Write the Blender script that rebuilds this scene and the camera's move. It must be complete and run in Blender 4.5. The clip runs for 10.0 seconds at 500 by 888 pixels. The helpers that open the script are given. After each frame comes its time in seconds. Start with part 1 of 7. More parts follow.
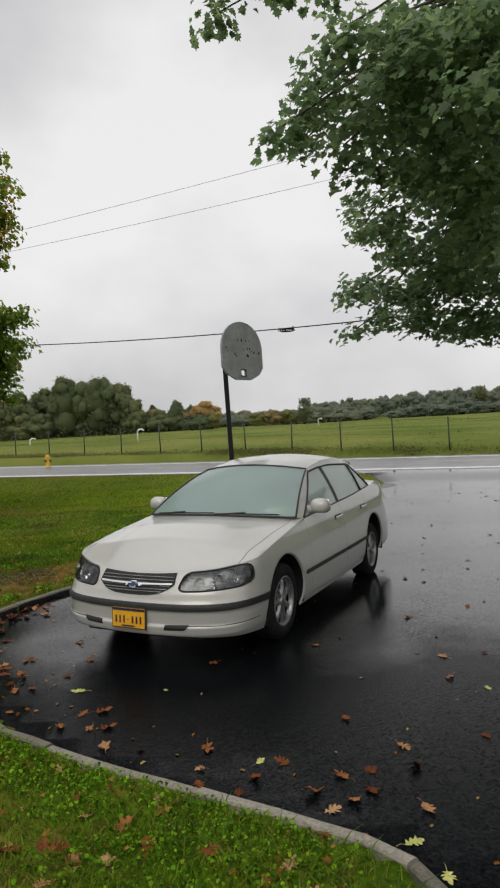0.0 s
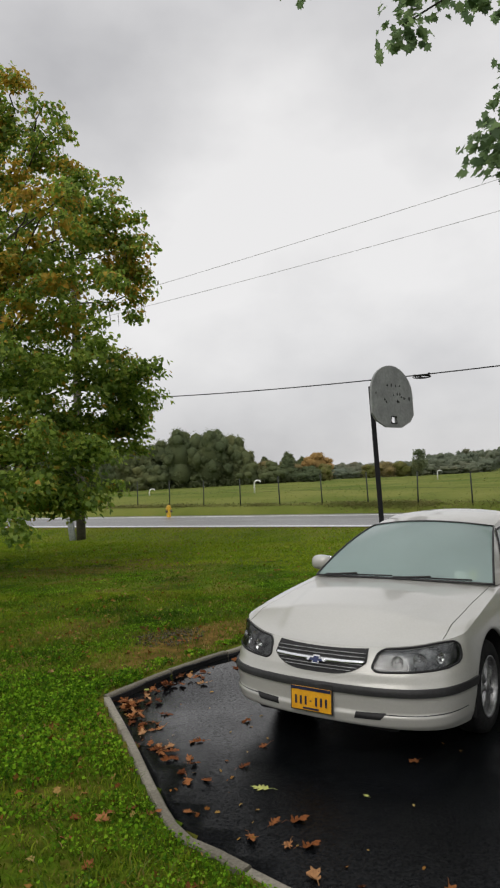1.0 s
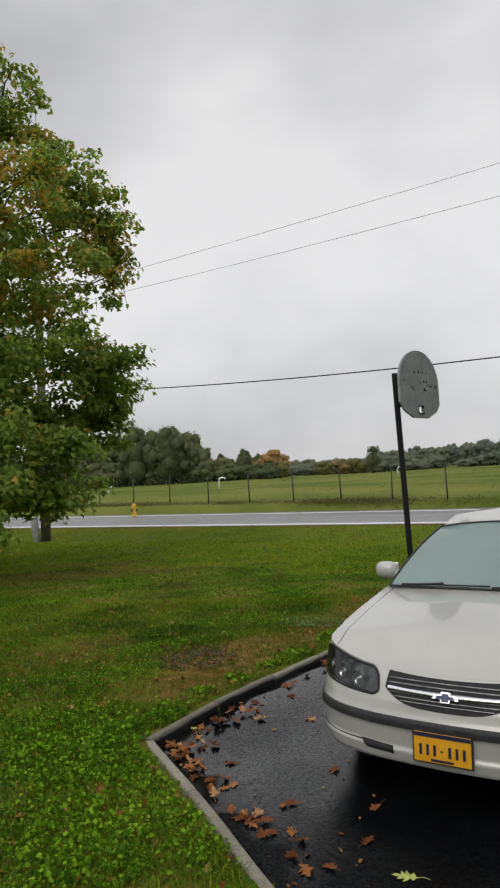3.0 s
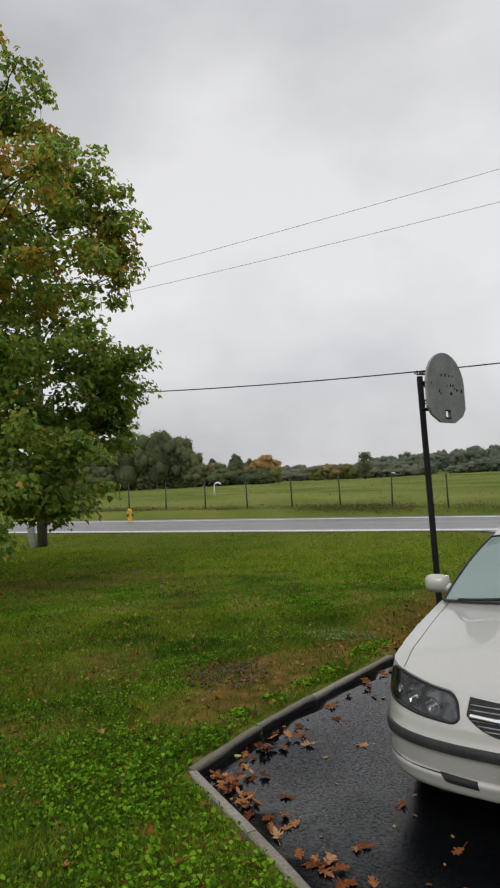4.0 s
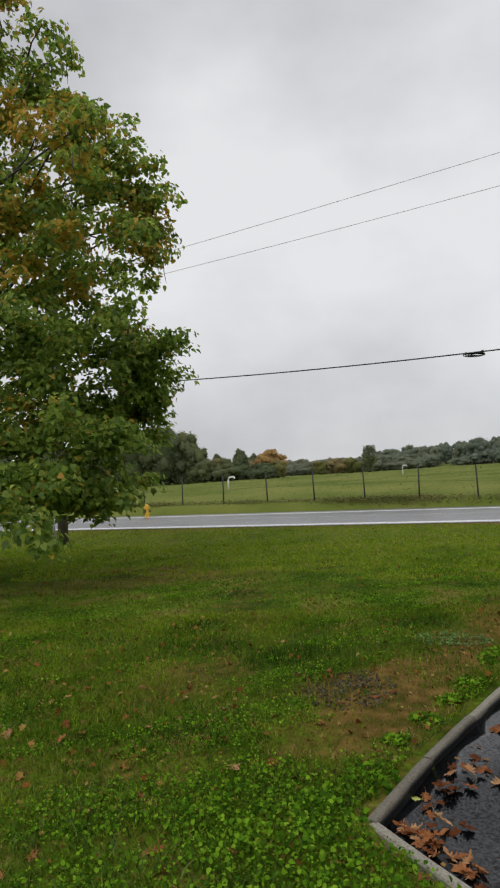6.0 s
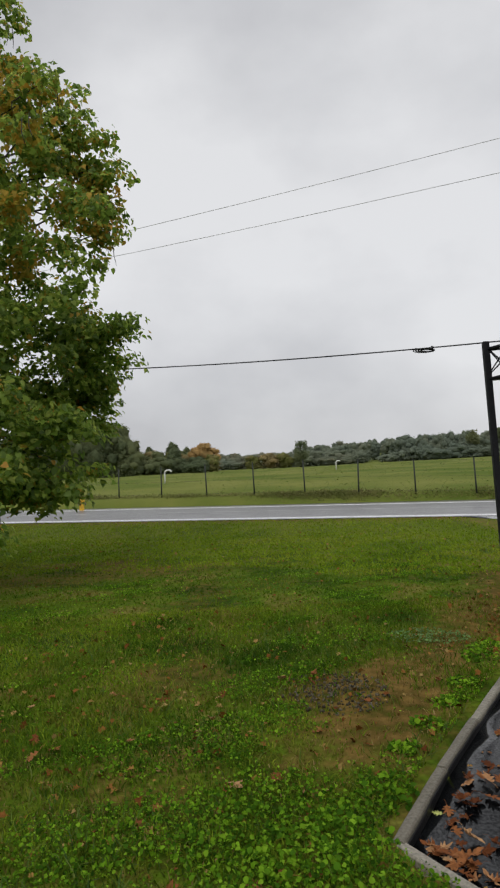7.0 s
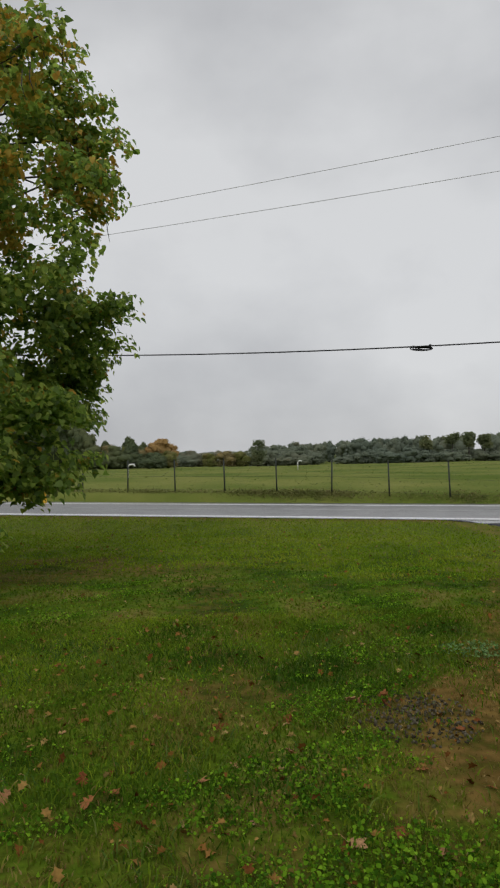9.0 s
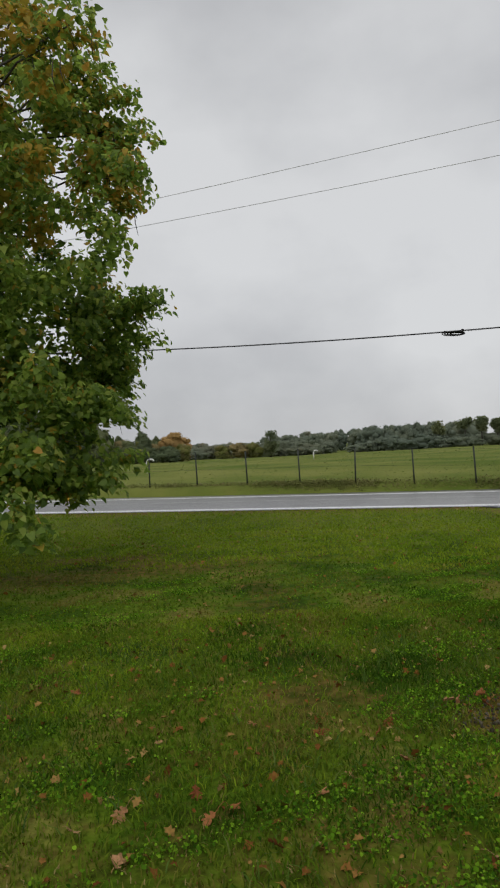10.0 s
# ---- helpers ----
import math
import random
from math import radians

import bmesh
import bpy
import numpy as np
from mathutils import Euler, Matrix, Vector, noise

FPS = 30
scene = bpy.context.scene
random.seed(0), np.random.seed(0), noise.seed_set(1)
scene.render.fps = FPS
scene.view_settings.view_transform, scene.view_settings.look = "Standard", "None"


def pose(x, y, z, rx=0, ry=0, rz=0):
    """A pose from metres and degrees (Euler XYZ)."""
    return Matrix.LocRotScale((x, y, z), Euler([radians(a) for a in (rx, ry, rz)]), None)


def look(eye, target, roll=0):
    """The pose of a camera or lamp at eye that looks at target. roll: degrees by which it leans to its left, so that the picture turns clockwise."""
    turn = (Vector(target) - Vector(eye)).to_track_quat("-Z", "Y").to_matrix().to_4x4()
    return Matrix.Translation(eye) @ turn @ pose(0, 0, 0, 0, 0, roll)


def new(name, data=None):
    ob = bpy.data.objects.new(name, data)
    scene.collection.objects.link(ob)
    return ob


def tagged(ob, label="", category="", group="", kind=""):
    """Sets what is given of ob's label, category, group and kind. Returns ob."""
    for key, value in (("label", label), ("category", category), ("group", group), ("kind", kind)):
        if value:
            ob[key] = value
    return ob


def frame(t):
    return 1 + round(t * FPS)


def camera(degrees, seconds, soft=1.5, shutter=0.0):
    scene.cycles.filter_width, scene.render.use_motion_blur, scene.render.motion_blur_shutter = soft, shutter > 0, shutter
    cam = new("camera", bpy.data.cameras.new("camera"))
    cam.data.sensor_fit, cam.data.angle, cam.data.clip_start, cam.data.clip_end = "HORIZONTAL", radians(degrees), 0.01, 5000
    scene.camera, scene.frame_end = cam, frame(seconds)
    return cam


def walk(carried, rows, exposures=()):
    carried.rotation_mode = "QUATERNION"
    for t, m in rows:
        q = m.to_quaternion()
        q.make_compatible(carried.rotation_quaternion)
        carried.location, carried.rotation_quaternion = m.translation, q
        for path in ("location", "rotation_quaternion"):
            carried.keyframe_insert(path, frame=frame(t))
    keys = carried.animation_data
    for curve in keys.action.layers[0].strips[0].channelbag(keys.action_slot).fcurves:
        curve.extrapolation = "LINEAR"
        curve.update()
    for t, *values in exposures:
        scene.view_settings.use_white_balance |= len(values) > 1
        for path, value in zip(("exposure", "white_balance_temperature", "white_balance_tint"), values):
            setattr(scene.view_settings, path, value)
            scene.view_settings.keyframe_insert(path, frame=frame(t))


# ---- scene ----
cam = camera(41.1, 10.0, soft=2.2)
PATH = [
    (0, (0.172, 0.286, 1.77), (0.115, 2.285, 1.743), -3.1),
    (0.5, (-0.138, 0.676, 1.769), (-0.394, 2.658, 1.849), -2.7),
    (1, (-0.474, 0.886, 1.798), (-0.844, 2.846, 1.942), -2.7),
    (1.5, (-0.798, 1.027, 1.839), (-1.126, 2.997, 1.951), -2.0),
    (2, (-1.053, 1.323, 1.817), (-1.442, 3.282, 1.93), -3.1),
    (2.5, (-1.258, 1.516, 1.832), (-1.6, 3.485, 1.925), -3.3),
    (2.7, (-1.368, 1.61, 1.832), (-1.628, 3.59, 1.945), -3.5),
    (4, (-1.978, 2.049, 1.873), (-2.173, 4.035, 2.016), -2.7),
    (4.5, (-2.249, 2.227, 1.847), (-2.397, 4.22, 1.936), -5.2),
    (5, (-2.549, 2.427, 1.86), (-2.649, 4.422, 1.955), -5.4),
    (5.5, (-2.793, 2.735, 1.862), (-2.973, 4.724, 1.983), -4.9),
    (5.7, (-2.889, 2.809, 1.839), (-3.109, 4.793, 1.977), -4.2),
    (6.8, (-3.434, 3.128, 1.827), (-3.459, 5.127, 1.923), -1.6),
    (7, (-3.502, 3.24, 1.826), (-3.49, 5.238, 1.927), -2.9),
    (7.5, (-3.642, 3.482, 1.822), (-3.562, 5.479, 1.896), -3.3),
    (8, (-3.833, 3.608, 1.85), (-3.62, 5.595, 1.917), -3.8),
    (8.5, (-4.09, 3.707, 1.865), (-3.843, 5.689, 1.973), -2.0),
    (9, (-4.307, 3.979, 1.796), (-4.157, 5.972, 1.888), -1.1),
    (9.5, (-4.473, 4.112, 1.828), (-4.307, 6.104, 1.898), 0.6),
    (10, (-4.795, 4.174, 1.853), (-4.676, 6.17, 1.919), -2.8),
]
walk(cam, [(t, look(eye, target, roll)) for t, eye, target, roll in PATH], exposures=[(0.0, 0.1, 6600, 10), (1.5, 0.05, 6580, 10), (5.0, 0.0, 6450, 10), (7.5, -0.1, 6420, 10), (8.8, -0.24, 6420, 9), (10.0, -0.24, 6420, 9)])

# ---------------------------------------------------------------- daylight
SUN_UP, SUN_TURN = 45.0, 196.0
world = bpy.data.worlds.new("overcast")
scene.world = world
world.use_nodes = True
wn, wl = world.node_tree.nodes, world.node_tree.links
wn.clear()
w_out, w_bg = wn.new("ShaderNodeOutputWorld"), wn.new("ShaderNodeBackground")
w_sky = wn.new("ShaderNodeTexSky")
w_sky.sky_type, w_sky.sun_disc = "NISHITA", False
w_sky.sun_elevation, w_sky.sun_rotation = radians(SUN_UP), radians(SUN_TURN)
w_sky.air_density, w_sky.dust_density, w_sky.ozone_density = 1.0, 4.0, 1.0
w_co, w_map = wn.new("ShaderNodeTexCoord"), wn.new("ShaderNodeMapping")
w_map.inputs["Scale"].default_value = (1.0, 1.0, 1.5)
w_n1, w_n2 = wn.new("ShaderNodeTexNoise"), wn.new("ShaderNodeTexNoise")
w_n1.inputs["Scale"].default_value, w_n1.inputs["Detail"].default_value, w_n1.inputs["Roughness"].default_value = 2.3, 7.0, 0.5
w_n2.inputs["Scale"].default_value, w_n2.inputs["Detail"].default_value = 0.9, 3.0
w_add = wn.new("ShaderNodeMath")
w_add.operation = "ADD"
w_ramp = wn.new("ShaderNodeValToRGB")
w_ramp.color_ramp.elements[0].position, w_ramp.color_ramp.elements[0].color = 0.385, (0.45, 0.452, 0.47, 1)
w_ramp.color_ramp.elements[1].position, w_ramp.color_ramp.elements[1].color = 0.605, (0.795, 0.793, 0.797, 1)
w_half = wn.new("ShaderNodeMath")
w_half.operation, w_half.inputs[1].default_value = "MULTIPLY", 0.5
w_scale = wn.new("ShaderNodeVectorMath")
w_scale.operation, w_scale.inputs["Scale"].default_value = "SCALE", 0.1
w_mix = wn.new("ShaderNodeMix")
w_mix.data_type = "RGBA"
w_mix.inputs[0].default_value = 0.93
wl.new(w_co.outputs["Generated"], w_map.inputs["Vector"])
wl.new(w_map.outputs[0], w_n1.inputs["Vector"])
wl.new(w_map.outputs[0], w_n2.inputs["Vector"])
wl.new(w_n1.outputs["Fac"], w_add.inputs[0])
wl.new(w_n2.outputs["Fac"], w_add.inputs[1])
wl.new(w_add.outputs[0], w_half.inputs[0])
wl.new(w_half.outputs[0], w_ramp.inputs["Fac"])
wl.new(w_sky.outputs[0], w_scale.inputs[0])
wl.new(w_scale.outputs[0], w_mix.inputs[6])
wl.new(w_ramp.outputs["Color"], w_mix.inputs[7])
w_sep, w_grade, w_lit = wn.new("ShaderNodeSeparateXYZ"), wn.new("ShaderNodeMapRange"), wn.new("ShaderNodeVectorMath")
w_grade.inputs["From Max"].default_value = 0.6
w_grade.inputs["To Min"].default_value, w_grade.inputs["To Max"].default_value = 1.06, 1.04
w_lit.operation = "SCALE"
wl.new(w_co.outputs["Generated"], w_sep.inputs[0])
wl.new(w_sep.outputs["Z"], w_grade.inputs["Value"])
wl.new(w_mix.outputs[2], w_lit.inputs[0])
w_high, w_sum = wn.new("ShaderNodeMapRange"), wn.new("ShaderNodeMath")
w_high.inputs["From Min"].default_value, w_high.inputs["From Max"].default_value = 0.58, 0.95
w_high.inputs["To Min"].default_value, w_high.inputs["To Max"].default_value = 0.0, 0.75
w_sum.operation = "ADD"
wl.new(w_sep.outputs["Z"], w_high.inputs["Value"])
wl.new(w_grade.outputs[0], w_sum.inputs[0])
wl.new(w_high.outputs[0], w_sum.inputs[1])
wl.new(w_sum.outputs[0], w_lit.inputs["Scale"])
wl.new(w_lit.outputs[0], w_bg.inputs["Color"])
w_bg.inputs["Strength"].default_value = 1.0
wl.new(w_bg.outputs[0], w_out.inputs["Surface"])

sun = new("sun", bpy.data.lights.new("sun", "SUN"))
sun.data.energy, sun.data.angle, sun.data.color = 1.0, radians(40), (1.0, 0.97, 0.92)
sun.matrix_world = look((0, 0, 30), (30 * math.sin(radians(SUN_TURN)) * -1, 30 * math.cos(radians(SUN_TURN)) * -1, 30 - 30 * math.tan(radians(SUN_UP))))

# ---------------------------------------------------------------- materials


def surf(name, tones, scale=3.0, rough=0.7, metal=0.0, bump=0.0, bump_scale=60.0, fine=0.25, fine_scale=40.0, rough_var=0.0, coat=0.0, trans=0.0, per="", per_mix=0.75, spec=0.5, band=0.2):
    """A procedural surface: tones run over a large noise, darkened and lightened by a fine one. per: '', 'object' or 'island' variation."""
    m = bpy.data.materials.new(name)
    m.use_nodes = True
    n, l = m.node_tree.nodes, m.node_tree.links
    b = n["Principled BSDF"]
    geo = n.new("ShaderNodeNewGeometry")
    big, small = n.new("ShaderNodeTexNoise"), n.new("ShaderNodeTexNoise")
    big.inputs["Scale"].default_value, big.inputs["Detail"].default_value = scale, 5.0
    small.inputs["Scale"].default_value, small.inputs["Detail"].default_value = fine_scale, 4.0
    l.new(geo.outputs["Position"], big.inputs["Vector"])
    l.new(geo.outputs["Position"], small.inputs["Vector"])
    ramp = n.new("ShaderNodeValToRGB")
    els = ramp.color_ramp.elements
    while len(els) < len(tones):
        els.new(0.5)
    for k, tone in enumerate(tones):
        els[k].position = 0.5 - band + 2 * band * k / max(1, len(tones) - 1)
        els[k].color = (*tone, 1)
    if per:
        rnd = n.new("ShaderNodeObjectInfo") if per == "object" else geo
        out = rnd.outputs["Random" if per == "object" else "Random Per Island"]
        mixv = n.new("ShaderNodeMix")
        mixv.inputs[0].default_value = per_mix
        sp = n.new("ShaderNodeMapRange")
        sp.inputs["To Min"].default_value, sp.inputs["To Max"].default_value = 0.25, 0.75
        l.new(out, sp.inputs["Value"])
        l.new(big.outputs["Fac"], mixv.inputs[2])
        l.new(sp.outputs[0], mixv.inputs[3])
        l.new(mixv.outputs[0], ramp.inputs["Fac"])
    else:
        l.new(big.outputs["Fac"], ramp.inputs["Fac"])
    hsv = n.new("ShaderNodeHueSaturation")
    rng = n.new("ShaderNodeMapRange")
    rng.inputs["From Min"].default_value, rng.inputs["From Max"].default_value = 0.3, 0.7
    rng.inputs["To Min"].default_value, rng.inputs["To Max"].default_value = 1 - fine, 1 + fine
    l.new(small.outputs["Fac"], rng.inputs["Value"])
    l.new(rng.outputs[0], hsv.inputs["Value"])
    l.new(ramp.outputs["Color"], hsv.inputs["Color"])
    l.new(hsv.outputs["Color"], b.inputs["Base Color"])
    b.inputs["Metallic"].default_value = metal
    b.inputs["Roughness"].default_value = rough
    b.inputs["Specular IOR Level"].default_value = spec
    b.inputs["Coat Weight"].default_value = coat
    b.inputs["Coat Roughness"].default_value = 0.05
    if rough_var:
        rr = n.new("ShaderNodeMapRange")
        rr.inputs["From Min"].default_value, rr.inputs["From Max"].default_value = 0.35, 0.65
        rr.inputs["To Min"].default_value, rr.inputs["To Max"].default_value = max(0.02, rough - rough_var), min(1, rough + rough_var)
        l.new(big.outputs["Fac"], rr.inputs["Value"])
        l.new(rr.outputs[0], b.inputs["Roughness"])
    if bump:
        bn, bp = n.new("ShaderNodeTexNoise"), n.new("ShaderNodeBump")
        bn.inputs["Scale"].default_value, bn.inputs["Detail"].default_value = bump_scale, 3.0
        bp.inputs["Strength"].default_value, bp.inputs["Distance"].default_value = bump, 0.01
        l.new(geo.outputs["Position"], bn.inputs["Vector"])
        l.new(bn.outputs["Fac"], bp.inputs["Height"])
        l.new(bp.outputs[0], b.inputs["Normal"])
    if trans:
        tr, add = n.new("ShaderNodeBsdfTranslucent"), n.new("ShaderNodeMixShader")
        add.inputs[0].default_value = trans
        l.new(hsv.outputs["Color"], tr.inputs["Color"])
        l.new(b.outputs[0], add.inputs[1])
        l.new(tr.outputs[0], add.inputs[2])
        l.new(add.outputs[0], n["Material Output"].inputs["Surface"])
    return m


def leafy(name, tones, scale=0.9, trans=0.35, rough=0.6, per_mix=0.7, spec=0.3, band=0.2):
    return surf(name, tones, scale=scale, rough=rough, fine=0.2, fine_scale=9.0, trans=trans, per="island", per_mix=per_mix, spec=spec, band=band)


def wet_asphalt(name, tone, dry, wet, patch_scale, chip=0.35, shine=0.5):
    """Bitumen with aggregate relief; roughness follows patches of standing water."""
    m = surf(name, [[c * 0.75 for c in tone], tone, [c * 1.3 for c in tone]], scale=1.3, rough=dry, fine=0.95, fine_scale=75)
    n, l = m.node_tree.nodes, m.node_tree.links
    b = n["Principled BSDF"]
    geo = n.new("ShaderNodeNewGeometry")
    p, q = n.new("ShaderNodeTexNoise"), n.new("ShaderNodeMapRange")
    p.inputs["Scale"].default_value, p.inputs["Detail"].default_value, p.inputs["Roughness"].default_value = patch_scale, 6.0, 0.6
    q.inputs["From Min"].default_value, q.inputs["From Max"].default_value = 0.34, 0.68
    q.inputs["To Min"].default_value, q.inputs["To Max"].default_value = dry, wet
    l.new(geo.outputs["Position"], p.inputs["Vector"])
    # more water stands on the lower ground towards the road
    axes, low, wet_sum = n.new("ShaderNodeSeparateXYZ"), n.new("ShaderNodeMapRange"), n.new("ShaderNodeMath")
    l.new(geo.outputs["Position"], axes.inputs[0])
    l.new(axes.outputs["Y"], low.inputs["Value"])
    low.inputs["From Min"].default_value, low.inputs["From Max"].default_value = 5.0, 7.6
    low.inputs["To Min"].default_value, low.inputs["To Max"].default_value = -0.18, 0.26
    l.new(p.outputs["Fac"], wet_sum.inputs[0])
    l.new(low.outputs[0], wet_sum.inputs[1])
    l.new(wet_sum.outputs[0], q.inputs["Value"])
    l.new(q.outputs[0], b.inputs["Roughness"])
    v, bp, st = n.new("ShaderNodeTexNoise"), n.new("ShaderNodeBump"), n.new("ShaderNodeMapRange")
    v.inputs["Scale"].default_value, v.inputs["Detail"].default_value, v.inputs["Roughness"].default_value = 58.0, 6.0, 0.72
    st.inputs["From Min"].default_value, st.inputs["From Max"].default_value = 0.34, 0.68
    st.inputs["To Min"].default_value, st.inputs["To Max"].default_value = chip, chip * 0.14
    bp.inputs["Distance"].default_value = 0.007
    l.new(geo.outputs["Position"], v.inputs["Vector"])
    l.new(v.outputs["Fac"], bp.inputs["Height"])
    l.new(wet_sum.outputs[0], st.inputs["Value"])
    l.new(st.outputs[0], bp.inputs["Strength"])
    l.new(bp.outputs[0], b.inputs["Normal"])
    film, grit, glint = n.new("ShaderNodeMapRange"), n.new("ShaderNodeMapRange"), n.new("ShaderNodeMath")
    grit.inputs["From Min"].default_value, grit.inputs["From Max"].default_value = 0.42, 0.6
    grit.inputs["To Min"].default_value, grit.inputs["To Max"].default_value = 0.2, 1.5
    glint.operation = "MULTIPLY"
    l.new(v.outputs["Fac"], grit.inputs["Value"])
    film.inputs["From Min"].default_value, film.inputs["From Max"].default_value = 0.34, 0.68
    film.inputs["To Min"].default_value, film.inputs["To Max"].default_value = shine, max(shine, 0.55)
    l.new(wet_sum.outputs[0], film.inputs["Value"])
    l.new(film.outputs[0], glint.inputs[0])
    l.new(grit.outputs[0], glint.inputs[1])
    l.new(glint.outputs[0], b.inputs["Specular IOR Level"])
    return m


M_DRIVE = wet_asphalt("wet_driveway_asphalt", (0.0042, 0.0048, 0.0055), 0.2, 0.11, 0.5, 0.3, 0.065)
M_ROAD = wet_asphalt("wet_road_asphalt", (0.115, 0.112, 0.113), 0.55, 0.32, 0.25, 0.2, 0.5)
M_TAR = surf("tar_sealer", [(0.006, 0.006, 0.007), (0.014, 0.014, 0.015)], scale=9, rough=0.45, bump=0.5, bump_scale=70, fine=0.4)
M_FAINT = surf("worn_faint_paint", [(0.24, 0.24, 0.235), (0.5, 0.5, 0.49)], scale=1.2, rough=0.55)
M_LINE = surf("worn_road_paint", [(0.62, 0.62, 0.63), (0.82, 0.82, 0.82)], scale=4, rough=0.5)
M_KERB = surf("weathered_concrete", [(0.11, 0.099, 0.074), (0.185, 0.167, 0.13), (0.28, 0.257, 0.208)], scale=3.5, rough=0.75, bump=0.5, bump_scale=90, fine=0.3, fine_scale=60, per="object")
M_BARK = surf("bark", [(0.035, 0.03, 0.024), (0.07, 0.06, 0.05), (0.11, 0.1, 0.085)], scale=6, rough=0.9, bump=0.9, bump_scale=30)
M_POLE = surf("weathered_timber", [(0.05, 0.042, 0.034), (0.095, 0.082, 0.068)], scale=4, rough=0.85, bump=0.6, bump_scale=40)
M_BLACK = surf("black_paint", [(0.006, 0.006, 0.008), (0.013, 0.013, 0.016)], scale=8, rough=0.6, fine=0.4, spec=0.25)
M_BOARD = surf("weathered_grey_board", [(0.22, 0.23, 0.23), (0.32, 0.33, 0.325)], scale=5, rough=0.6, bump=0.2, bump_scale=30, fine=0.12, fine_scale=25)
M_CABLE = surf("cable", [(0.012, 0.012, 0.014), (0.02, 0.02, 0.022)], rough=0.6)
M_WIRE = surf("pale_wire", [(0.5, 0.5, 0.51), (0.6, 0.6, 0.61)], rough=0.5, metal=0.3)
M_POST = surf("fence_steel", [(0.014, 0.02, 0.014), (0.032, 0.038, 0.028)], scale=7, rough=0.7)
M_PIPE = surf("white_pvc", [(0.72, 0.72, 0.7), (0.82, 0.82, 0.8)], rough=0.45)
M_GALV = surf("galvanised_sheet", [(0.3, 0.32, 0.32), (0.42, 0.44, 0.44)], scale=5, rough=0.5, metal=0.5)
M_HYDRANT = surf("yellow_enamel", [(0.55, 0.32, 0.02), (0.7, 0.42, 0.03)], rough=0.45)
M_HYDRANT_CAP = surf("dark_enamel", [(0.05, 0.045, 0.03), (0.1, 0.08, 0.05)], rough=0.5)
M_LEAF_L = leafy("oak_leaves", [(0.11, 0.185, 0.036), (0.19, 0.295, 0.048), (0.285, 0.4, 0.065), (0.41, 0.48, 0.095)], trans=0.7, per_mix=0.85, rough=0.45, spec=0.35)
M_LEAF_TURN = leafy("turning_leaves", [(0.3, 0.27, 0.04), (0.5, 0.36, 0.05), (0.56, 0.31, 0.055)], trans=0.55)
M_LEAF_R = leafy("maple_leaves", [(0.135, 0.205, 0.105), (0.2, 0.295, 0.135), (0.28, 0.385, 0.165)], trans=0.65, per_mix=0.85, rough=0.4, spec=0.6)
M_WOOD_FAR = leafy("far_woods", [(0.095, 0.13, 0.075), (0.135, 0.17, 0.09), (0.19, 0.215, 0.1), (0.29, 0.26, 0.12)], scale=0.07, trans=0.5, per_mix=0.2, spec=0.02)
# greyer and paler than the nearer woods: distance haze put into the colour
M_RIDGE_HAZED = leafy("ridge_woods", [(0.17, 0.215, 0.17), (0.2, 0.24, 0.18), (0.235, 0.265, 0.185), (0.31, 0.27, 0.185)], scale=0.03, trans=0.5, per_mix=0.2, spec=0.02)
M_ORANGE = leafy("orange_tree", [(0.3, 0.19, 0.07), (0.4, 0.26, 0.1), (0.46, 0.31, 0.13)], scale=0.2, trans=0.3, per_mix=0.4, spec=0.03)
M_TAN = leafy("tan_shrubs", [(0.2, 0.17, 0.08), (0.27, 0.22, 0.1), (0.34, 0.26, 0.12)], scale=0.3, trans=0.3, per_mix=0.4, spec=0.03)
M_BLADE = leafy("grass_blades", [(0.034, 0.084, 0.006), (0.06, 0.124, 0.008), (0.1, 0.17, 0.011), (0.13, 0.19, 0.014), (0.16, 0.18, 0.022), (0.21, 0.175, 0.042)], scale=1.0, trans=0.3, rough=0.85, per_mix=0.25, spec=0.05, band=0.14)
M_TALL = leafy("long_grass", [(0.03, 0.075, 0.008), (0.06, 0.12, 0.012), (0.1, 0.165, 0.018), (0.17, 0.2, 0.04)], scale=2.0, trans=0.3, rough=0.6, per_mix=0.7, spec=0.2)
M_STRAW = leafy("dry_straw", [(0.13, 0.09, 0.025), (0.2, 0.14, 0.045), (0.27, 0.19, 0.07), (0.34, 0.26, 0.11)], scale=2.0, trans=0.15, rough=0.9, per_mix=0.7, spec=0.03)
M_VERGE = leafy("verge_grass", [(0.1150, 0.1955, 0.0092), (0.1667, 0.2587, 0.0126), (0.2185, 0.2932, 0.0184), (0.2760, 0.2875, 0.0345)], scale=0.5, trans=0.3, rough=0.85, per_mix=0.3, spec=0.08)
M_WEED = leafy("broad_weeds", [(0.03, 0.085, 0.006), (0.075, 0.18, 0.011), (0.155, 0.32, 0.014), (0.27, 0.46, 0.03)], scale=1.6, trans=0.35, rough=0.8, per_mix=0.75, spec=0.04)
M_SILVER = leafy("silvery_weeds", [(0.07, 0.15, 0.03), (0.11, 0.21, 0.05), (0.17, 0.29, 0.08)], scale=3, trans=0.2, per_mix=0.7)
M_DRY = surf("fallen_leaves", [(0.09, 0.028, 0.01), (0.19, 0.066, 0.022), (0.29, 0.12, 0.045), (0.4, 0.24, 0.12)], scale=2, rough=0.7, fine=0.25, fine_scale=60, per="object", spec=0.06)
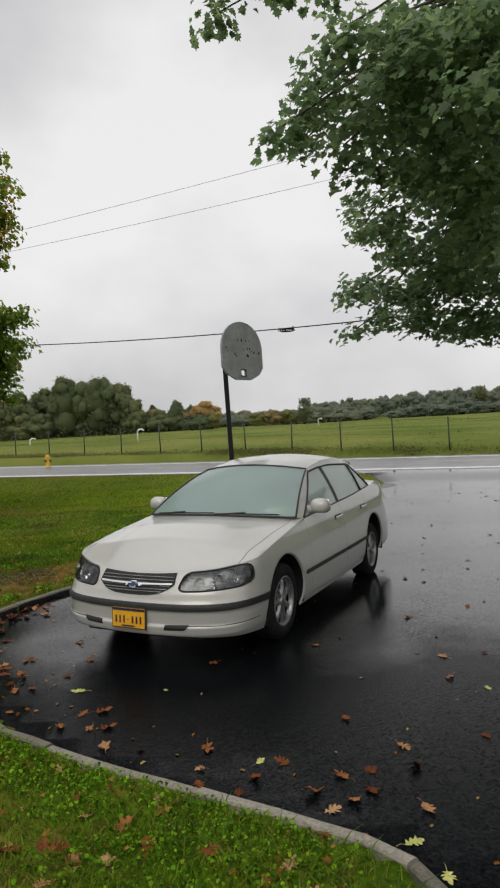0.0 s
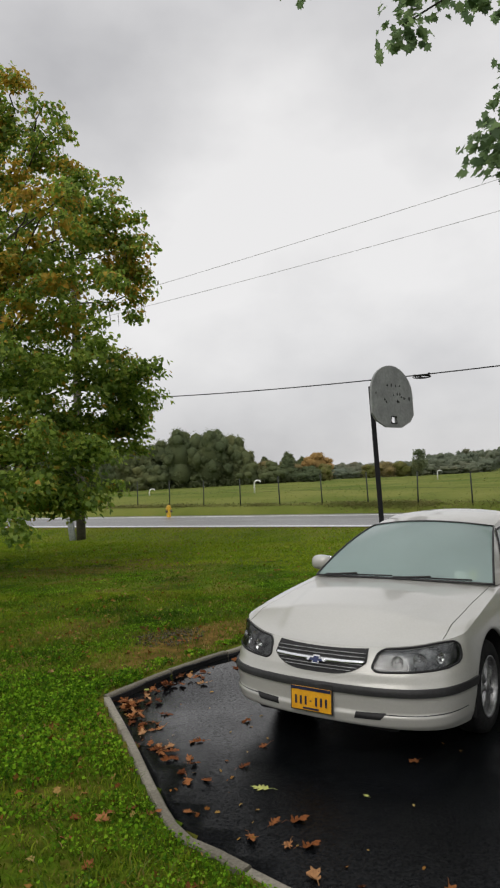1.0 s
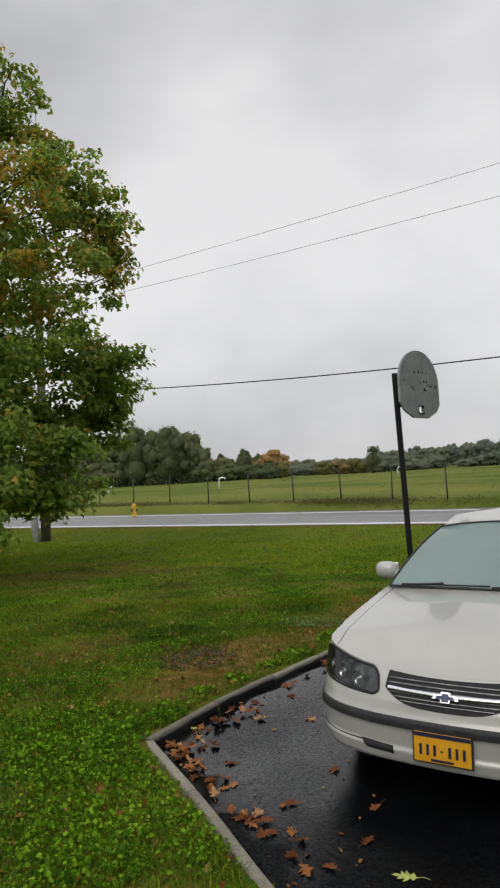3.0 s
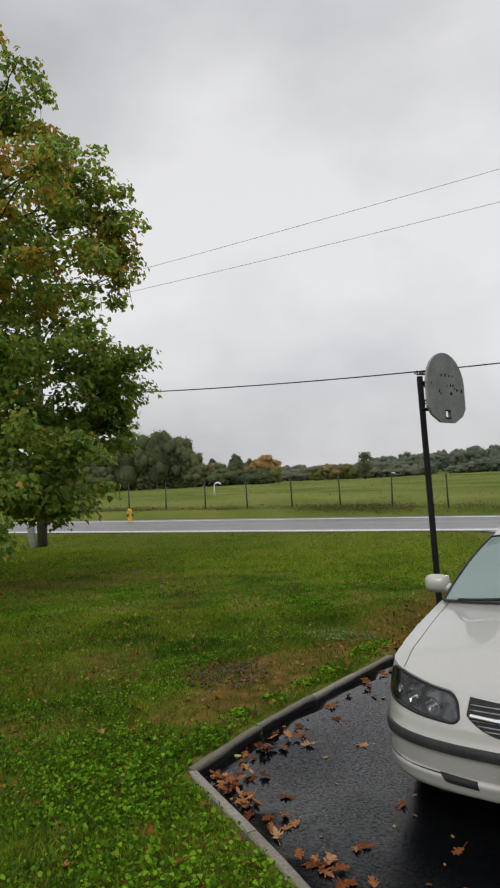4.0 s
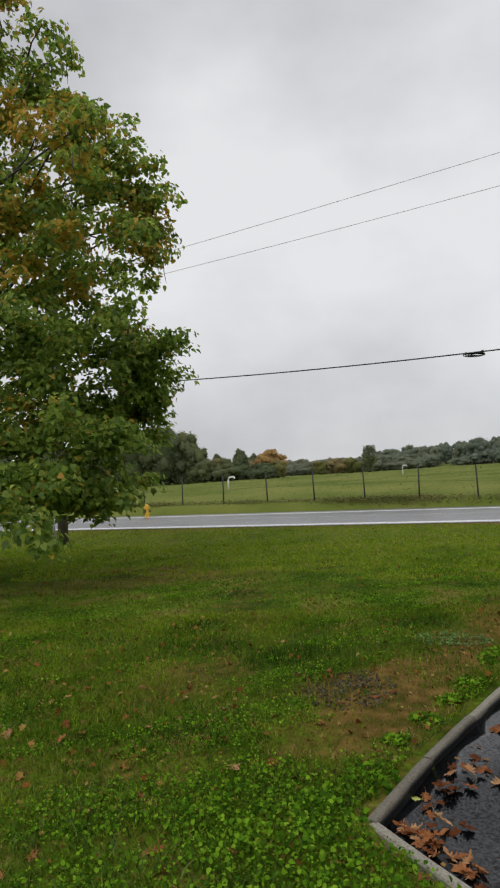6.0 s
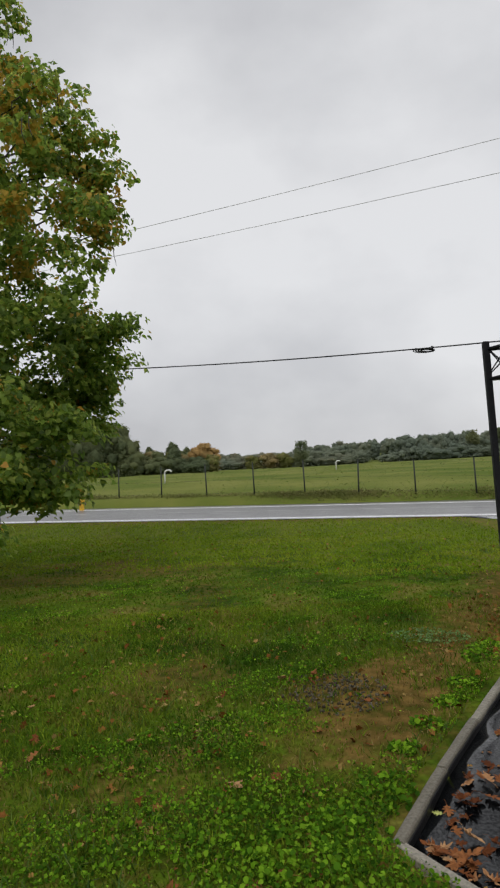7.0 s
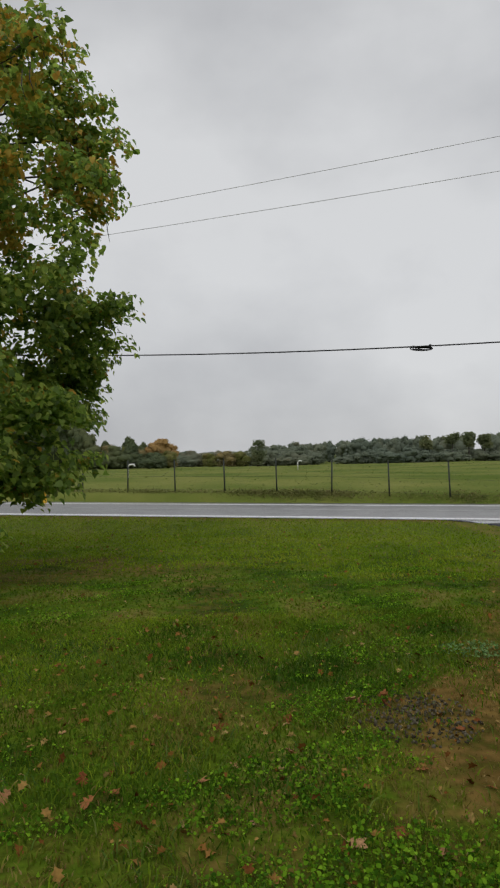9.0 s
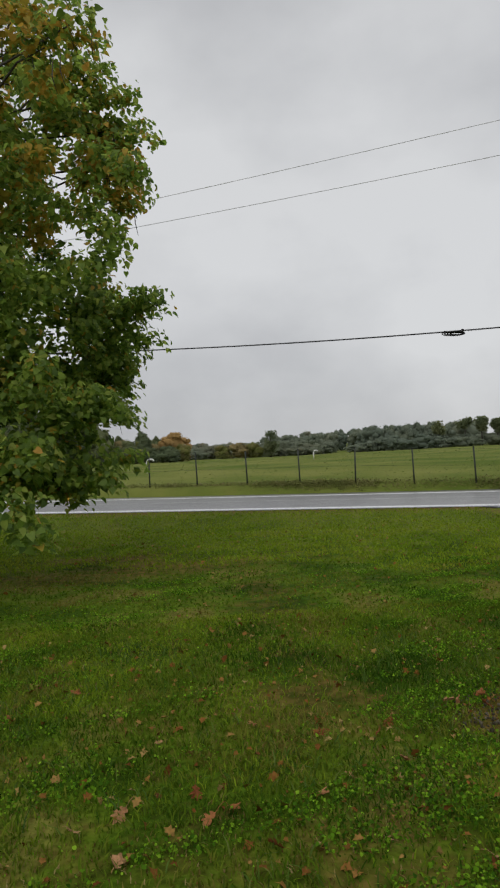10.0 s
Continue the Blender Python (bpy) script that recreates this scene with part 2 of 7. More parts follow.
M_DRY_STUFF = surf("fallen_leaf_litter", [(0.1, 0.035, 0.009), (0.2, 0.085, 0.02), (0.26, 0.15, 0.04), (0.3, 0.22, 0.08)], scale=2, rough=0.75, fine=0.25, fine_scale=60, per="island", spec=0.04)
M_YELLOW_LEAF = surf("yellow_leaf", [(0.38, 0.42, 0.1), (0.55, 0.52, 0.16)], scale=6, rough=0.45, per="object")
M_STONE = surf("dark_gravel", [(0.04, 0.034, 0.022), (0.08, 0.07, 0.048), (0.15, 0.132, 0.095)], scale=9, rough=0.9, per="island", spec=0.03)
M_MEADOW = leafy("meadow_grass", [(0.085, 0.13, 0.02), (0.125, 0.165, 0.032), (0.165, 0.19, 0.048), (0.23, 0.225, 0.085)], scale=0.2, trans=0.3, spec=0.03, per_mix=0.45)
M_SCRUB = leafy("roadside_scrub", [(0.13, 0.155, 0.04), (0.18, 0.19, 0.06), (0.24, 0.2, 0.09)], scale=0.7, spec=0.03, per_mix=0.35)

# ---------------------------------------------------------------- mesh helpers


def mesh_np(name, verts, faces, mat, parent=None, label="", smooth=False):
    me = bpy.data.meshes.new(name)
    me.from_pydata([tuple(v) for v in verts], [], faces)
    if smooth:
        me.polygons.foreach_set("use_smooth", [True] * len(me.polygons))
    me.update()
    me.materials.append(mat)
    ob = new(name, me)
    if parent is not None:
        ob.parent = parent
    if label:
        tagged(ob, label)
    return ob


def mesh_flat(name, verts, counts, mat, parent=None, loops=None):
    """Many polygons from flat arrays; the polygon k has counts[k] corners, taken in order (or from loops)."""
    me = bpy.data.meshes.new(name)
    counts = np.asarray(counts, dtype=np.int32)
    loops = np.arange(len(verts), dtype=np.int32) if loops is None else np.asarray(loops, dtype=np.int32)
    me.vertices.add(len(verts))
    me.vertices.foreach_set("co", np.asarray(verts, dtype=np.float32).ravel())
    me.loops.add(len(loops))
    me.loops.foreach_set("vertex_index", loops)
    me.polygons.add(len(counts))
    me.polygons.foreach_set("loop_start", np.concatenate([[0], np.cumsum(counts)[:-1]]).astype(np.int32))
    me.update(calc_edges=True)
    me.validate()
    me.materials.append(mat)
    ob = new(name, me)
    if parent is not None:
        ob.parent = parent
    return ob


def part(name, bm, mat, parent=None, label="", smooth=True):
    me = bpy.data.meshes.new(name)
    if smooth:
        for fc in bm.faces:
            fc.smooth = True
    bm.to_mesh(me)
    bm.free()
    me.materials.append(mat)
    ob = new(name, me)
    if parent is not None:
        ob.parent = parent
    if label:
        tagged(ob, label)
    return ob


def empty(name, m=None):
    ob = new(name)
    if m is not None:
        ob.matrix_world = m
    return ob


def tube(path, radii, sides=8, caps=True, bm=None):
    """A tapered tube along a list of points."""
    bm = bm or bmesh.new()
    path = [Vector([float(c) for c in p]) for p in path]
    if isinstance(radii, (int, float)):
        radii = [radii] * len(path)
    radii = [float(r) for r in radii]
    rings = []
    for k, p in enumerate(path):
        d = (path[min(k + 1, len(path) - 1)] - path[max(k - 1, 0)]).normalized()
        a = d.cross(Vector((0.31, 0.17, 0.93)) if abs(d.z) < 0.9 else Vector((1, 0.1, 0))).normalized()
        b = d.cross(a)
        rings.append([bm.verts.new(p + radii[k] * (math.cos(2 * math.pi * i / sides) * a + math.sin(2 * math.pi * i / sides) * b)) for i in range(sides)])
    for r0, r1 in zip(rings, rings[1:]):
        for i in range(sides):
            bm.faces.new((r0[i], r0[(i + 1) % sides], r1[(i + 1) % sides], r1[i]))
    if caps:
        bm.faces.new(list(reversed(rings[0])))
        bm.faces.new(rings[-1])
    return bm


def box(cx, cy, cz, sx, sy, sz, bevel=0.0, bm=None, m=None):
    bm = bm or bmesh.new()
    got = bmesh.ops.create_cube(bm, size=1.0, matrix=(m or Matrix()) @ Matrix.Translation((cx, cy, cz)) @ Matrix.Diagonal((sx, sy, sz, 1)))
    if bevel:
        edges = list({e for v in got["verts"] for e in v.link_edges})
        bmesh.ops.bevel(bm, geom=edges, offset=bevel, segments=2, affect="EDGES", profile=0.6)
    return bm


def grid_bm(rows):
    bm = bmesh.new()
    vs = [[bm.verts.new(p) for p in row] for row in rows]
    for r0, r1 in zip(vs, vs[1:]):
        for i in range(len(r0) - 1):
            bm.faces.new((r0[i], r0[i + 1], r1[i + 1], r1[i]))
    return bm


def spline(points, steps):
    """Catmull-Rom through points, steps samples a span."""
    p = [np.array(q, float) for q in points]
    p = [2 * p[0] - p[1]] + p + [2 * p[-1] - p[-2]]
    out = []
    for k in range(1, len(p) - 2):
        for s in range(steps):
            t = s / steps
            out.append(0.5 * (2 * p[k] + (p[k + 1] - p[k - 1]) * t + (2 * p[k - 1] - 5 * p[k] + 4 * p[k + 1] - p[k + 2]) * t * t + (3 * p[k] - p[k - 1] - 3 * p[k + 1] + p[k + 2]) * t ** 3))
    out.append(p[-2])
    return np.array(out)


def smooth01(v, a, b):
    s = np.clip((np.asarray(v, float) - a) / (b - a), 0, 1)
    return s * s * (3 - 2 * s)


# ---------------------------------------------------------------- the lie of the land
KERB_FRONT = [(-2.92, 6.40), (-2.30, 5.37), (-1.68, 4.36), (-1.35, 4.10), (-0.90, 3.80), (-0.31, 3.47), (0.25, 3.14), (0.56, 2.93), (0.70, 2.66), (0.86, 2.05), (0.95, 1.2)]
KERB_LONG = [(-2.93, 6.44), (-1.39, 8.89)]
KERB_DIR = (0.532, 0.847)
DRIVE = [(-2.86, 6.42), (-1.33, 8.85), (-1.24, 9.38), (-0.95, 9.92), (-0.57, 10.68), (-0.04, 11.65), (0.34, 12.3), (1.5, 14.4), (2.75, 17.2), (3.3, 18.9), (3.2, 20.3), (2.2, 22.7), (14.5, 18.4), (10.6, 18.6), (9.2, 16.5), (7.6, 13.0), (5.6, 8.0), (4.6, 4.0), (4.3, -16.0), (1.1, -16.0), (1.03, 1.2), (0.93, 2.05), (0.77, 2.7), (0.62, 3.0), (0.29, 3.21), (-0.27, 3.55), (-0.86, 3.88), (-1.3, 4.17), (-1.61, 4.43)]
ROAD_N = np.array([0.35, 1.0]) / math.hypot(0.35, 1.0)


def road_v(x, y):
    """Distance beyond the road's nearer painted line."""
    return (np.asarray(y) - 23.4) * ROAD_N[1] + np.asarray(x) * ROAD_N[0]


def road_z(x, v):
    return 0.46 - 0.013 * np.clip(x, -40, 40) + 0.012 * np.clip(v, 0, 8)


def drive_sdf(x, y):
    """Signed distance to the driveway's edge, negative on the asphalt."""
    x, y = np.atleast_1d(np.asarray(x, float)), np.atleast_1d(np.asarray(y, float))
    best = np.full(x.shape, 1e9)
    inside = np.zeros(x.shape, bool)
    for (x0, y0), (x1, y1) in zip(DRIVE, DRIVE[1:] + DRIVE[:1]):
        dx, dy = x1 - x0, y1 - y0
        t = np.clip(((x - x0) * dx + (y - y0) * dy) / (dx * dx + dy * dy), 0, 1)
        best = np.minimum(best, np.hypot(x - x0 - t * dx, y - y0 - t * dy))
        if dy:
            inside ^= ((y0 > y) != (y1 > y)) & (x < dx * (y - y0) / dy + x0)
    return np.where(inside, -best, best)


def kerb_along(x, y):
    """The way along the long kerb from its corner."""
    return (np.asarray(x, float) - KERB_LONG[0][0]) * KERB_DIR[0] + (np.asarray(y, float) - KERB_LONG[0][1]) * KERB_DIR[1]


def kerb_rise(x, y):
    """1 beside the raised stretch of the long kerb, 0 past its ends."""
    a = kerb_along(x, y)
    return smooth01(a, 0.0, 0.75) * (1 - smooth01(a, 2.9, 6.0))


def kerb_top(a):
    return float(np.interp(a, [0.0, 0.35, 0.7, 1.6, 2.9], [0.115, 0.145, 0.172, 0.195, 0.21]))


def drive_z(x, y):
    z = np.interp(y, [-5, 5.5, 7.5, 9.5, 12, 18, 21.5, 26], [0.02, 0.0, -0.003, 0.0, 0.02, 0.2, 0.36, 0.42])
    z = z - 0.046 * np.exp(-((np.asarray(x, float) - 0.6) ** 2 + (np.asarray(y, float) - 8.9) ** 2) / 1.1)
    z = z + 0.045 * (1 - smooth01(-drive_sdf(x, y), 0.0, 1.1)) * smooth01(-np.asarray(x, float), 0.2, 1.4) * smooth01(y, 4.3, 5.6)
    z = z + np.interp(kerb_along(x, y), [0.0, 0.7, 2.9], [0.0, 0.07, 0.095]) * kerb_rise(x, y) * (1 - smooth01(-drive_sdf(x, y), 0.0, 0.9))
    # slight cross fall under the car
    rx, ry = np.asarray(x, float) + 0.575, np.asarray(y, float) - 6.43
    across, along = -0.912 * rx + 0.41 * ry, 0.41 * rx + 0.912 * ry
    z = z + 0.023 * across * np.exp(-(across / 1.5) ** 2 - ((along - 1.4) / 2.6) ** 2)
    near = smooth01(road_v(x, y), -3.0, -0.6)
    return z * (1 - near) + (road_z(x, 0) + 0.004) * near


def noise_field(p, scale, seed):
    rng = np.random.default_rng(seed)
    out = np.zeros(len(p))
    for k in range(6):
        w = rng.normal(size=3) * scale * (1 + k * 0.5)
        out += np.sin(p @ w + rng.uniform(0, 6.28)) / (1 + 0.5 * k)
    return out / 2.6


def wave(x, y):
    return 0.5 * np.sin(0.9 * x + 1.7 * np.sin(0.6 * y)) * np.cos(0.7 * y + 1.1) + 0.5 * np.sin(2.3 * x - 1.3 * y)


def ground_z(x, y, under=True):
    x, y = np.atleast_1d(np.asarray(x, float)), np.atleast_1d(np.asarray(y, float))
    d, v = drive_sdf(x, y), road_v(x, y)
    kerbed = 1 - smooth01(y, 9.1, 9.6)
    edge = drive_z(x, y) + 0.05 * kerbed
    lawn = 0.20 + 0.05 * smooth01(y, 7, 15) - 0.06 * smooth01(-y, -4, 1) + 0.012 * wave(x, y)
    steep = smooth01(y, 9.6, 10.8) * (1 - smooth01(y, 13, 15))
    z = edge + (lawn - edge) * (smooth01(d, 0.1, 1.8) * (1 - steep) + smooth01(d, 0.04, 0.42) * steep)
    near = smooth01(v, -3.4, -0.5)
    z = z * (1 - near) + (road_z(x, 0) - 0.004) * near
    field = np.interp(v, [8, 8.6, 10.2, 18, 46, 110, 200, 500, 3000], [0.0, 0.42, 0.58, 1.1, 1.75, 2.95, 4.3, 16.0, 60.0]) + 0.05 * wave(0.4 * x, 0.3 * y) * smooth01(v, 9, 16)
    far = smooth01(v, 7.6, 8.3)
    z = np.where(v > 7.6, (road_z(x, 8) - 0.02) * (1 - far) + (road_z(np.clip(x, -15, 12), 8) - 0.02 + field) * far, z)
    if under:
        sunk = -0.012 - 0.058 * smooth01(-d, 0.0, 0.3) if np.any(d < 0.02) else 0 * d
        z = np.where(d < 0.02, drive_z(x, y) + np.where(y > 9.6, sunk, -0.07), z)
        z = np.where((v > 0.1) & (v < 7.6), road_z(x, v) - 0.05, z)
    return z


def soil(x, y):
    """How bare the lawn is, 0 to 1: the worn strip by the kerb and the dry bands further off."""
    along, across = kerb_along(x, y), (x - KERB_LONG[0][0]) * KERB_DIR[1] - (y - KERB_LONG[0][1]) * KERB_DIR[0]
    a = 0.72 * (1 - smooth01(np.hypot((along - 1.75) / 1.6, (across + 0.6) / 0.6), 0.45, 1.2))
    a = np.maximum(a, 0.7 * (1 - smooth01(np.hypot((x + 2.93) / 0.55, (y - 8.3) / 0.5), 0.4, 1.1)))
    a = np.maximum(a, 0.3 * (1 - smooth01(np.hypot((x + 4.35) / 0.9, (y - 8.75) / 0.7), 0.3, 1.2)))
    a = np.maximum(a, 0.6 * (1 - smooth01(np.hypot((x + 6.9) / 1.5, (y - 16.8) / 0.7), 0.3, 1.2)))
    b = 0.5 * (1 - smooth01(np.abs(y - 16.6 - 0.25 * x) / 1.2, 0.2, 1.2)) * smooth01(-x, 2.0, 6.0)
    c = 0.8 * (1 - smooth01(np.abs(drive_sdf(x, y) - 0.4), 0.0, 0.8)) * smooth01(y, 8.5, 10)
    e = 0.3 * (1 - smooth01(np.hypot((x + 4.6) / 1.3, (y - 7.0) / 0.5), 0.4, 1.2))
    f = 0.75 * (1 - smooth01(np.abs(road_v(x, y) + 0.75), 0.1, 0.7))
    g = 0.5 * np.clip(noise_field(np.stack([x, y, 0 * x], -1), 1.25, 17) - 0.25, 0, 1) + 0.5 * np.clip(noise_field(np.stack([x, y, 0 * x], -1), 3.6, 27) - 0.3, 0, 1)
    return np.clip(a + b + c + e + f + g, 0, 1)


def steps_out(near_lo, near_hi, step, far_lo, far_hi, grow=1.12):
    mid = list(np.arange(near_lo, near_hi + 1e-6, step))
    lo, hi, s = [], [], step
    while not lo or lo[-1] > far_lo:
        s *= grow
        lo.append((lo[-1] if lo else near_lo) - s)
    s = step
    while not hi or hi[-1] < far_hi:
        s *= grow
        hi.append((hi[-1] if hi else near_hi) + s)
    return np.array(lo[::-1] + mid + hi)


def lawn_material():
    m = surf("lawn_earth", [(0.0283, 0.0613, 0.0038), (0.0519, 0.0990, 0.0057), (0.0849, 0.1320, 0.0094), (0.1320, 0.1320, 0.0245)], scale=1.1, rough=0.95, bump=0.8, bump_scale=45, fine=0.5, fine_scale=22, spec=0.03, band=0.14)
    n, l = m.node_tree.nodes, m.node_tree.links
    b = n["Principled BSDF"]
    old = b.inputs["Base Color"].links[0].from_socket
    at, geo, noise_n, ramp = n.new("ShaderNodeAttribute"), n.new("ShaderNodeNewGeometry"), n.new("ShaderNodeTexNoise"), n.new("ShaderNodeValToRGB")
    at.attribute_name = "soil"
    noise_n.inputs["Scale"].default_value, noise_n.inputs["Detail"].default_value = 7.0, 6.0
    l.new(geo.outputs["Position"], noise_n.inputs["Vector"])
    ramp.color_ramp.elements[0].position, ramp.color_ramp.elements[0].color = 0.35, (0.07, 0.045, 0.011, 1)
    ramp.color_ramp.elements[1].position, ramp.color_ramp.elements[1].color = 0.7, (0.19, 0.122, 0.033, 1)
    l.new(noise_n.outputs["Fac"], ramp.inputs["Fac"])
    k = n.new("ShaderNodeMath")
    k.operation, k.use_clamp = "MULTIPLY_ADD", True
    sub = n.new("ShaderNodeMath")
    sub.operation, sub.inputs[1].default_value = "SUBTRACT", 0.5
    l.new(noise_n.outputs["Fac"], sub.inputs[0])
    l.new(sub.outputs[0], k.inputs[0])
    k.inputs[1].default_value = 1.6
    l.new(at.outputs["Fac"], k.inputs[2])
    mix = n.new("ShaderNodeMix")
    mix.data_type = "RGBA"
    l.new(k.outputs[0], mix.inputs[0])
    l.new(old, mix.inputs[6])
    l.new(ramp.outputs["Color"], mix.inputs[7])
    field, far, last = n.new("ShaderNodeAttribute"), n.new("ShaderNodeValToRGB"), n.new("ShaderNodeMix")
    field.attribute_name = "meadow"
    far.color_ramp.elements[0].position, far.color_ramp.elements[0].color = 0.35, (0.085, 0.125, 0.02, 1)
    far.color_ramp.elements[1].position, far.color_ramp.elements[1].color = 0.65, (0.18, 0.192, 0.05, 1)
    wide = n.new("ShaderNodeTexNoise")
    wide.inputs["Scale"].default_value, wide.inputs["Detail"].default_value = 0.16, 11.0
    l.new(geo.outputs["Position"], wide.inputs["Vector"])
    l.new(wide.outputs["Fac"], far.inputs["Fac"])
    last.data_type = "RGBA"
    l.new(field.outputs["Fac"], last.inputs[0])
    l.new(mix.outputs[2], last.inputs[6])
    l.new(far.outputs["Color"], last.inputs[7])
    l.new(last.outputs[2], b.inputs["Base Color"])
    return m


def build_ground():
    xs, ys = steps_out(-16, 9, 0.3, -1800, 1800), steps_out(0, 36, 0.3, -300, 2600)
    xs = np.concatenate([xs[xs < -9.05], np.arange(-9, 4.2, 0.12), xs[xs > 4.25]])
    ys = np.concatenate([ys[ys < 0.95], np.arange(1.0, 12.6, 0.12), ys[ys > 12.65]])
    gx, gy = np.meshgrid(xs, ys)
    x, y = gx.ravel(), gy.ravel()
    z = ground_z(x, y)
    w = len(xs)
    idx = np.arange(len(x)).reshape(gx.shape)
    quads = np.stack([idx[:-1, :-1], idx[:-1, 1:], idx[1:, 1:], idx[1:, :-1]], -1).reshape(-1, 4)
    ob = mesh_flat("ground", np.stack([x, y, z], -1), np.full(len(quads), 4), lawn_material(), loops=quads.ravel())
    at = ob.data.attributes.new("soil", "FLOAT", "POINT")
    at.data.foreach_set("value", soil(x, y).astype(np.float32))
    at = ob.data.attributes.new("meadow", "FLOAT", "POINT")
    at.data.foreach_set("value", (smooth01(road_v(x, y), 6, 9) + 0.5 * smooth01(road_v(x, y) + 0.8 * wave(0.7 * x, y), -8.5, -4.5) * (1 - smooth01(road_v(x, y), -1.2, -0.5))).astype(np.float32))
    ob.data.polygons.foreach_set("use_smooth", [True] * len(ob.data.polygons))
    tagged(ob, "green lawn with bare soil and a far meadow", "lawn", kind="structure")


build_ground()


def build_drive():
    bm = bmesh.new()
    verts = [bm.verts.new((x, y, 0)) for x, y in DRIVE]
    face = bm.faces.new(verts)
    for k in np.concatenate([np.arange(-15.5, 3.0, 1.0), np.arange(3.0, 11.0, 0.25), np.arange(11.0, 22.5, 0.5)]):
        bmesh.ops.bisect_plane(bm, geom=bm.verts[:] + bm.edges[:] + bm.faces[:], plane_co=(0, k, 0), plane_no=(0, 1, 0))
    for k in np.concatenate([np.arange(-2.75, 1.0, 0.25), np.arange(1.4, 14.5, 0.8)]):
        bmesh.ops.bisect_plane(bm, geom=bm.verts[:] + bm.edges[:] + bm.faces[:], plane_co=(k, 0, 0), plane_no=(1, 0, 0))
    for v in bm.verts:
        v.co.z = float(np.ravel(drive_z(v.co.x, v.co.y))[0])
    got = bmesh.ops.extrude_face_region(bm, geom=bm.faces[:])
    for v in [g for g in got["geom"] if isinstance(g, bmesh.types.BMVert)]:
        v.co.z += 0.004
    bmesh.ops.recalc_face_normals(bm, faces=bm.faces[:])
    ob = part("driveway", bm, M_DRIVE)
    tagged(ob, "wet black asphalt driveway between lawn and road", "driveway", kind="structure")


build_drive()


def road_strip(name, v0, v1, lift, mat, label, category):
    xs = np.concatenate([np.linspace(-420, -40, 20), np.linspace(-36, 36, 60), np.linspace(40, 420, 20)])
    verts, faces = [], []
    cols = np.linspace(v0, v1, max(2, int((v1 - v0) / 1.2) + 1))
    for x in xs:
        for v in cols:
            y = 23.4 - 0.35 * x + v / ROAD_N[1]
            verts.append((x, y, float(road_z(x, v)) + lift))
    c = len(cols)
    for i in range(len(xs) - 1):
        for j in range(c - 1):
            faces.append((i * c + j, (i + 1) * c + j, (i + 1) * c + j + 1, i * c + j + 1))
    ob = mesh_np(name, verts, faces, mat)
    tagged(ob, label, category, kind="structure")


road_strip("road", -0.4, 8.0, 0.01, M_ROAD, "wet grey asphalt country road", "road")
road_strip("edge_line", -0.12, 0.42, 0.016, M_LINE, "worn white painted road edge line", "road marking")
road_strip("edge_line", 6.3, 6.8, 0.016, M_LINE, "worn white painted road edge line", "road marking")
road_strip("centre_line", 3.6, 3.9, 0.016, M_FAINT, "thin pale painted line along the road's middle", "road marking")


def build_kerbs():
    holder = tagged(empty("kerb"), "weathered grey concrete kerb round the driveway", "kerb", kind="structure")
    rnd = random.Random(4)
    for pts, length in ((KERB_FRONT, 0.95), (KERB_LONG, 0.72)):
        line = spline(pts, 12) if pts is KERB_FRONT else np.array([np.array(pts[0]) + (np.array(pts[-1]) - np.array(pts[0])) * t for t in np.linspace(0, 1, 60)])
        seg = np.concatenate([[0], np.cumsum(np.hypot(*np.diff(line, axis=0).T))])
        s = 0.0
        first = True
        while s < seg[-1] - 0.1:
            e = min(s + length * (1.0 if pts is KERB_LONG and first else rnd.uniform(0.9, 1.15)), seg[-1])
            first = False
            bm = bmesh.new()
            rings, coat = [], []
            lift = rnd.uniform(-0.006, 0.006)
            count = 6
            for u in np.linspace(s + 0.006, e - 0.006, count):
                p = np.array([np.interp(u, seg, line[:, 0]), np.interp(u, seg, line[:, 1])])
                q = np.array([np.interp(u + 0.05, seg, line[:, 0]), np.interp(u + 0.05, seg, line[:, 1])]) - np.array([np.interp(u - 0.05, seg, line[:, 0]), np.interp(u - 0.05, seg, line[:, 1])])
                q /= np.hypot(*q)
                side = np.array([q[1], -q[0]])
                if drive_sdf(*(p + 0.4 * side))[0] > 0:
                    side = -side
                zb = float(np.ravel(drive_z(*p))[0])
                long = pts is KERB_LONG
                top = (kerb_top(u) if long else zb + 0.062) + lift + rnd.uniform(-0.003, 0.003)
                hw = 0.032
                prof = [(-hw, zb - 0.1), (-hw, top - 0.012), (0.008 - hw, top - 0.002), (hw - 0.012, top), (hw - 0.003, top - 0.008), (hw, top - 0.018), (hw + 0.004, zb - 0.1)]
                rings.append([bm.verts.new((*(p + side * (o + 0.045)), z)) for o, z in prof])
                tar = top - 0.02 - 0.012 * math.sin(9 * u) * math.sin(5.3 * u) if long else top - 0.03
                coat.append([(*(p + side * (o + 0.045)), z) for o, z in ((hw, tar), (hw + 0.005, tar - 0.006), (hw + 0.009, zb - 0.09))])
            for r0, r1 in zip(rings, rings[1:]):
                for a in range(len(r0) - 1):
                    bm.faces.new((r0[a], r0[a + 1], r1[a + 1], r1[a]))
            bm.faces.new(rings[0])
            bm.faces.new(rings[-1][::-1])
            bmesh.ops.recalc_face_normals(bm, faces=bm.faces[:])
            stone = part("kerb_stone", bm, M_KERB, holder, smooth=False)
            part("tar_coat", grid_bm(coat), M_TAR, stone, "black tar sealer run up the kerb's side", smooth=False)
            s = e


build_kerbs()


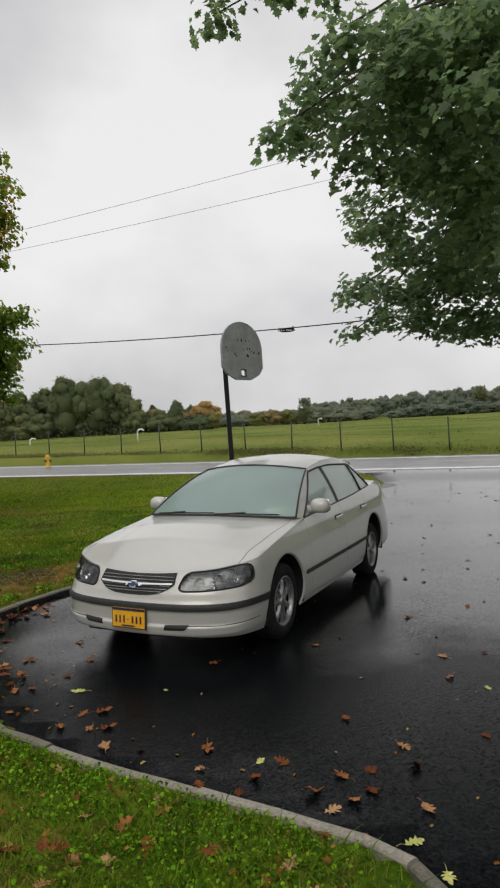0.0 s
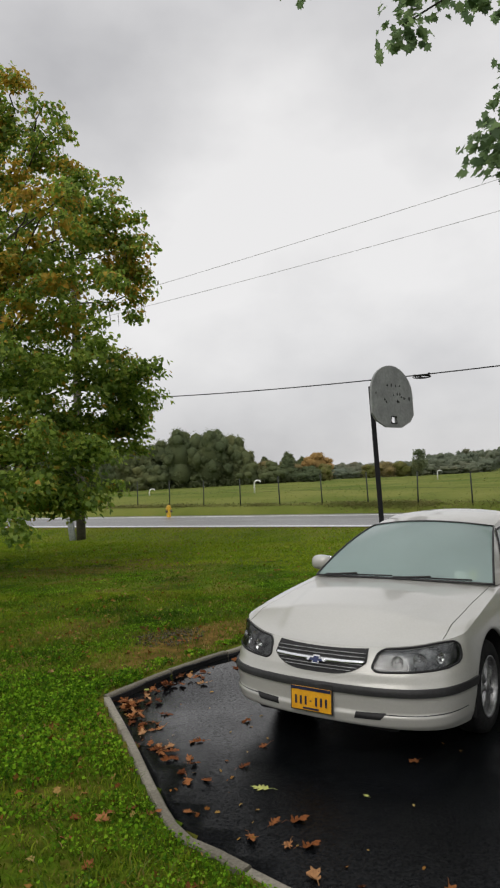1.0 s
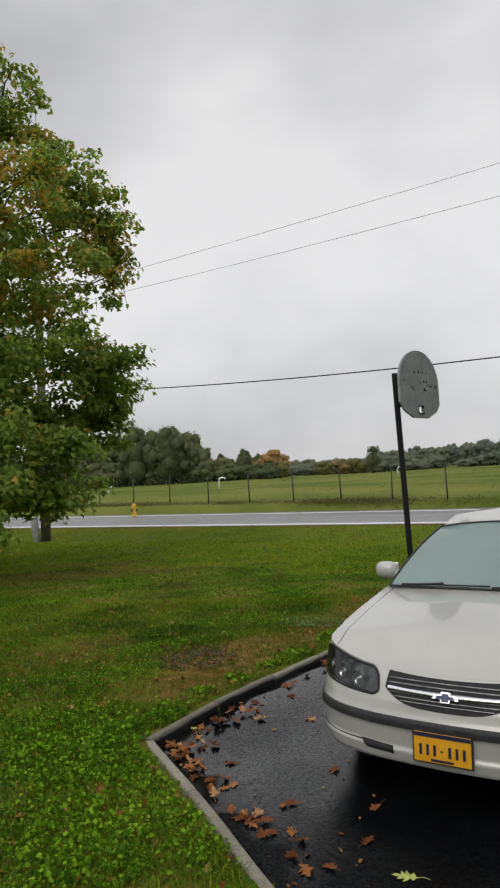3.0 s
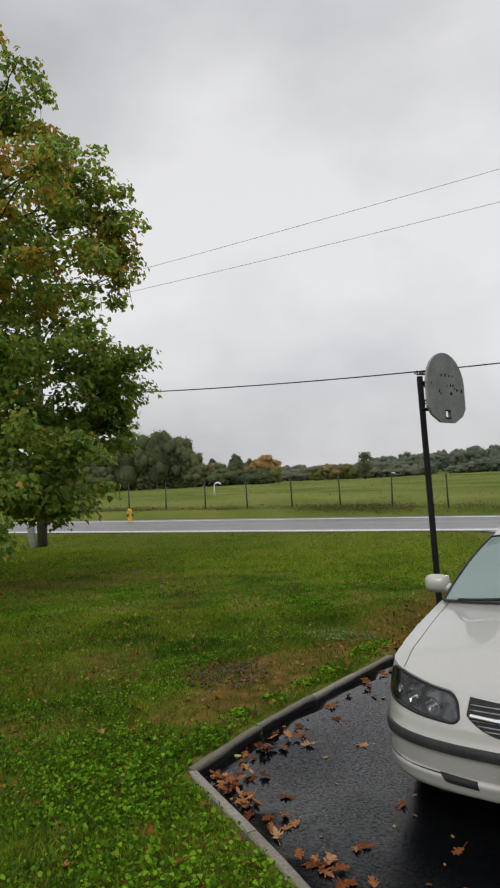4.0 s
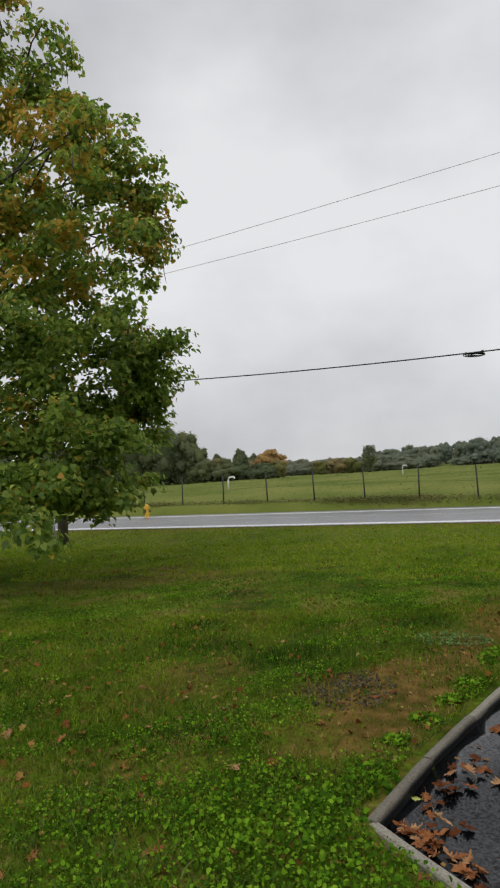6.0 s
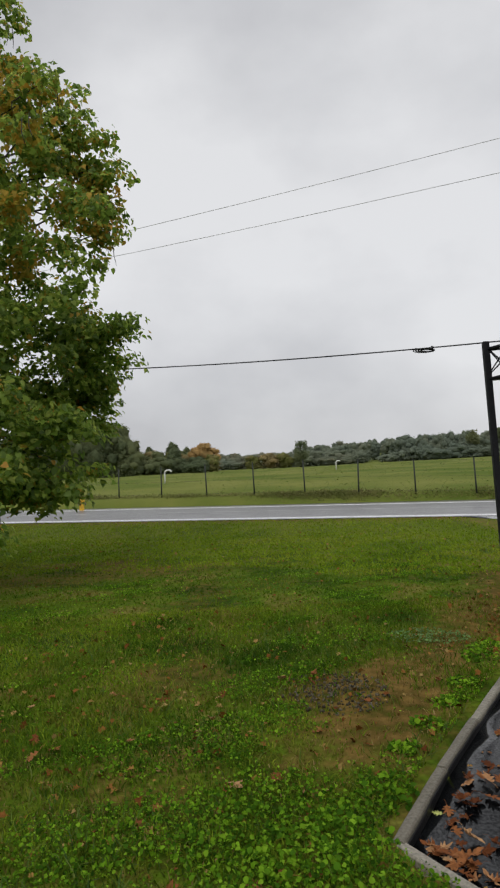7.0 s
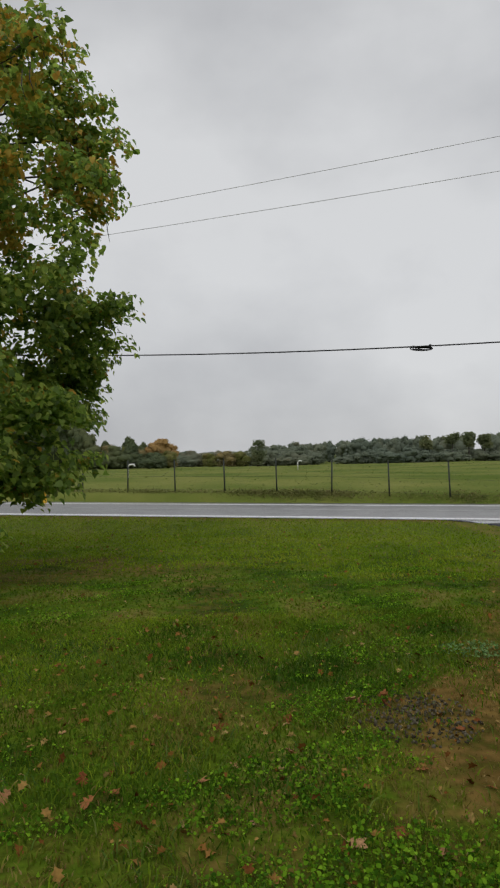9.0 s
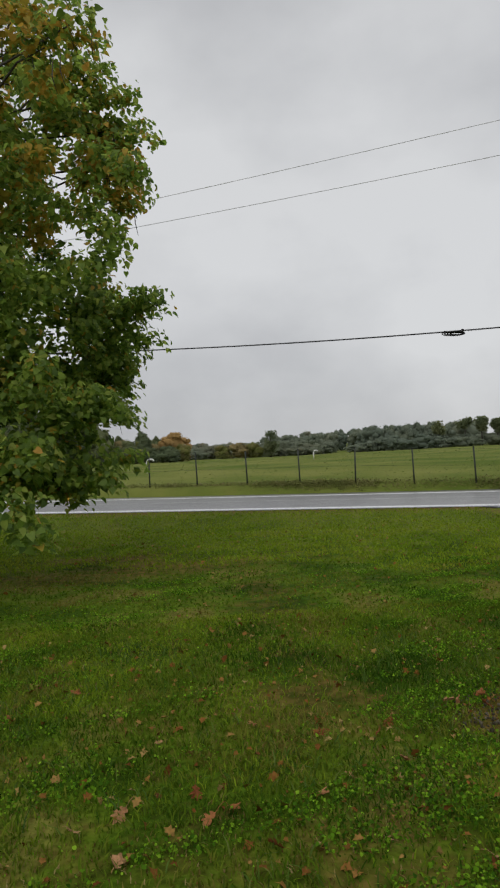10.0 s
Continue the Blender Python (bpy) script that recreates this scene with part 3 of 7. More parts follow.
def gz(x, y):
    return float(ground_z(x, y, under=False)[0])


# ---------------------------------------------------------------- fence along the far side of the road
FENCE_A, FENCE_B = np.array([-0.986, 32.963]), np.array([1.0, -0.40])


def fence_xy(s):
    d = FENCE_B / np.hypot(*FENCE_B)
    return FENCE_A + d * s


def build_fence():
    holder = tagged(empty("fence"), "dark steel post fence with fine wire mesh beside the meadow", "fence")
    bm = bmesh.new()
    tube([(0, 0, -0.2), (0, 0, 1.44)], [0.034, 0.032], 8, bm=bm)
    tube([(0, 0, 1.44), (0, 0, 1.49)], [0.042, 0.012], 8, bm=bm)
    first = part("post", bm, M_POST, holder)
    rnd = random.Random(7)
    spots = [2.412 * k for k in range(-22, 15)]
    for k, s in enumerate(spots):
        ob = first if k == 0 else new("post", first.data)
        ob.parent = holder
        p = fence_xy(s)
        ob.matrix_basis = pose(p[0], p[1], gz(*p), rnd.uniform(-1.5, 1.5), rnd.uniform(-1.5, 1.5), rnd.uniform(0, 90)) @ Matrix.Diagonal((1, 1, rnd.uniform(0.96, 1.04), 1))
    for h in (0.12, 0.72, 1.38):
        bm = bmesh.new()
        tube([(*fence_xy(s), gz(*fence_xy(s)) + h) for s in spots], 0.003, 4, bm=bm)
        part("wire", bm, M_POST, holder)
    bm = bmesh.new()
    for k in np.arange(spots[0], spots[-1], 0.55):
        for dz in (1, -1):
            a, b = fence_xy(k), fence_xy(k + 0.9)
            za, zb = gz(*a), gz(*b)
            z0, z1 = (0.1, 1.38) if dz > 0 else (1.38, 0.1)
            tube([(*a, za + z0), (*b, zb + z1)], 0.0011, 3, caps=False, bm=bm)
    part("wire_mesh", bm, M_POST, holder)


build_fence()

# ---------------------------------------------------------------- utility pole and its lines
POLE_XY = np.array([-11.65, 24.7])
LINE_D = np.array([0.97 + 11.65, 18.84 - 24.7])
LINE_D /= np.hypot(*LINE_D)


def build_pole():
    x, y = POLE_XY
    z = gz(x, y)
    holder = tagged(empty("utility_pole", pose(x, y, z)), "weathered timber utility pole with a grey cable guard", "utility pole")
    part("shaft", tube([(0, 0, -0.3), (0, 0, 2), (0, 0, 9.9)], [0.175, 0.165, 0.12], 14), M_POLE, holder)
    part("crossarm", box(0, 0, 9.15, 0.12, 1.6, 0.11, 0.01), M_POLE, holder)
    part("insulator", tube([(0, 0.0, 9.9), (0, 0, 10.02)], [0.04, 0.06], 8), M_GALV, holder)
    lean = pose(-0.31, -0.05, -0.05, 0, -6, 12)
    pedestal = part("pedestal", box(0, 0, 0.42, 0.22, 0.2, 0.84, 0.02, m=lean), M_GALV, holder, "pale grey cable pedestal leaning by the pole")
    part("pedestal_cap", box(0, 0, 0.86, 0.25, 0.23, 0.06, 0.015, m=lean), M_GALV, pedestal)


build_pole()


def line_point(s, zs):
    p = POLE_XY + LINE_D * s
    return (p[0], p[1], float(zs))


def build_lines():
    def run(name, z0, zmid, sag, radius, mat, label):
        bm = bmesh.new()
        pts = []
        for s in np.concatenate([np.linspace(-40, -1, 14), np.linspace(0, 44, 60)]):
            t = s / 44.0 if s >= 0 else -s / 40
            z = z0 + (zmid - z0) * t - sag * 4 * t * (1 - t) if s >= 0 else z0 - 0.9 * 4 * t * (1 - t)
            pts.append(line_point(s, z))
        tube(pts, radius, 5, bm=bm)
        tagged(part(name, bm, mat), label, "overhead line")
    run("overhead_cable", 5.64, 6.0, 1.25, 0.017, M_CABLE, "thick black overhead telephone cable")
    run("overhead_wire", 9.2, 10.3, 0.35, 0.0075, M_WIRE, "thin pale overhead power wire")
    run("overhead_wire", 8.62, 9.3, 0.42, 0.0075, M_WIRE, "thin pale overhead power wire")
    s0 = 13.75
    def z_at(s):
        t = s / 44.0
        return 5.64 + 0.36 * t - 1.25 * 4 * t * (1 - t)
    coil = tagged(empty("cable_coil", Matrix.Translation(line_point(s0, z_at(s0)))), "black spare cable coil hung under the overhead line", "cable coil")
    for k in range(4):
        bm = bmesh.new()
        pts = []
        for a in np.linspace(0, 2 * math.pi, 28):
            u, w = 0.25 * math.cos(a) * (1 - 0.14 * k) + 0.03 * k, -0.05 + 0.05 * math.sin(a) * (1 - 0.2 * k) - 0.02 * math.cos(a)
            pts.append((LINE_D[0] * u, LINE_D[1] * u + 0.02 * k, w))
        tube(pts, 0.012, 5, caps=False, bm=bm)
        part("cable_loop", bm, M_CABLE, coil)
    for u in (-0.18, 0.2):
        part("clip", box(LINE_D[0] * u, LINE_D[1] * u, 0.0, 0.05, 0.04, 0.06, 0.006), M_CABLE, coil)


build_lines()

# ---------------------------------------------------------------- vent pipes in the meadow


def build_pipe(x, y, height, turn):
    z = gz(x, y)
    r = 0.05
    bend = [(0.2 * (1 - math.cos(a)), 0, height - 0.2 + 0.2 * math.sin(a)) for a in np.linspace(0, math.pi / 2, 7)]
    down = [(0.3 + 0.12 * math.sin(a), 0, height - 0.12 + 0.12 * math.cos(a)) for a in np.linspace(0, math.pi / 2, 5)]
    ob = part("vent_pipe", tube([(0, 0, -0.1), (0, 0, height - 0.28)] + bend + down, r, 12), M_PIPE)
    ob.matrix_world = pose(x, y, z, 0, 0, turn)
    tagged(ob, "white plastic gooseneck vent pipe in the meadow", "vent pipe", group="vent pipes in the meadow")


build_pipe(-8.75, 45.6, 0.82, 0)
build_pipe(5.4, 70.0, 0.9, 10)
build_pipe(-18.5, 52.0, 0.5, 20)


def build_hydrant():
    x, y = -11.25, 34.3
    h = tagged(empty("fire_hydrant", pose(x, y, gz(x, y))), "yellow painted fire hydrant beside the road", "fire hydrant")
    prof = [(0.17, 0), (0.17, 0.05), (0.115, 0.06), (0.11, 0.5), (0.15, 0.51), (0.15, 0.56), (0.12, 0.58)]
    bm = bmesh.new()
    for (r0, z0), (r1, z1) in zip(prof, prof[1:]):
        tube([(0, 0, z0), (0, 0, z1 + 1e-4)], [r0, r1], 14, caps=False, bm=bm)
    part("barrel", bm, M_HYDRANT, h)
    part("bonnet", tube([(0, 0, 0.56), (0, 0, 0.64), (0, 0, 0.7), (0, 0, 0.73)], [0.13, 0.12, 0.07, 0.03], 14), M_HYDRANT, h)
    part("stem_nut", tube([(0, 0, 0.72), (0, 0, 0.78)], 0.025, 5), M_HYDRANT_CAP, h)
    for a in (0, 120, 240):
        c, s = math.cos(radians(a)), math.sin(radians(a))
        part("outlet", tube([(0.09 * c, 0.09 * s, 0.4), (0.19 * c, 0.19 * s, 0.4)], 0.06, 10), M_HYDRANT_CAP, h)


build_hydrant()

# ---------------------------------------------------------------- basketball hoop stand


def build_hoop():
    base, top = Vector((-0.43, 11.36, 0)), Vector((-0.50, 11.36, 3.35))
    base.z = gz(base.x, base.y) - 0.1
    h = tagged(empty("basketball_stand"), "black steel basketball pole with worn grey backboard, no ring", "basketball stand")
    a = (top - base).normalized()
    part("pole", box(0, 0, 0, 0.076, 0.076, (top - base).length, 0.012, m=Matrix.Translation((base + top) / 2) @ a.to_track_quat("Z", "Y").to_matrix().to_4x4()), M_BLACK, h, smooth=False)
    # the board stands a little beyond the pole, facing the driveway
    face = Vector((0.766, -0.643, 0)).normalized()
    side = Vector((0.643, 0.766, 0)).normalized()
    centre = Vector((-0.205, 11.23, 3.15))
    arc = [(0.49 * math.cos(t), 0.02 + 0.455 * math.sin(t)) for t in np.linspace(0.1, math.pi - 0.1, 15)]
    outline = [(-0.49, -0.27), (-0.4, -0.38), (-0.18, -0.475), (0.18, -0.475), (0.4, -0.38), (0.49, -0.27)] + arc
    bm = bmesh.new()
    hole = [(-0.055, -0.41), (-0.055, -0.315), (0.055, -0.315), (0.055, -0.41)]
    m = Matrix((( side.x, face.x, 0, centre.x), (side.y, face.y, 0, centre.y), (0, 0, 1, centre.z), (0, 0, 0, 1)))
    verts = [bm.verts.new((u, 0, w)) for u, w in outline]
    edges = [bm.edges.new((verts[i], verts[(i + 1) % len(verts)])) for i in range(len(verts))]
    hv = [bm.verts.new((u, 0, w)) for u, w in hole]
    edges += [bm.edges.new((hv[i], hv[(i + 1) % 4])) for i in range(4)]
    bmesh.ops.triangle_fill(bm, use_beauty=True, use_dissolve=False, edges=edges)
    got = bmesh.ops.extrude_face_region(bm, geom=bm.faces[:])
    for v in [g for g in got["geom"] if isinstance(g, bmesh.types.BMVert)]:
        v.co.y += 0.035
    bmesh.ops.recalc_face_normals(bm, faces=bm.faces[:])
    bm.transform(m)
    part("backboard", bm, M_BOARD, h, "worn grey fan-shaped backboard", smooth=False)
    frame_pts = [m @ Vector((u * 1.12, 0.03, -0.3625 + (w + 0.3625) * 1.12)) for u, w in hole]
    part("hole_rim", tube(frame_pts + [frame_pts[0]], 0.014, 4, caps=False), M_BLACK, h, "dark edge round the opening")
    # bolt heads, screw holes and scuffs on the board
    rnd = random.Random(3)
    marks = [(-0.12 + 0.1 * k, 0.17 + rnd.uniform(-0.015, 0.015)) for k in range(4)] + [(rnd.uniform(-0.4, 0.4), 0.0 + rnd.uniform(-0.09, 0.06)) for _ in range(13)]
    for u, w in marks:
        bm = tube([(0, 0, 0), (0, 0, 0.006)], rnd.uniform(0.006, 0.012), 7)
        bm.transform(m @ Matrix.Translation((u, 0.036, w)) @ pose(0, 0, 0, -90, 0, 0) @ Matrix.Diagonal((rnd.uniform(0.7, 1.2), rnd.uniform(1.0, 2.4), 1, 1)))
        part("bolt_mark", bm, M_BLACK, h, smooth=False)
    back = centre - face * 0.01
    for dz in (0.12, -0.25):
        for off in (-0.14, 0.14):
            p0 = top + Vector((0, 0, dz - 0.19))
            p1 = back + side * off + Vector((0, 0, dz))
            part("bracket_arm", tube([(p0.x, p0.y, p1.z - 0.02), p1], 0.022, 6), M_BLACK, h)
    for off in (-0.14, 0.14):
        a0, b0 = back + side * off + Vector((0, 0, -0.25)), top + Vector((0, 0, -0.06))
        part("brace", tube([a0, b0], 0.009, 5), M_BLACK, h)
        a0, b0 = back + side * off + Vector((0, 0, 0.12)), top + Vector((0, 0, -0.43))
        part("brace", tube([a0, b0], 0.009, 5), M_BLACK, h)


build_hoop()

# ---------------------------------------------------------------- trees
MAPLE = np.array([(0, 0), (0.34, -0.08), (0.3, 0.12), (0.6, 0.34), (0.36, 0.46), (0.36, 0.7), (0.14, 0.66), (0.0, 1.0), (-0.14, 0.66), (-0.36, 0.7), (-0.36, 0.46), (-0.6, 0.34), (-0.3, 0.12), (-0.34, -0.08)])
OAK = np.array([(0, 0), (0.14, 0.2), (0.36, 0.34), (0.2, 0.45), (0.34, 0.68), (0.12, 0.75), (0.0, 1.0), (-0.12, 0.75), (-0.34, 0.68), (-0.2, 0.45), (-0.36, 0.34), (-0.14, 0.2)])
HEART = np.array([(0, 0.05), (0.22, -0.03), (0.38, 0.14), (0.41, 0.38), (0.29, 0.66), (0.13, 0.9), (0.0, 1.1), (-0.13, 0.9), (-0.29, 0.66), (-0.41, 0.38), (-0.38, 0.14), (-0.22, -0.03)])
CLUMP = np.array([(-0.55, 0.1), (0.1, 0.0), (0.55, 0.6), (-0.2, 1.0)])
LOBED = np.array([(0, 0), (0.34, 0.3), (0.17, 0.44), (0.32, 0.7), (0.0, 1.0), (-0.32, 0.7), (-0.17, 0.44), (-0.34, 0.3)])


def leaf_cloud(name, centres, ups, sizes, shape, mat, parent, rng, bend=0.35, tips=None, core=None):
    """One mesh of many leaves. ups: the way that each leaf's face looks; tips: the way that it hangs."""
    n, k = len(centres), len(shape)
    ups = ups / np.linalg.norm(ups, axis=1, keepdims=True)
    ref = rng.normal(size=(n, 3))
    a = np.cross(ups, ref)
    a /= np.linalg.norm(a, axis=1, keepdims=True)
    b = np.cross(ups, a)
    if tips is not None:
        b = tips - ups * np.sum(tips * ups, axis=1, keepdims=True)
        b /= np.linalg.norm(b, axis=1, keepdims=True) + 1e-9
        a = np.cross(b, ups)
    u, v = shape[:, 0], shape[:, 1] - 0.5
    fold = bend * (np.abs(u) * 0.5 - v * v * 0.6)
    pts = centres[:, None] + sizes[:, None, None] * (u[None, :, None] * a[:, None] + v[None, :, None] * b[:, None] + fold[None, :, None] * ups[:, None])
    if core is None:
        return mesh_flat(name, pts.reshape(-1, 3), np.full(n, k), mat, parent)
    cv, cf = core
    loops = np.concatenate([np.arange(n * k), cf.ravel() + n * k])
    return mesh_flat(name, np.concatenate([pts.reshape(-1, 3), cv]), np.concatenate([np.full(n, k), np.full(len(cf), 3)]), mat, parent, loops)


def ball(subdivisions):
    bm = bmesh.new()
    bmesh.ops.create_icosphere(bm, subdivisions=subdivisions, radius=1.0)
    v, f = np.array([p.co[:] for p in bm.verts]), np.array([[p.index for p in q.verts] for q in bm.faces])
    bm.free()
    return v, f


BALL = {1: ball(1), 2: ball(2)}


def inner_mass(rng, lobes, detail):
    """Uneven closed masses of foliage inside the lobes (x, y, z, rx, rz) of far crowns."""
    v0, f0 = BALL[detail]
    lobes = np.asarray(lobes)
    v = v0[None] * rng.uniform(0.8, 1.15, (len(lobes), len(v0), 1)) * lobes[:, None, [3, 3, 4]] + lobes[:, None, :3]
    f = f0[None] + (np.arange(len(lobes)) * len(v0))[:, None, None]
    return v.reshape(-1, 3), f.reshape(-1, 3)


def bough_leaves(rng, boughs, per, spread_up=0.5):
    """Leaves over flattened, drooping boughs given as (x, y, z, radius); the third result tells the bough of each leaf."""
    cs, ups, own = [], [], []
    for k, (x, y, z, r) in enumerate(boughs):
        n = int(per * max(r, 0.17) ** 2)
        sub = max(4, int(7 * r * r))
        d0 = rng.normal(size=(sub, 3))
        d0 /= np.linalg.norm(d0, axis=1, keepdims=True)
        hubs = d0 * rng.uniform(0.35, 1.0, (sub, 1)) * np.array([r, r, r * 0.72])
        pick = rng.integers(0, sub, n)
        d = np.clip(rng.normal(size=(n, 3)), -1.7, 1.7) * np.array([0.24, 0.24, 0.13]) * max(0.25, r) ** 0.6
        p = hubs[pick] + d
        p[:, 2] -= 0.12 * np.hypot(p[:, 0], p[:, 1]) ** 2 / max(r, 0.3)
        cs.append(p + (x, y, z))
        own.append(np.full(n, k))
        out = p.copy()
        out[:, 2] = np.abs(out[:, 2]) + spread_up * r
        ups.append(out / r + rng.normal(size=(n, 3)) * 0.55)
    return np.concatenate(cs), np.concatenate(ups), np.concatenate(own)


def limb(bm, a, b, r0, r1, rng, sides=7, wob=0.12):
    a, b = np.array(a, float), np.array(b, float)
    pts = []
    length = np.linalg.norm(b - a)
    for t in np.linspace(0, 1, 7):
        p = a + (b - a) * t
        p = p + rng.normal(size=3) * wob * length * 0.1 * (4 * t * (1 - t))
        p[2] += 0.12 * length * math.sin(math.pi * t)
        pts.append(p)
    tube(pts, list(np.linspace(r0, r1, 7)), sides, bm=bm)


def build_left_tree():
    rng = np.random.default_rng(12)
    ax, ay = -10.3, 17.3
    z0 = gz(ax, ay)
    holder = tagged(empty("tree"), "large lawn tree, drooping green leaves turning yellow, thin hanging pods", "tree")
    edge_z = [0.9, 1.3, 1.8, 2.3, 2.9, 3.3, 3.8, 4.9, 5.55, 5.75, 6.1, 7.5, 8.7, 9.9, 10.1, 10.8, 12.3, 13.2]
    edge_r = [1.6, 3.0, 3.85, 3.95, 3.75, 4.2, 4.55, 5.2, 4.2, 4.1, 4.75, 5.1, 4.35, 3.4, 2.6, 2.8, 1.8, 0.5]
    boughs = [(ax + 0.16 + x - (0.14 if x > 3.2 and 2.2 < z < 4.45 else 0), y, z - (0.34 if z < 2.7 else 0), r) for x, y, z, r in ((4.6, 15.6, 4.75, 0.52), (4.2, 15.7, 4.3, 0.6), (3.9, 15.4, 3.3, 0.6), (3.5, 15.3, 2.5, 0.6), (3.05, 15.2, 2.05, 0.42), (1.2, 15.0, 2.0, 0.42), (4.35, 15.6, 7.4, 0.5), (4.2, 15.6, 6.6, 0.45), (4.2, 15.5, 7.75, 0.45), (3.85, 15.5, 7.15, 0.5), (4.25, 15.6, 6.95, 0.4), (3.8, 15.5, 6.25, 0.4), (3.7, 15.3, 8.5, 0.5), (4.1, 15.4, 8.05, 0.55), (3.75, 15.3, 8.9, 0.55), (3.25, 15.4, 9.55, 0.5), (2.6, 15.4, 9.7, 0.5), (2.4, 15.5, 10.8, 0.5), (2.1, 15.6, 11.6, 0.5), (1.4, 15.6, 12.3, 0.6), (0.5, 15.8, 13.0, 0.65), (3.75, 13.3, 8.1, 0.45), (3.3, 13.4, 7.8, 0.55), (2.8, 13.6, 8.3, 0.55), (0.6, 14.4, 5.6, 0.65), (1.6, 14.5, 5.4, 0.6), (1.2, 14.6, 6.3, 0.6), (-0.3, 14.2, 6.2, 0.7), (0.9, 14.2, 4.6, 0.6), (-0.6, 14.0, 4.4, 0.7), (3.1, 15.7, 8.4, 0.6), (2.8, 15.8, 9.2, 0.55), (3.7, 15.8, 7.9, 0.5), (1.9, 14.3, 4.1, 0.6), (2.2, 14.3, 3.4, 0.6), (2.6, 14.3, 3.9, 0.55), (2.9, 14.4, 4.5, 0.55), (1.7, 14.2, 3.1, 0.6), (2.4, 14.6, 5.0, 0.5), (0.3, 13.9, 5.2, 0.7), (1.6, 14.2, 4.9, 0.6), (-1.4, 14.0, 5.4, 0.7), (1.0, 14.0, 3.8, 0.65), (0.0, 13.9, 3.4, 0.65), (2.2, 14.5, 5.6, 0.55), (-0.6, 13.9, 7.4, 0.7), (0.8, 14.0, 7.2, 0.65), (3.2, 12.1, 1.5, 0.36), (2.8, 12.3, 1.85, 0.45), (2.4, 12.6, 2.2, 0.5), (1.8, 13.4, 2.4, 0.6), (3.6, 15.5, 4.95, 0.5), (3.35, 15.5, 4.4, 0.6), (3.95, 15.5, 4.55, 0.5), (3.9, 15.4, 2.3, 0.5), (3.5, 15.3, 2.1, 0.48), (4.05, 15.4, 2.9, 0.5), (4.15, 15.5, 3.6, 0.5), (3.0, 15.2, 2.0, 0.48), (1.2, 14.5, 5.9, 0.55), (2.0, 14.8, 5.9, 0.5), (2.8, 15.2, 5.95, 0.42), (0.4, 14.3, 6.0, 0.6), (2.4, 15.0, 6.6, 0.5), (2.4, 15.2, 2.5, 0.55), (2.9, 15.2, 2.65, 0.6), (3.2, 15.3, 3.0, 0.65), (3.6, 15.4, 2.85, 0.6), (3.85, 15.4, 2.75, 0.55), (1.9, 15.0, 2.5, 0.55), (1.4, 15.0, 2.6, 0.6), (2.6, 15.2, 3.2, 0.65), (3.4, 15.6, 3.8, 0.65), (2.2, 15.1, 3.0, 0.65), (3.0, 15.6, 2.45, 0.55), (2.9, 15.0, 8.2, 0.6), (2.2, 14.8, 7.4, 0.6), (1.9, 14.8, 4.4, 0.65), (2.6, 14.9, 3.3, 0.6), (3.4, 15.2, 7.6, 0.6), (3.2, 15.2, 5.2, 0.55), (2.7, 15.0, 6.1, 0.6), (2.43, 14.0, 6.37, 0.5), (2.25, 13.8, 5.94, 0.5), (2.43, 13.53, 5.04, 0.5), (2.38, 14.09, 3.96, 0.5), (1.57, 14.97, 3.17, 0.5), (3.12, 14.21, 6.6, 0.5), (2.91, 14.43, 6.04, 0.5), (2.89, 13.91, 4.59, 0.5), (2.86, 14.33, 3.83, 0.5), (3.03, 14.14, 3.08, 0.5), (3.74, 14.42, 6.83, 0.5), (3.58, 14.36, 5.86, 0.5), (3.72, 14.36, 4.93, 0.5), (3.18, 15.43, 4.2, 0.5), (2.91, 15.41, 3.53, 0.5), (4.24, 14.28, 6.42, 0.5), (3.96, 14.24, 5.35, 0.5), (3.8, 15.74, 5.16, 0.5), (3.68, 15.27, 3.83, 0.5), (3.48, 15.47, 3.22, 0.5))]
    # the low front lobe stands nearer, the boughs above it further back
    for k, (x, y, z, r) in enumerate(boughs):
        if z < 3.2 and x > -8.2:
            x, y = min(x, float(np.interp(z, [1.6, 2.0, 2.6, 3.2], [-6.1, -5.72, -5.9, -6.1])) - 1.0 * r), min(y, 15.4) - (1.0 if y > 14.0 else 0.0)
        elif z < 4.45 and x > -7.4:
            x, y = min(x + 0.1, -6.1 - 1.05 * r), y + 1.7
        elif z >= 4.45 and y > 15.1 and x > -7.6:
            q = (y + 0.9 - 2.43) / (y - 2.43)
            x, y, z = -2.55 + (x + 2.55) * q - (0.36 if z < 5.4 else 0.06), y + 0.9, 1.86 + (z - 1.86) * (q if z < 8 else 1.0)
        boughs[k] = (x, y, z, r)
    for _ in range(20):
        boughs.append((rng.uniform(-10.2, -6.75), rng.uniform(13.2, 14.3), rng.uniform(1.7, 3.1), rng.uniform(0.45, 0.6)))
    boughs += [(-5.95, 16.6, 4.95, 0.45), (-6.3, 16.7, 4.6, 0.5), (-6.05, 16.8, 4.4, 0.4), (-6.6, 16.9, 4.2, 0.5), (-6.5, 17.2, 3.9, 0.42), (-6.75, 17.4, 3.6, 0.42), (-6.9, 16.8, 5.0, 0.5), (-7.3, 16.8, 4.5, 0.55), (-6.5, 17.2, 6.4, 0.4), (-5.6, 16.6, 5.0, 0.32)]
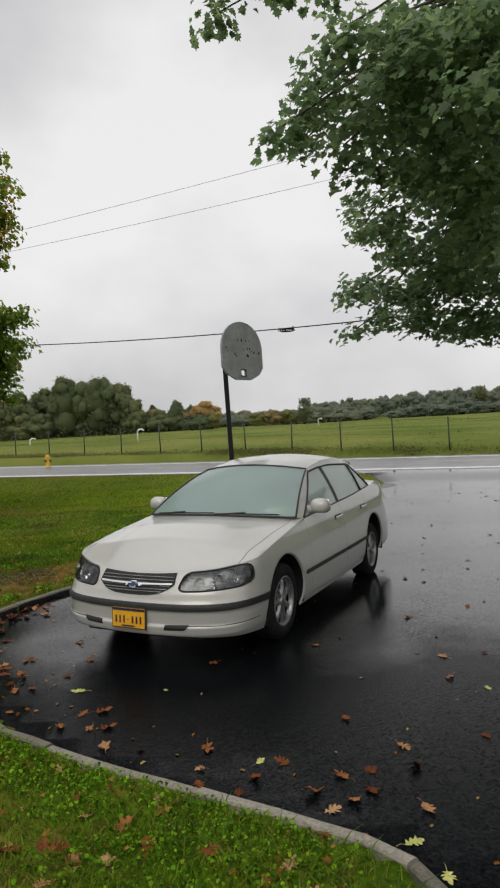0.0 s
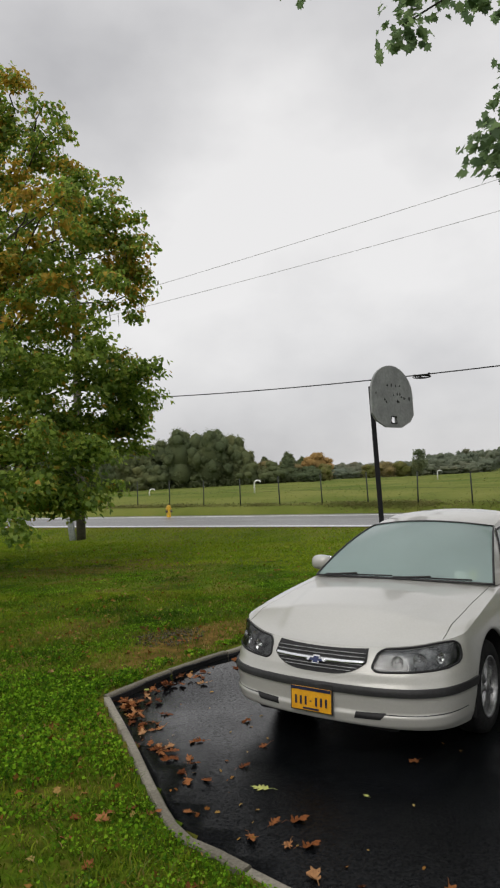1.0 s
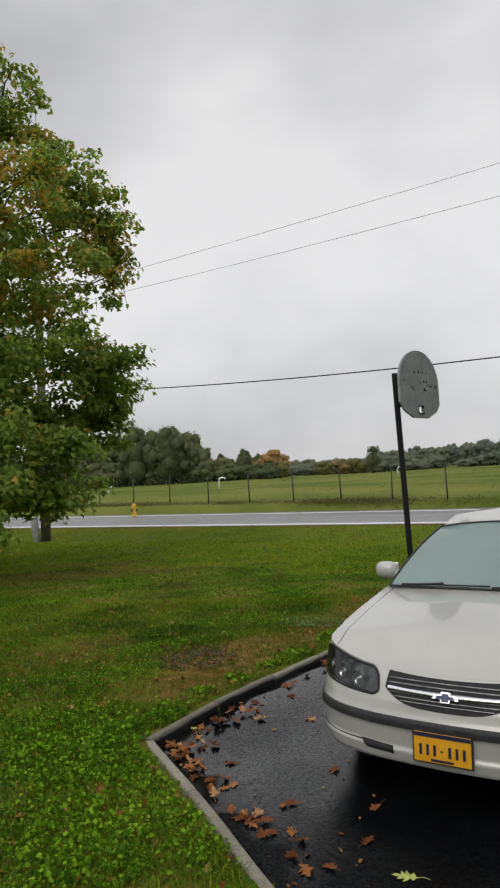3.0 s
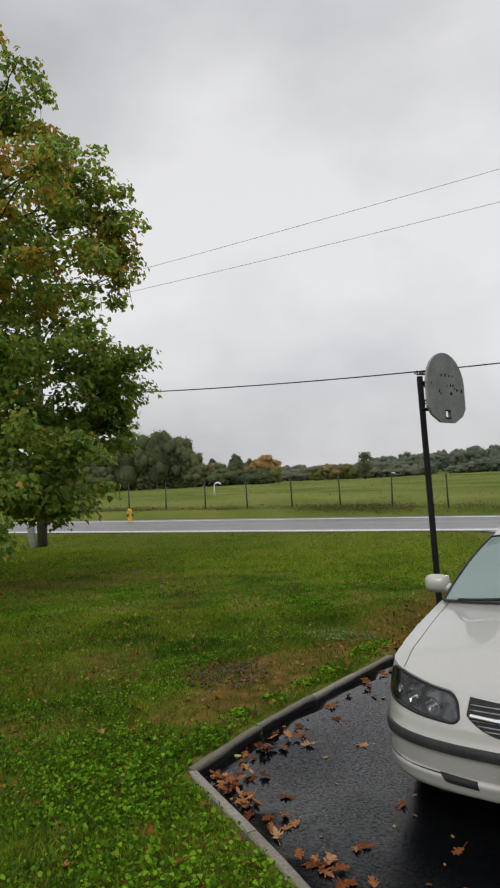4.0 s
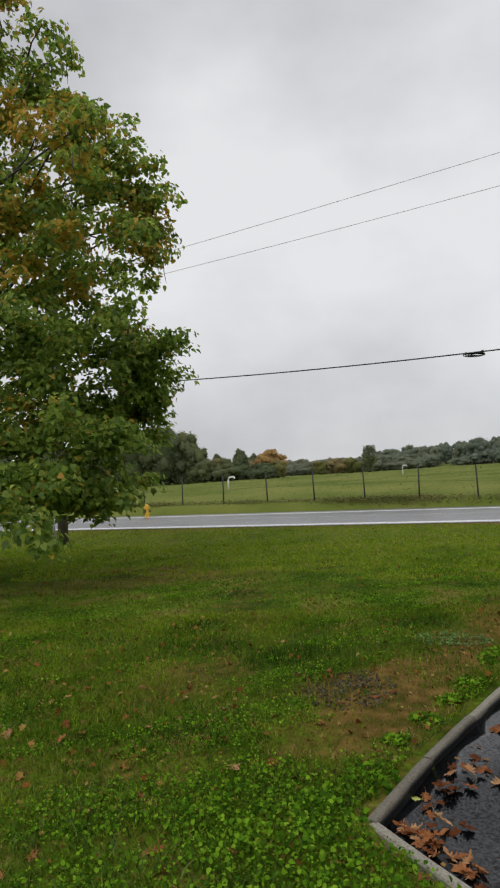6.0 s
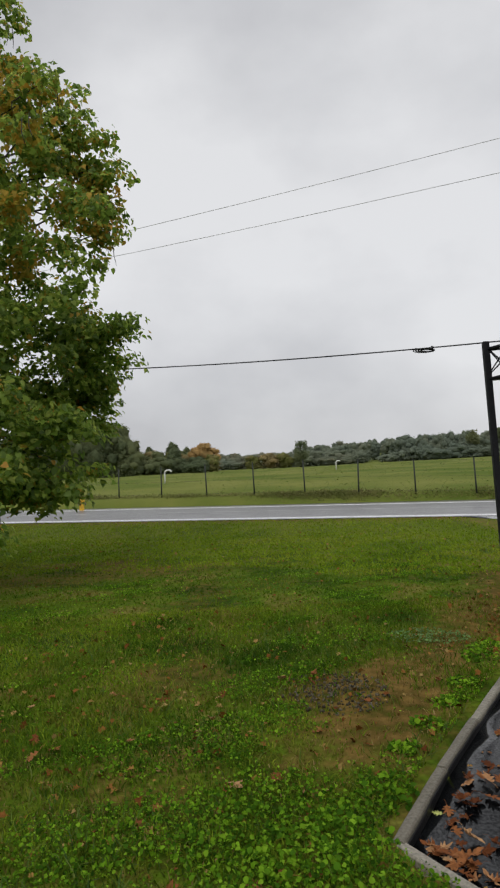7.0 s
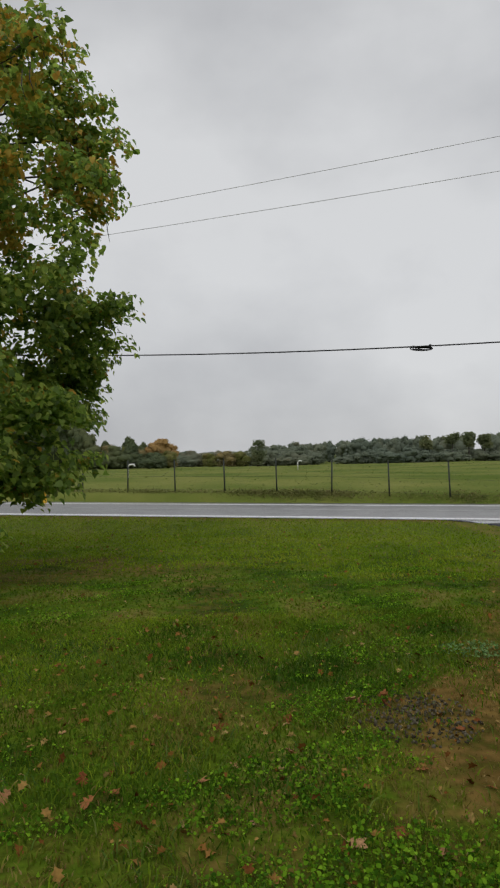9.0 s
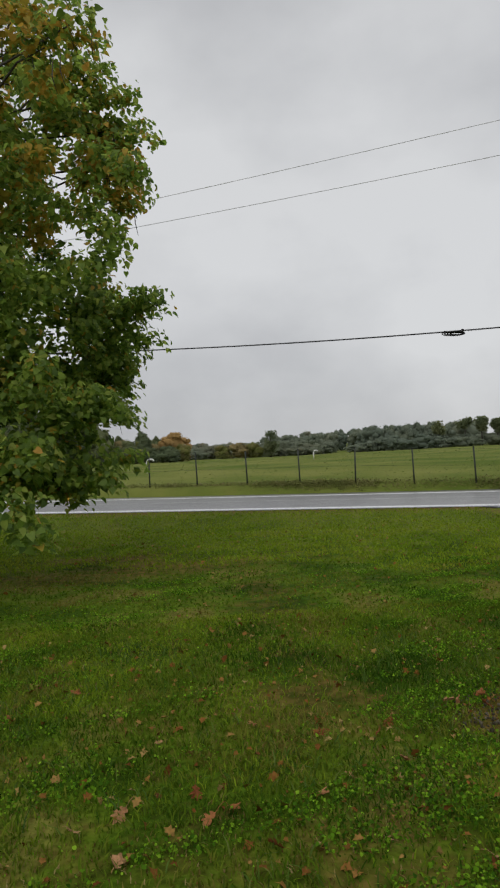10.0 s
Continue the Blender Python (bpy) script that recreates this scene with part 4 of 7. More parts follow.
    boughs += [(-8.0, 16.4, 6.2, 0.5), (-8.1, 16.4, 5.4, 0.5), (-8.2, 16.4, 4.6, 0.5), (-7.9, 16.2, 3.7, 0.45), (-8.45, 16.3, 5.9, 0.5), (-8.45, 16.3, 5.0, 0.5), (-8.6, 16.0, 8.9, 0.5), (-8.3, 16.3, 7.9, 0.5), (-9.1, 15.9, 7.8, 0.55), (-9.2, 15.9, 9.6, 0.5), (-8.8, 16.0, 7.0, 0.5)]
    boughs += [(-7.3, 16.2, 10.0, 0.5), (-6.55, 16.2, 9.4, 0.45), (-6.1, 16.2, 8.7, 0.42), (-5.85, 16.2, 8.0, 0.38), (-6.9, 16.2, 9.0, 0.55), (-7.8, 16.2, 10.3, 0.55), (-6.35, 16.6, 7.7, 0.45), (-7.2, 16.2, 8.3, 0.5), (-8.3, 16.2, 10.9, 0.5), (-8.3, 16.0, 7.2, 0.5), (-8.7, 16.0, 7.6, 0.55), (-7.9, 16.2, 7.1, 0.5), (-8.2, 15.9, 8.2, 0.5), (-9.6, 16.2, 11.1, 0.6), (-9.0, 16.2, 9.7, 0.55), (-9.3, 16.2, 11.9, 0.5), (-8.5, 16.2, 10.5, 0.5), (-9.7, 16.2, 9.1, 0.6), (-9.7, 16.0, 8.0, 0.6), (-9.0, 16.2, 8.5, 0.55), (-10.2, 16.0, 10.2, 0.6), (-10.3, 16.0, 11.8, 0.55)]
    tries = 0
    while len(boughs) < 290 and tries < 9000:
        tries += 1
        z = rng.uniform(1.5, 12.6)
        a = rng.uniform(0, 2 * math.pi) if len(boughs) < 80 else rng.uniform(-2.7, 0.4)
        rad = rng.uniform(0.42, 0.72)
        r = float(np.interp(z, edge_z, edge_r))
        q = max(0.0, r - rad) * rng.uniform(0.6, 1.0) ** 0.5
        x, y = ax + q * math.cos(a), ay + 0.75 * q * math.sin(a)
        if z > 4.6 and math.sin(2.1 * x + 0.6) * math.sin(2.3 * z + 1.1) + 0.5 * math.sin(3.9 * z - 2.7 * x) > 0.85:
            continue
        if z < 3.3 and x > -8.0 and y > 15.0:
            continue
        # the crown narrows towards the top on the road's side and over the lawn alike
        k = 13.0 / (y - 2.5)
        if z > 7.2 and rng.random() < 0.2:
            continue
        if 1.85 + (z - 0.9 * rad - 1.85) * k < 1.78:
            continue
        if -2.5 + (x + 2.5) * k + rad + 0.2 < ax + float(np.interp(1.85 + (z + 0.6 * rad - 1.85) * k, edge_z, edge_r)):
            boughs.append((x, y, z, rad))
    # low boughs on the crown's other side, unseen, added to shade the lawn
    for k in range(32):
        boughs.append((rng.uniform(-15.0, -9.8), rng.uniform(13.0, 19.0), rng.uniform(1.7, 4.2), rng.uniform(0.7, 0.95)))
    c, u, own = bough_leaves(rng, boughs, 770)
    keep = c[:, 2] > 0.75
    c, u, own = c[keep], u[keep], own[keep]
    share = np.array([(0.75 if rng.random() < 0.3 else 0.12) if b[2] > 5.6 else (0.4 if rng.random() < 0.05 else 0.03) for b in boughs])
    turned = rng.random(len(c)) < share[own]
    hang = (c - np.array([b[:3] for b in boughs])[own]) * (1, 1, 0.3) + (0, 0, -0.4) + rng.normal(size=c.shape) * 0.42
    leaf_cloud("crown", c[~turned], u[~turned], rng.uniform(0.065, 0.135, (~turned).sum()), HEART, M_LEAF_L, holder, rng, 0.6, hang[~turned])
    leaf_cloud("crown", c[turned], u[turned], rng.uniform(0.065, 0.135, turned.sum()), HEART, M_LEAF_TURN, holder, rng, 0.6, hang[turned])
    # thin seed pods that hang from the outer boughs
    for x, y, z, r in boughs[:30]:
        for _ in range(2):
            px, py, pz = x + rng.uniform(-0.4, 0.55) * r, y + rng.uniform(-0.5, 0.5) * r, z - rng.uniform(0.1, 0.45) * r
            if pz > 2.2:
                drop = rng.uniform(0.25, 0.5)
                part("seed_pod", tube([(px, py, pz), (px + rng.uniform(-0.03, 0.03), py, pz - 0.5 * drop), (px + rng.uniform(-0.06, 0.06), py, pz - drop)], [0.007, 0.008, 0.003], 4), M_BARK, holder, "thin brown hanging pod")
    bm = bmesh.new()
    tube([(ax - 1.3, ay, z0 - 0.2), (ax - 1.3, ay, z0 + 0.3), (ax - 1.1, ay, 3), (ax - 0.5, ay + 0.1, 7), (ax + 0.1, ay, 12.6)], [0.42, 0.3, 0.24, 0.17, 0.04], 12, bm=bm)
    part("trunk", bm, M_BARK, holder)
    bm = bmesh.new()
    for x, y, z, r in boughs[:30] + boughs[62:250:13]:
        zb = max(1.8, z - 0.45 * math.hypot(x - ax, y - ay) - 0.2)
        limb(bm, (ax - 1.1 + 0.15 * max(0, zb - 3), ay, zb), (x, y, z), 0.05, 0.01, rng, 5, 0.45)
    part("limb", bm, M_BARK, holder)


build_left_tree()


def build_right_tree():
    rng = np.random.default_rng(21)
    ax, ay = 7.2, 6.6
    z0 = gz(ax, ay)
    holder = tagged(empty("maple_tree"), "dark green maple reaching over the driveway", "tree")
    boughs = [(-0.1, 5.75, 5.14, 0.1), (0.02, 5.8, 5.38, 0.18), (0.25, 5.8, 5.48, 0.2), (0.5, 5.85, 5.58, 0.24), (0.1, 5.85, 5.75, 0.28), (0.85, 5.9, 5.7, 0.3), (-0.98, 5.6, 5.62, 0.1), (-0.75, 5.7, 5.85, 0.16), (-0.4, 5.8, 5.95, 0.25), (0.61, 5.88, 4.38, 0.18), (0.79, 5.8, 4.66, 0.33), (0.63, 6.12, 4.26, 0.21), (1.11, 5.72, 4.15, 0.33), (1.61, 9.36, 4.75, 0.34), (1.93, 9.23, 4.3, 0.43), (1.67, 9.49, 3.72, 0.34), (1.8, 9.49, 3.27, 0.3), (2.31, 9.23, 3.47, 0.43), (2.89, 9.36, 3.15, 0.42), (3.47, 9.23, 3.27, 0.48), (3.27, 9.62, 3.85, 0.59), (3.91, 9.36, 3.59, 0.59), (2.63, 9.49, 3.72, 0.46), (2.43, 5.8, 4.82, 0.53), (1.95, 5.32, 5.3, 0.53), (2.76, 8.85, 4.11, 0.59), (2.38, 8.59, 5.0, 0.66), (1.23, 5.32, 4.58, 0.41), (1.63, 5.56, 4.82, 0.45), (2.11, 5.48, 4.26, 0.53), (3.53, 8.98, 4.62, 0.72), (0.99, 5.08, 5.38, 0.45), (1.9, 6.6, 3.9, 0.5), (2.4, 6.8, 4.6, 0.6), (1.8, 6.9, 5.0, 0.55), (2.6, 7.0, 5.6, 0.6), (1.7, 6.7, 5.9, 0.55), (2.3, 6.6, 6.4, 0.6), (2.8, 6.6, 3.7, 0.5), (2.1, 7.2, 3.3, 0.4), (2.9, 7.3, 4.9, 0.6)]
    boughs += [(1.63, 4.32, 4.14, 0.42), (1.43, 4.66, 4.29, 0.4), (1.15, 4.9, 4.41, 0.36), (0.86, 5.0, 4.53, 0.26), (1.64, 4.6, 3.84, 0.42), (1.33, 4.95, 4.0, 0.4), (1.01, 5.11, 4.06, 0.33), (0.71, 5.09, 4.17, 0.2), (0.52, 5.18, 4.02, 0.16), (0.36, 5.22, 3.95, 0.1), (1.83, 5.01, 3.52, 0.42), (1.51, 5.28, 3.65, 0.4), (1.19, 5.32, 3.75, 0.3), (0.85, 5.24, 3.82, 0.14), (2.03, 5.79, 3.27, 0.45), (1.79, 6.27, 3.37, 0.42), (1.53, 6.88, 3.67, 0.36), (1.22, 7.23, 3.77, 0.2), (2.32, 6.74, 2.93, 0.42), (2.0, 7.13, 3.03, 0.38), (1.62, 7.49, 3.25, 0.34), (1.23, 7.67, 3.25, 0.24), (2.43, 7.28, 2.65, 0.22), (1.99, 7.58, 2.91, 0.24), (1.2, 7.74, 2.83, 0.12), (1.69, 4.24, 3.56, 0.45), (1.98, 5.02, 2.93, 0.45), (1.51, 6.0, 4.79, 0.5), (2.05, 6.32, 4.28, 0.6), (2.44, 7.57, 3.4, 0.6), (1.61, 7.86, 2.95, 0.18), (2.16, 7.11, 4.16, 0.6)]
    fringe = len(boughs)
    for k in range(44):
        a, z = rng.uniform(0, 2 * math.pi), rng.uniform(3.2, 12.0)
        r = np.interp(z, [2.8, 4.5, 7, 10, 12.5], [3.2, 4.6, 4.9, 3.6, 1.0])
        rad = rng.uniform(0.5, 0.85)
        q = (r - rad) * rng.uniform(0.45, 1) ** 0.5
        boughs.append((ax + q * math.cos(a), ay + q * math.sin(a), z, rad))
    for k in range(7):
        z = rng.uniform(3.3, 7.5)
        boughs.append((rng.uniform(2.9, 4.4), rng.uniform(5.2, 9.4), z, rng.uniform(0.5, 0.75)))
    # unseen low boughs, added to darken what the car's side reflects
    for k in range(26):
        boughs.append((rng.uniform(5.2, 10.0), rng.uniform(7.0, 12.5), rng.uniform(1.9, 5.0), rng.uniform(0.6, 0.9)))
    near, rest = boughs[:fringe], boughs[fringe:]
    c, u, own = bough_leaves(rng, near, 1750, 0.9)
    hang = (c - np.array([b[:3] for b in near])[own]) * (1, 1, 0.3) + (0, 0, -0.35) + rng.normal(size=c.shape) * 0.25
    leaf_cloud("crown", c, u, rng.uniform(0.05, 0.095, len(c)), MAPLE, M_LEAF_R, holder, rng, 0.6, hang)
    c, u, _ = bough_leaves(rng, rest, 400, 0.7)
    leaf_cloud("crown", c, u, rng.uniform(0.11, 0.17, len(c)), MAPLE, M_LEAF_R, holder, rng)
    part("trunk", tube([(ax, ay, z0 - 0.2), (ax, ay, z0 + 0.3), (ax - 0.05, ay, 3), (ax, ay, 7), (ax, ay, 11)], [0.45, 0.32, 0.26, 0.18, 0.05], 12), M_BARK, holder)
    bm = bmesh.new()
    for x, y, z, r in near:
        q = np.array([2.6, 6.4, min(6.6, z + 0.9)]) if y < 7.5 else np.array([4.6, 8.2, min(5.6, z + 0.9)])
        limb(bm, q, (x, y, z + 0.05), 0.022, 0.006, rng, 5)
    for x, y, z, r in [(2.6, 6.4, 6.5, 0), (2.6, 6.4, 5.2, 0), (2.6, 6.4, 4.4, 0), (4.6, 8.2, 5.6, 0), (4.6, 8.2, 4.4, 0)] + rest[::2]:
        limb(bm, (ax, ay, max(2.6, z - 2)), (x, y, z), 0.08, 0.02, rng, 6)
    part("limb", bm, M_BARK, holder)


build_right_tree()


def far_tree(rng, x, y, h, w, clump, count, masses=None, lobed=30, fat=0.135):
    """A far crown: clumps of leaves over many small lobes that fill a tall, uneven oval."""
    z0 = gz(x, y)
    n = count
    lobes = rng.normal(size=(lobed, 3))
    lobes /= np.linalg.norm(lobes, axis=1, keepdims=True)
    lobes = lobes * np.array([0.42 * w, 0.42 * w, 0.36 * h]) * rng.uniform(0.55, 1.08, (lobed, 1))
    # narrower towards the top
    lobes[:, :2] *= (1.15 - 0.55 * smooth01(lobes[:, 2], -0.1 * h, 0.4 * h))[:, None]
    size = fat * rng.uniform(0.7, 1.25, lobed)
    pick = rng.integers(0, lobed, n)
    d = rng.normal(size=(n, 3))
    d /= np.linalg.norm(d, axis=1, keepdims=True)
    p = lobes[pick] + d * size[pick, None] * np.array([w, w, 0.75 * h]) * rng.uniform(0.92, 1.3, (n, 1))
    if masses is not None:
        for q, f in zip(lobes, size):
            masses.append((x + q[0], y + q[1], z0 + 0.54 * h + q[2], 1.0 * f * w, 0.76 * f * h))
        masses.append((x, y, z0 + 0.26 * h, 0.36 * w, 0.26 * h))
        masses.append((x, y, z0 + 0.56 * h, 0.34 * w, 0.3 * h))
    p += np.array([x, y, z0 + 0.54 * h])
    skirt = rng.random(n) < 0.25
    p[skirt, 2] = z0 + rng.random(skirt.sum()) * 0.45 * h
    low = p[:, 2] < z0 + 0.1
    p[low, 2] = z0 + 0.1 + rng.random(low.sum()) * 0.4 * h
    return p, 1.0 * d + rng.normal(size=(n, 3)) * 0.25 + (0, -0.1, 0.4), rng.uniform(0.6, 1.3, n) * clump


def build_woods():
    rng = np.random.default_rng(31)
    cs, us, ss, mass = [], [], [], []
    for k in range(95):
        x = rng.uniform(-120, -14)
        y = 118 + rng.uniform(-6, 26) + 0.1 * (x + 14)
        h = np.interp(x, [-120, -60, -46, -40, -36, -30, -26, -22, -18, -14], [10, 9.5, 9.6, 10.6, 11.6, 11.6, 10.8, 7.8, 5.8, 5.0]) * rng.uniform(0.66, 1.04)
        p, u, s = far_tree(rng, x, y, h, 0.62 * h, 0.26, 2600, mass)
        cs.append(p), us.append(u), ss.append(s)
    for k in range(150):
        x, y = rng.uniform(-125, -11), 112 + rng.uniform(-3, 6)
        p, u, s = far_tree(rng, x, y, rng.uniform(2.5, 5.5) * np.interp(x, [-30, -11], [1, 0.55]), 4.0, 0.24, 500, mass, 10, 0.22)
        cs.append(p), us.append(u), ss.append(s)
    ob = leaf_cloud("woods", np.concatenate(cs), np.concatenate(us), np.concatenate(ss), CLUMP, M_WOOD_FAR, None, rng, core=inner_mass(rng, mass, 1))
    tagged(ob, "dark green autumn woods beyond the meadow", "woods", kind="stuff")
    cs, us, ss, mass = [], [], [], []
    for k in range(330):
        x = rng.uniform(-190, 260)
        y = 205 + rng.uniform(0, 70)
        h = np.interp(x, [-190, -40, -6, 12, 18, 40, 140, 260], [9, 7.4, 5.4, 5.6, 7.6, 8.6, 9.6, 11]) * rng.uniform(0.82, 1.05)
        p, u, s = far_tree(rng, x, y, h, rng.uniform(5, 8), 0.38, 700, mass, 18, 0.165)
        cs.append(p), us.append(u), ss.append(s)
    for k in range(260):
        x, y = rng.uniform(-190, 260), 200 + rng.uniform(-4, 6)
        p, u, s = far_tree(rng, x, y, rng.uniform(2.5, 5.0), 7.0, 0.4, 420, mass, 14, 0.18)
        cs.append(p), us.append(u), ss.append(s)
    ob = leaf_cloud("ridge_woods", np.concatenate(cs), np.concatenate(us), np.concatenate(ss), CLUMP, M_RIDGE_HAZED, None, rng, core=inner_mass(rng, mass, 1))
    tagged(ob, "belt of far woods on the ridge, haze put into its colour", "woods", kind="stuff")
    for name, x, y, h, w, mat, label in (("orange_tree", -11.2, 120, 5.5, 5.6, M_ORANGE, "round tree in orange autumn leaf at the meadow's edge"),):
        holder = tagged(empty(name), label, "tree")
        mass = []
        p, u, s = far_tree(rng, x, y, h, w, 0.26, 3600, mass)
        leaf_cloud("crown", p, u, s, CLUMP, mat, holder, rng, core=inner_mass(rng, mass, 2))
        part("trunk", tube([(x, y, gz(x, y) - 0.2), (x, y, gz(x, y) + 0.5 * h)], [0.25, 0.1], 8), M_BARK, holder)


build_woods()


def build_shrubs():
    """Low autumn shrubs between the woods and the orange tree."""
    rng = np.random.default_rng(37)
    for x, y, h, w, mat, label in ((-16.5, 117, 3.6, 4.2, M_SCRUB, "olive brown shrub at the meadow's edge"), (-14.2, 116, 3.2, 3.6, M_TAN, "tan autumn shrub at the meadow's edge"), (-19.5, 117, 4.2, 4.4, M_TAN, "tan autumn shrub at the meadow's edge"), (-9.6, 117, 3.0, 3.4, M_SCRUB, "olive brown shrub at the meadow's edge"), (1.5, 150, 3.6, 5.0, M_TAN, "tan autumn shrub at the meadow's edge"), (4.6, 151, 4.0, 5.0, M_SCRUB, "olive brown shrub at the meadow's edge"), (-2.0, 150, 3.2, 5.0, M_SCRUB, "olive brown shrub at the meadow's edge")):
        mass = []
        p, u, s = far_tree(rng, x, y, h, w, 0.22, 1500, mass, 12, 0.2)
        ob = leaf_cloud("shrub", p, u, s, CLUMP, mat, None, rng, core=inner_mass(rng, mass, 1))
        tagged(ob, label, "shrub", group="shrubs at the meadow's edge")


build_shrubs()


def build_pines():
    rng = np.random.default_rng(33)
    for x, y, h in ((8.4, 150, 5.4), (63.6, 200, 7.6), (71.7, 200, 8.3), (77.2, 201, 8.6), (81.7, 200, 8.0), (90.8, 202, 7.6)):
        z0 = gz(x, y)
        holder = tagged(empty("pine_tree"), "tall dark pine with an open top on the far ridge" if y > 180 else "small dark tree standing alone before the ridge", "tree", group="pines on the ridge")
        n = 1600 if y > 180 else 3000
        hubs = np.stack([rng.uniform(-1.0, 1.0, 9), rng.uniform(-1.0, 1.0, 9), (rng.uniform(0.6, 0.97, 9) if y > 180 else rng.uniform(0.15, 0.97, 9)) * h], -1) * ((1, 1, 1) if y > 180 else (0.7, 0.7, 1))
        p = hubs[rng.integers(0, 9, n)] + np.clip(rng.normal(size=(n, 3)), -1.6, 1.6) * (0.75, 0.75, 0.5) + (x, y, z0)
        leaf_cloud("crown", p, rng.normal(size=(n, 3)) * 0.4 + (0, -0.4, 0.7), rng.uniform(0.4, 0.8, n) * (0.75 if y > 180 else 0.4), CLUMP, M_WOOD_FAR, holder, rng)
        part("trunk", tube([(x, y, z0 - 0.2), (x, y, z0 + h)], [0.28, 0.06], 8), M_BARK, holder)


build_pines()


def build_unseen_trees():
    """Unseen trees, added right of and behind the view to darken the car."""
    rng = np.random.default_rng(35)
    for x, y, h in ((13.5, 9.5, 9.0), (15.0, 14.5, 10.0), (19.0, 18.0, 9.5), (22.5, 12.0, 11.0), (13.5, 3.0, 9.5), (19.0, 5.0, 10.5), (-13.0, -14.0, 11.0), (-6.5, -16.0, 12.0), (0.0, -19.0, 12.0), (7.0, -21.0, 12.0), (-18.0, -8.0, 11.0)):
        holder = tagged(empty("tree"), "leafy green tree, unseen, added to darken the car's side and front", "tree", group="trees beside the driveway")
        p, u, s = far_tree(rng, x, y, h, 6.5, 0.34, 2600)
        leaf_cloud("crown", p, u, s, CLUMP, M_LEAF_R, holder, rng)
        part("trunk", tube([(x, y, gz(x, y) - 0.2), (x, y, gz(x, y) + 0.6 * h)], [0.3, 0.1], 10), M_BARK, holder)


build_unseen_trees()


def build_scrub():
    rng = np.random.default_rng(41)
    n = 95000
    s = rng.uniform(-45, 30, n)
    off = rng.normal(size=n) * 0.2
    keep = rng.random(n) < 0.16 + 0.8 * np.clip(1.5 * noise_field(np.stack([s, off * 0, s * 0], -1), 0.55, 5), 0, 1)
    s, off = s[keep], off[keep]
    d = FENCE_B / np.hypot(*FENCE_B)
    x, y = FENCE_A[0] + d[0] * s - d[1] * off, FENCE_A[1] + d[1] * s + d[0] * off
    z = ground_z(x, y, under=False) + np.abs(rng.normal(size=len(x))) * 0.07
    ob = leaf_cloud("fence_scrub", np.stack([x, y, z], -1), rng.normal(size=(len(x), 3)) * 0.6 + (0, -0.5, 0.9), rng.uniform(0.03, 0.075, len(x)), CLUMP, M_SCRUB, None, rng)
    tagged(ob, "dry brown scrub along the foot of the fence", "scrub", kind="stuff")


build_scrub()


def build_meadow_grass():
    rng = np.random.default_rng(43)
    n = 15000
    v, s = 9.6 + 95 * rng.random(n) ** 1.7, rng.uniform(-1, 1, n)
    x = -6 + s * (26 + 0.75 * v)
    y = 23.4 - 0.35 * x + v / ROAD_N[1]
    keep = rng.random(n) < np.clip(0.55 + 0.6 * noise_field(np.stack([x, y, x * 0], -1), 0.25, 6), 0.1, 1)
    x, y, v = x[keep], y[keep], v[keep]
    size = rng.uniform(0.04, 0.11, len(x)) * (1 + v / 60)
    z = ground_z(x, y, under=False) + 0.1 * size
    up = rng.normal(size=(len(x), 3)) * 0.22 + (0, -0.2, 1.0)
    ob = leaf_cloud("meadow_grass", np.stack([x, y, z], -1), up, size, CLUMP, M_MEADOW, None, rng)
    tagged(ob, "rough green meadow grass behind the fence", "grass", kind="stuff")


build_meadow_grass()

# ---------------------------------------------------------------- the parked car
# Car axes: x forward from the front axle, y to its left, z up from the ground.
M_PAINT = surf("pearl_white_paint", [(0.475, 0.47, 0.44), (0.505, 0.5, 0.468)], scale=2.2, rough=0.38, metal=0.15, fine=0.03, fine_scale=70, coat=0.9, rough_var=0.02)
M_TRIM = surf("black_rubber_trim", [(0.018, 0.018, 0.019), (0.03, 0.03, 0.032)], scale=8, rough=0.55)
M_DARK = surf("dark_plastic", [(0.006, 0.006, 0.007), (0.012, 0.012, 0.013)], scale=8, rough=0.7)
M_CHROME = surf("chrome", [(0.72, 0.73, 0.75), (0.8, 0.81, 0.82)], rough=0.12, metal=1.0, fine=0.05)
M_RIM = surf("dull_alloy", [(0.24, 0.24, 0.245), (0.42, 0.42, 0.425)], scale=12, rough=0.42, metal=0.85)
M_TYRE = surf("tyre_rubber", [(0.012, 0.012, 0.013), (0.022, 0.022, 0.023)], scale=14, rough=0.8, bump=0.3, bump_scale=60, spec=0.15)
M_PLATE = surf("gold_plate", [(0.72, 0.33, 0.012), (0.8, 0.4, 0.02)], scale=9, rough=0.4, fine=0.08)
M_NAVY = surf("navy_print", [(0.012, 0.016, 0.05), (0.02, 0.025, 0.07)], rough=0.4)
M_BLUE = surf("blue_enamel", [(0.015, 0.022, 0.07), (0.022, 0.033, 0.1)], rough=0.2)
M_SEAT = surf("grey_cloth", [(0.13, 0.125, 0.12), (0.2, 0.19, 0.18)], scale=7, rough=0.9)
M_STICKER = surf("pale_sticker", [(0.6, 0.62, 0.55), (0.75, 0.76, 0.7)], rough=0.5)
M_HOUSING = surf("lamp_housing", [(0.03, 0.031, 0.033), (0.1, 0.102, 0.105), (0.26, 0.262, 0.265)], scale=16, rough=0.28, metal=0.7)
M_BULB = surf("lamp_reflector", [(0.55, 0.555, 0.56), (0.85, 0.85, 0.85)], scale=34, rough=0.2, metal=0.95)
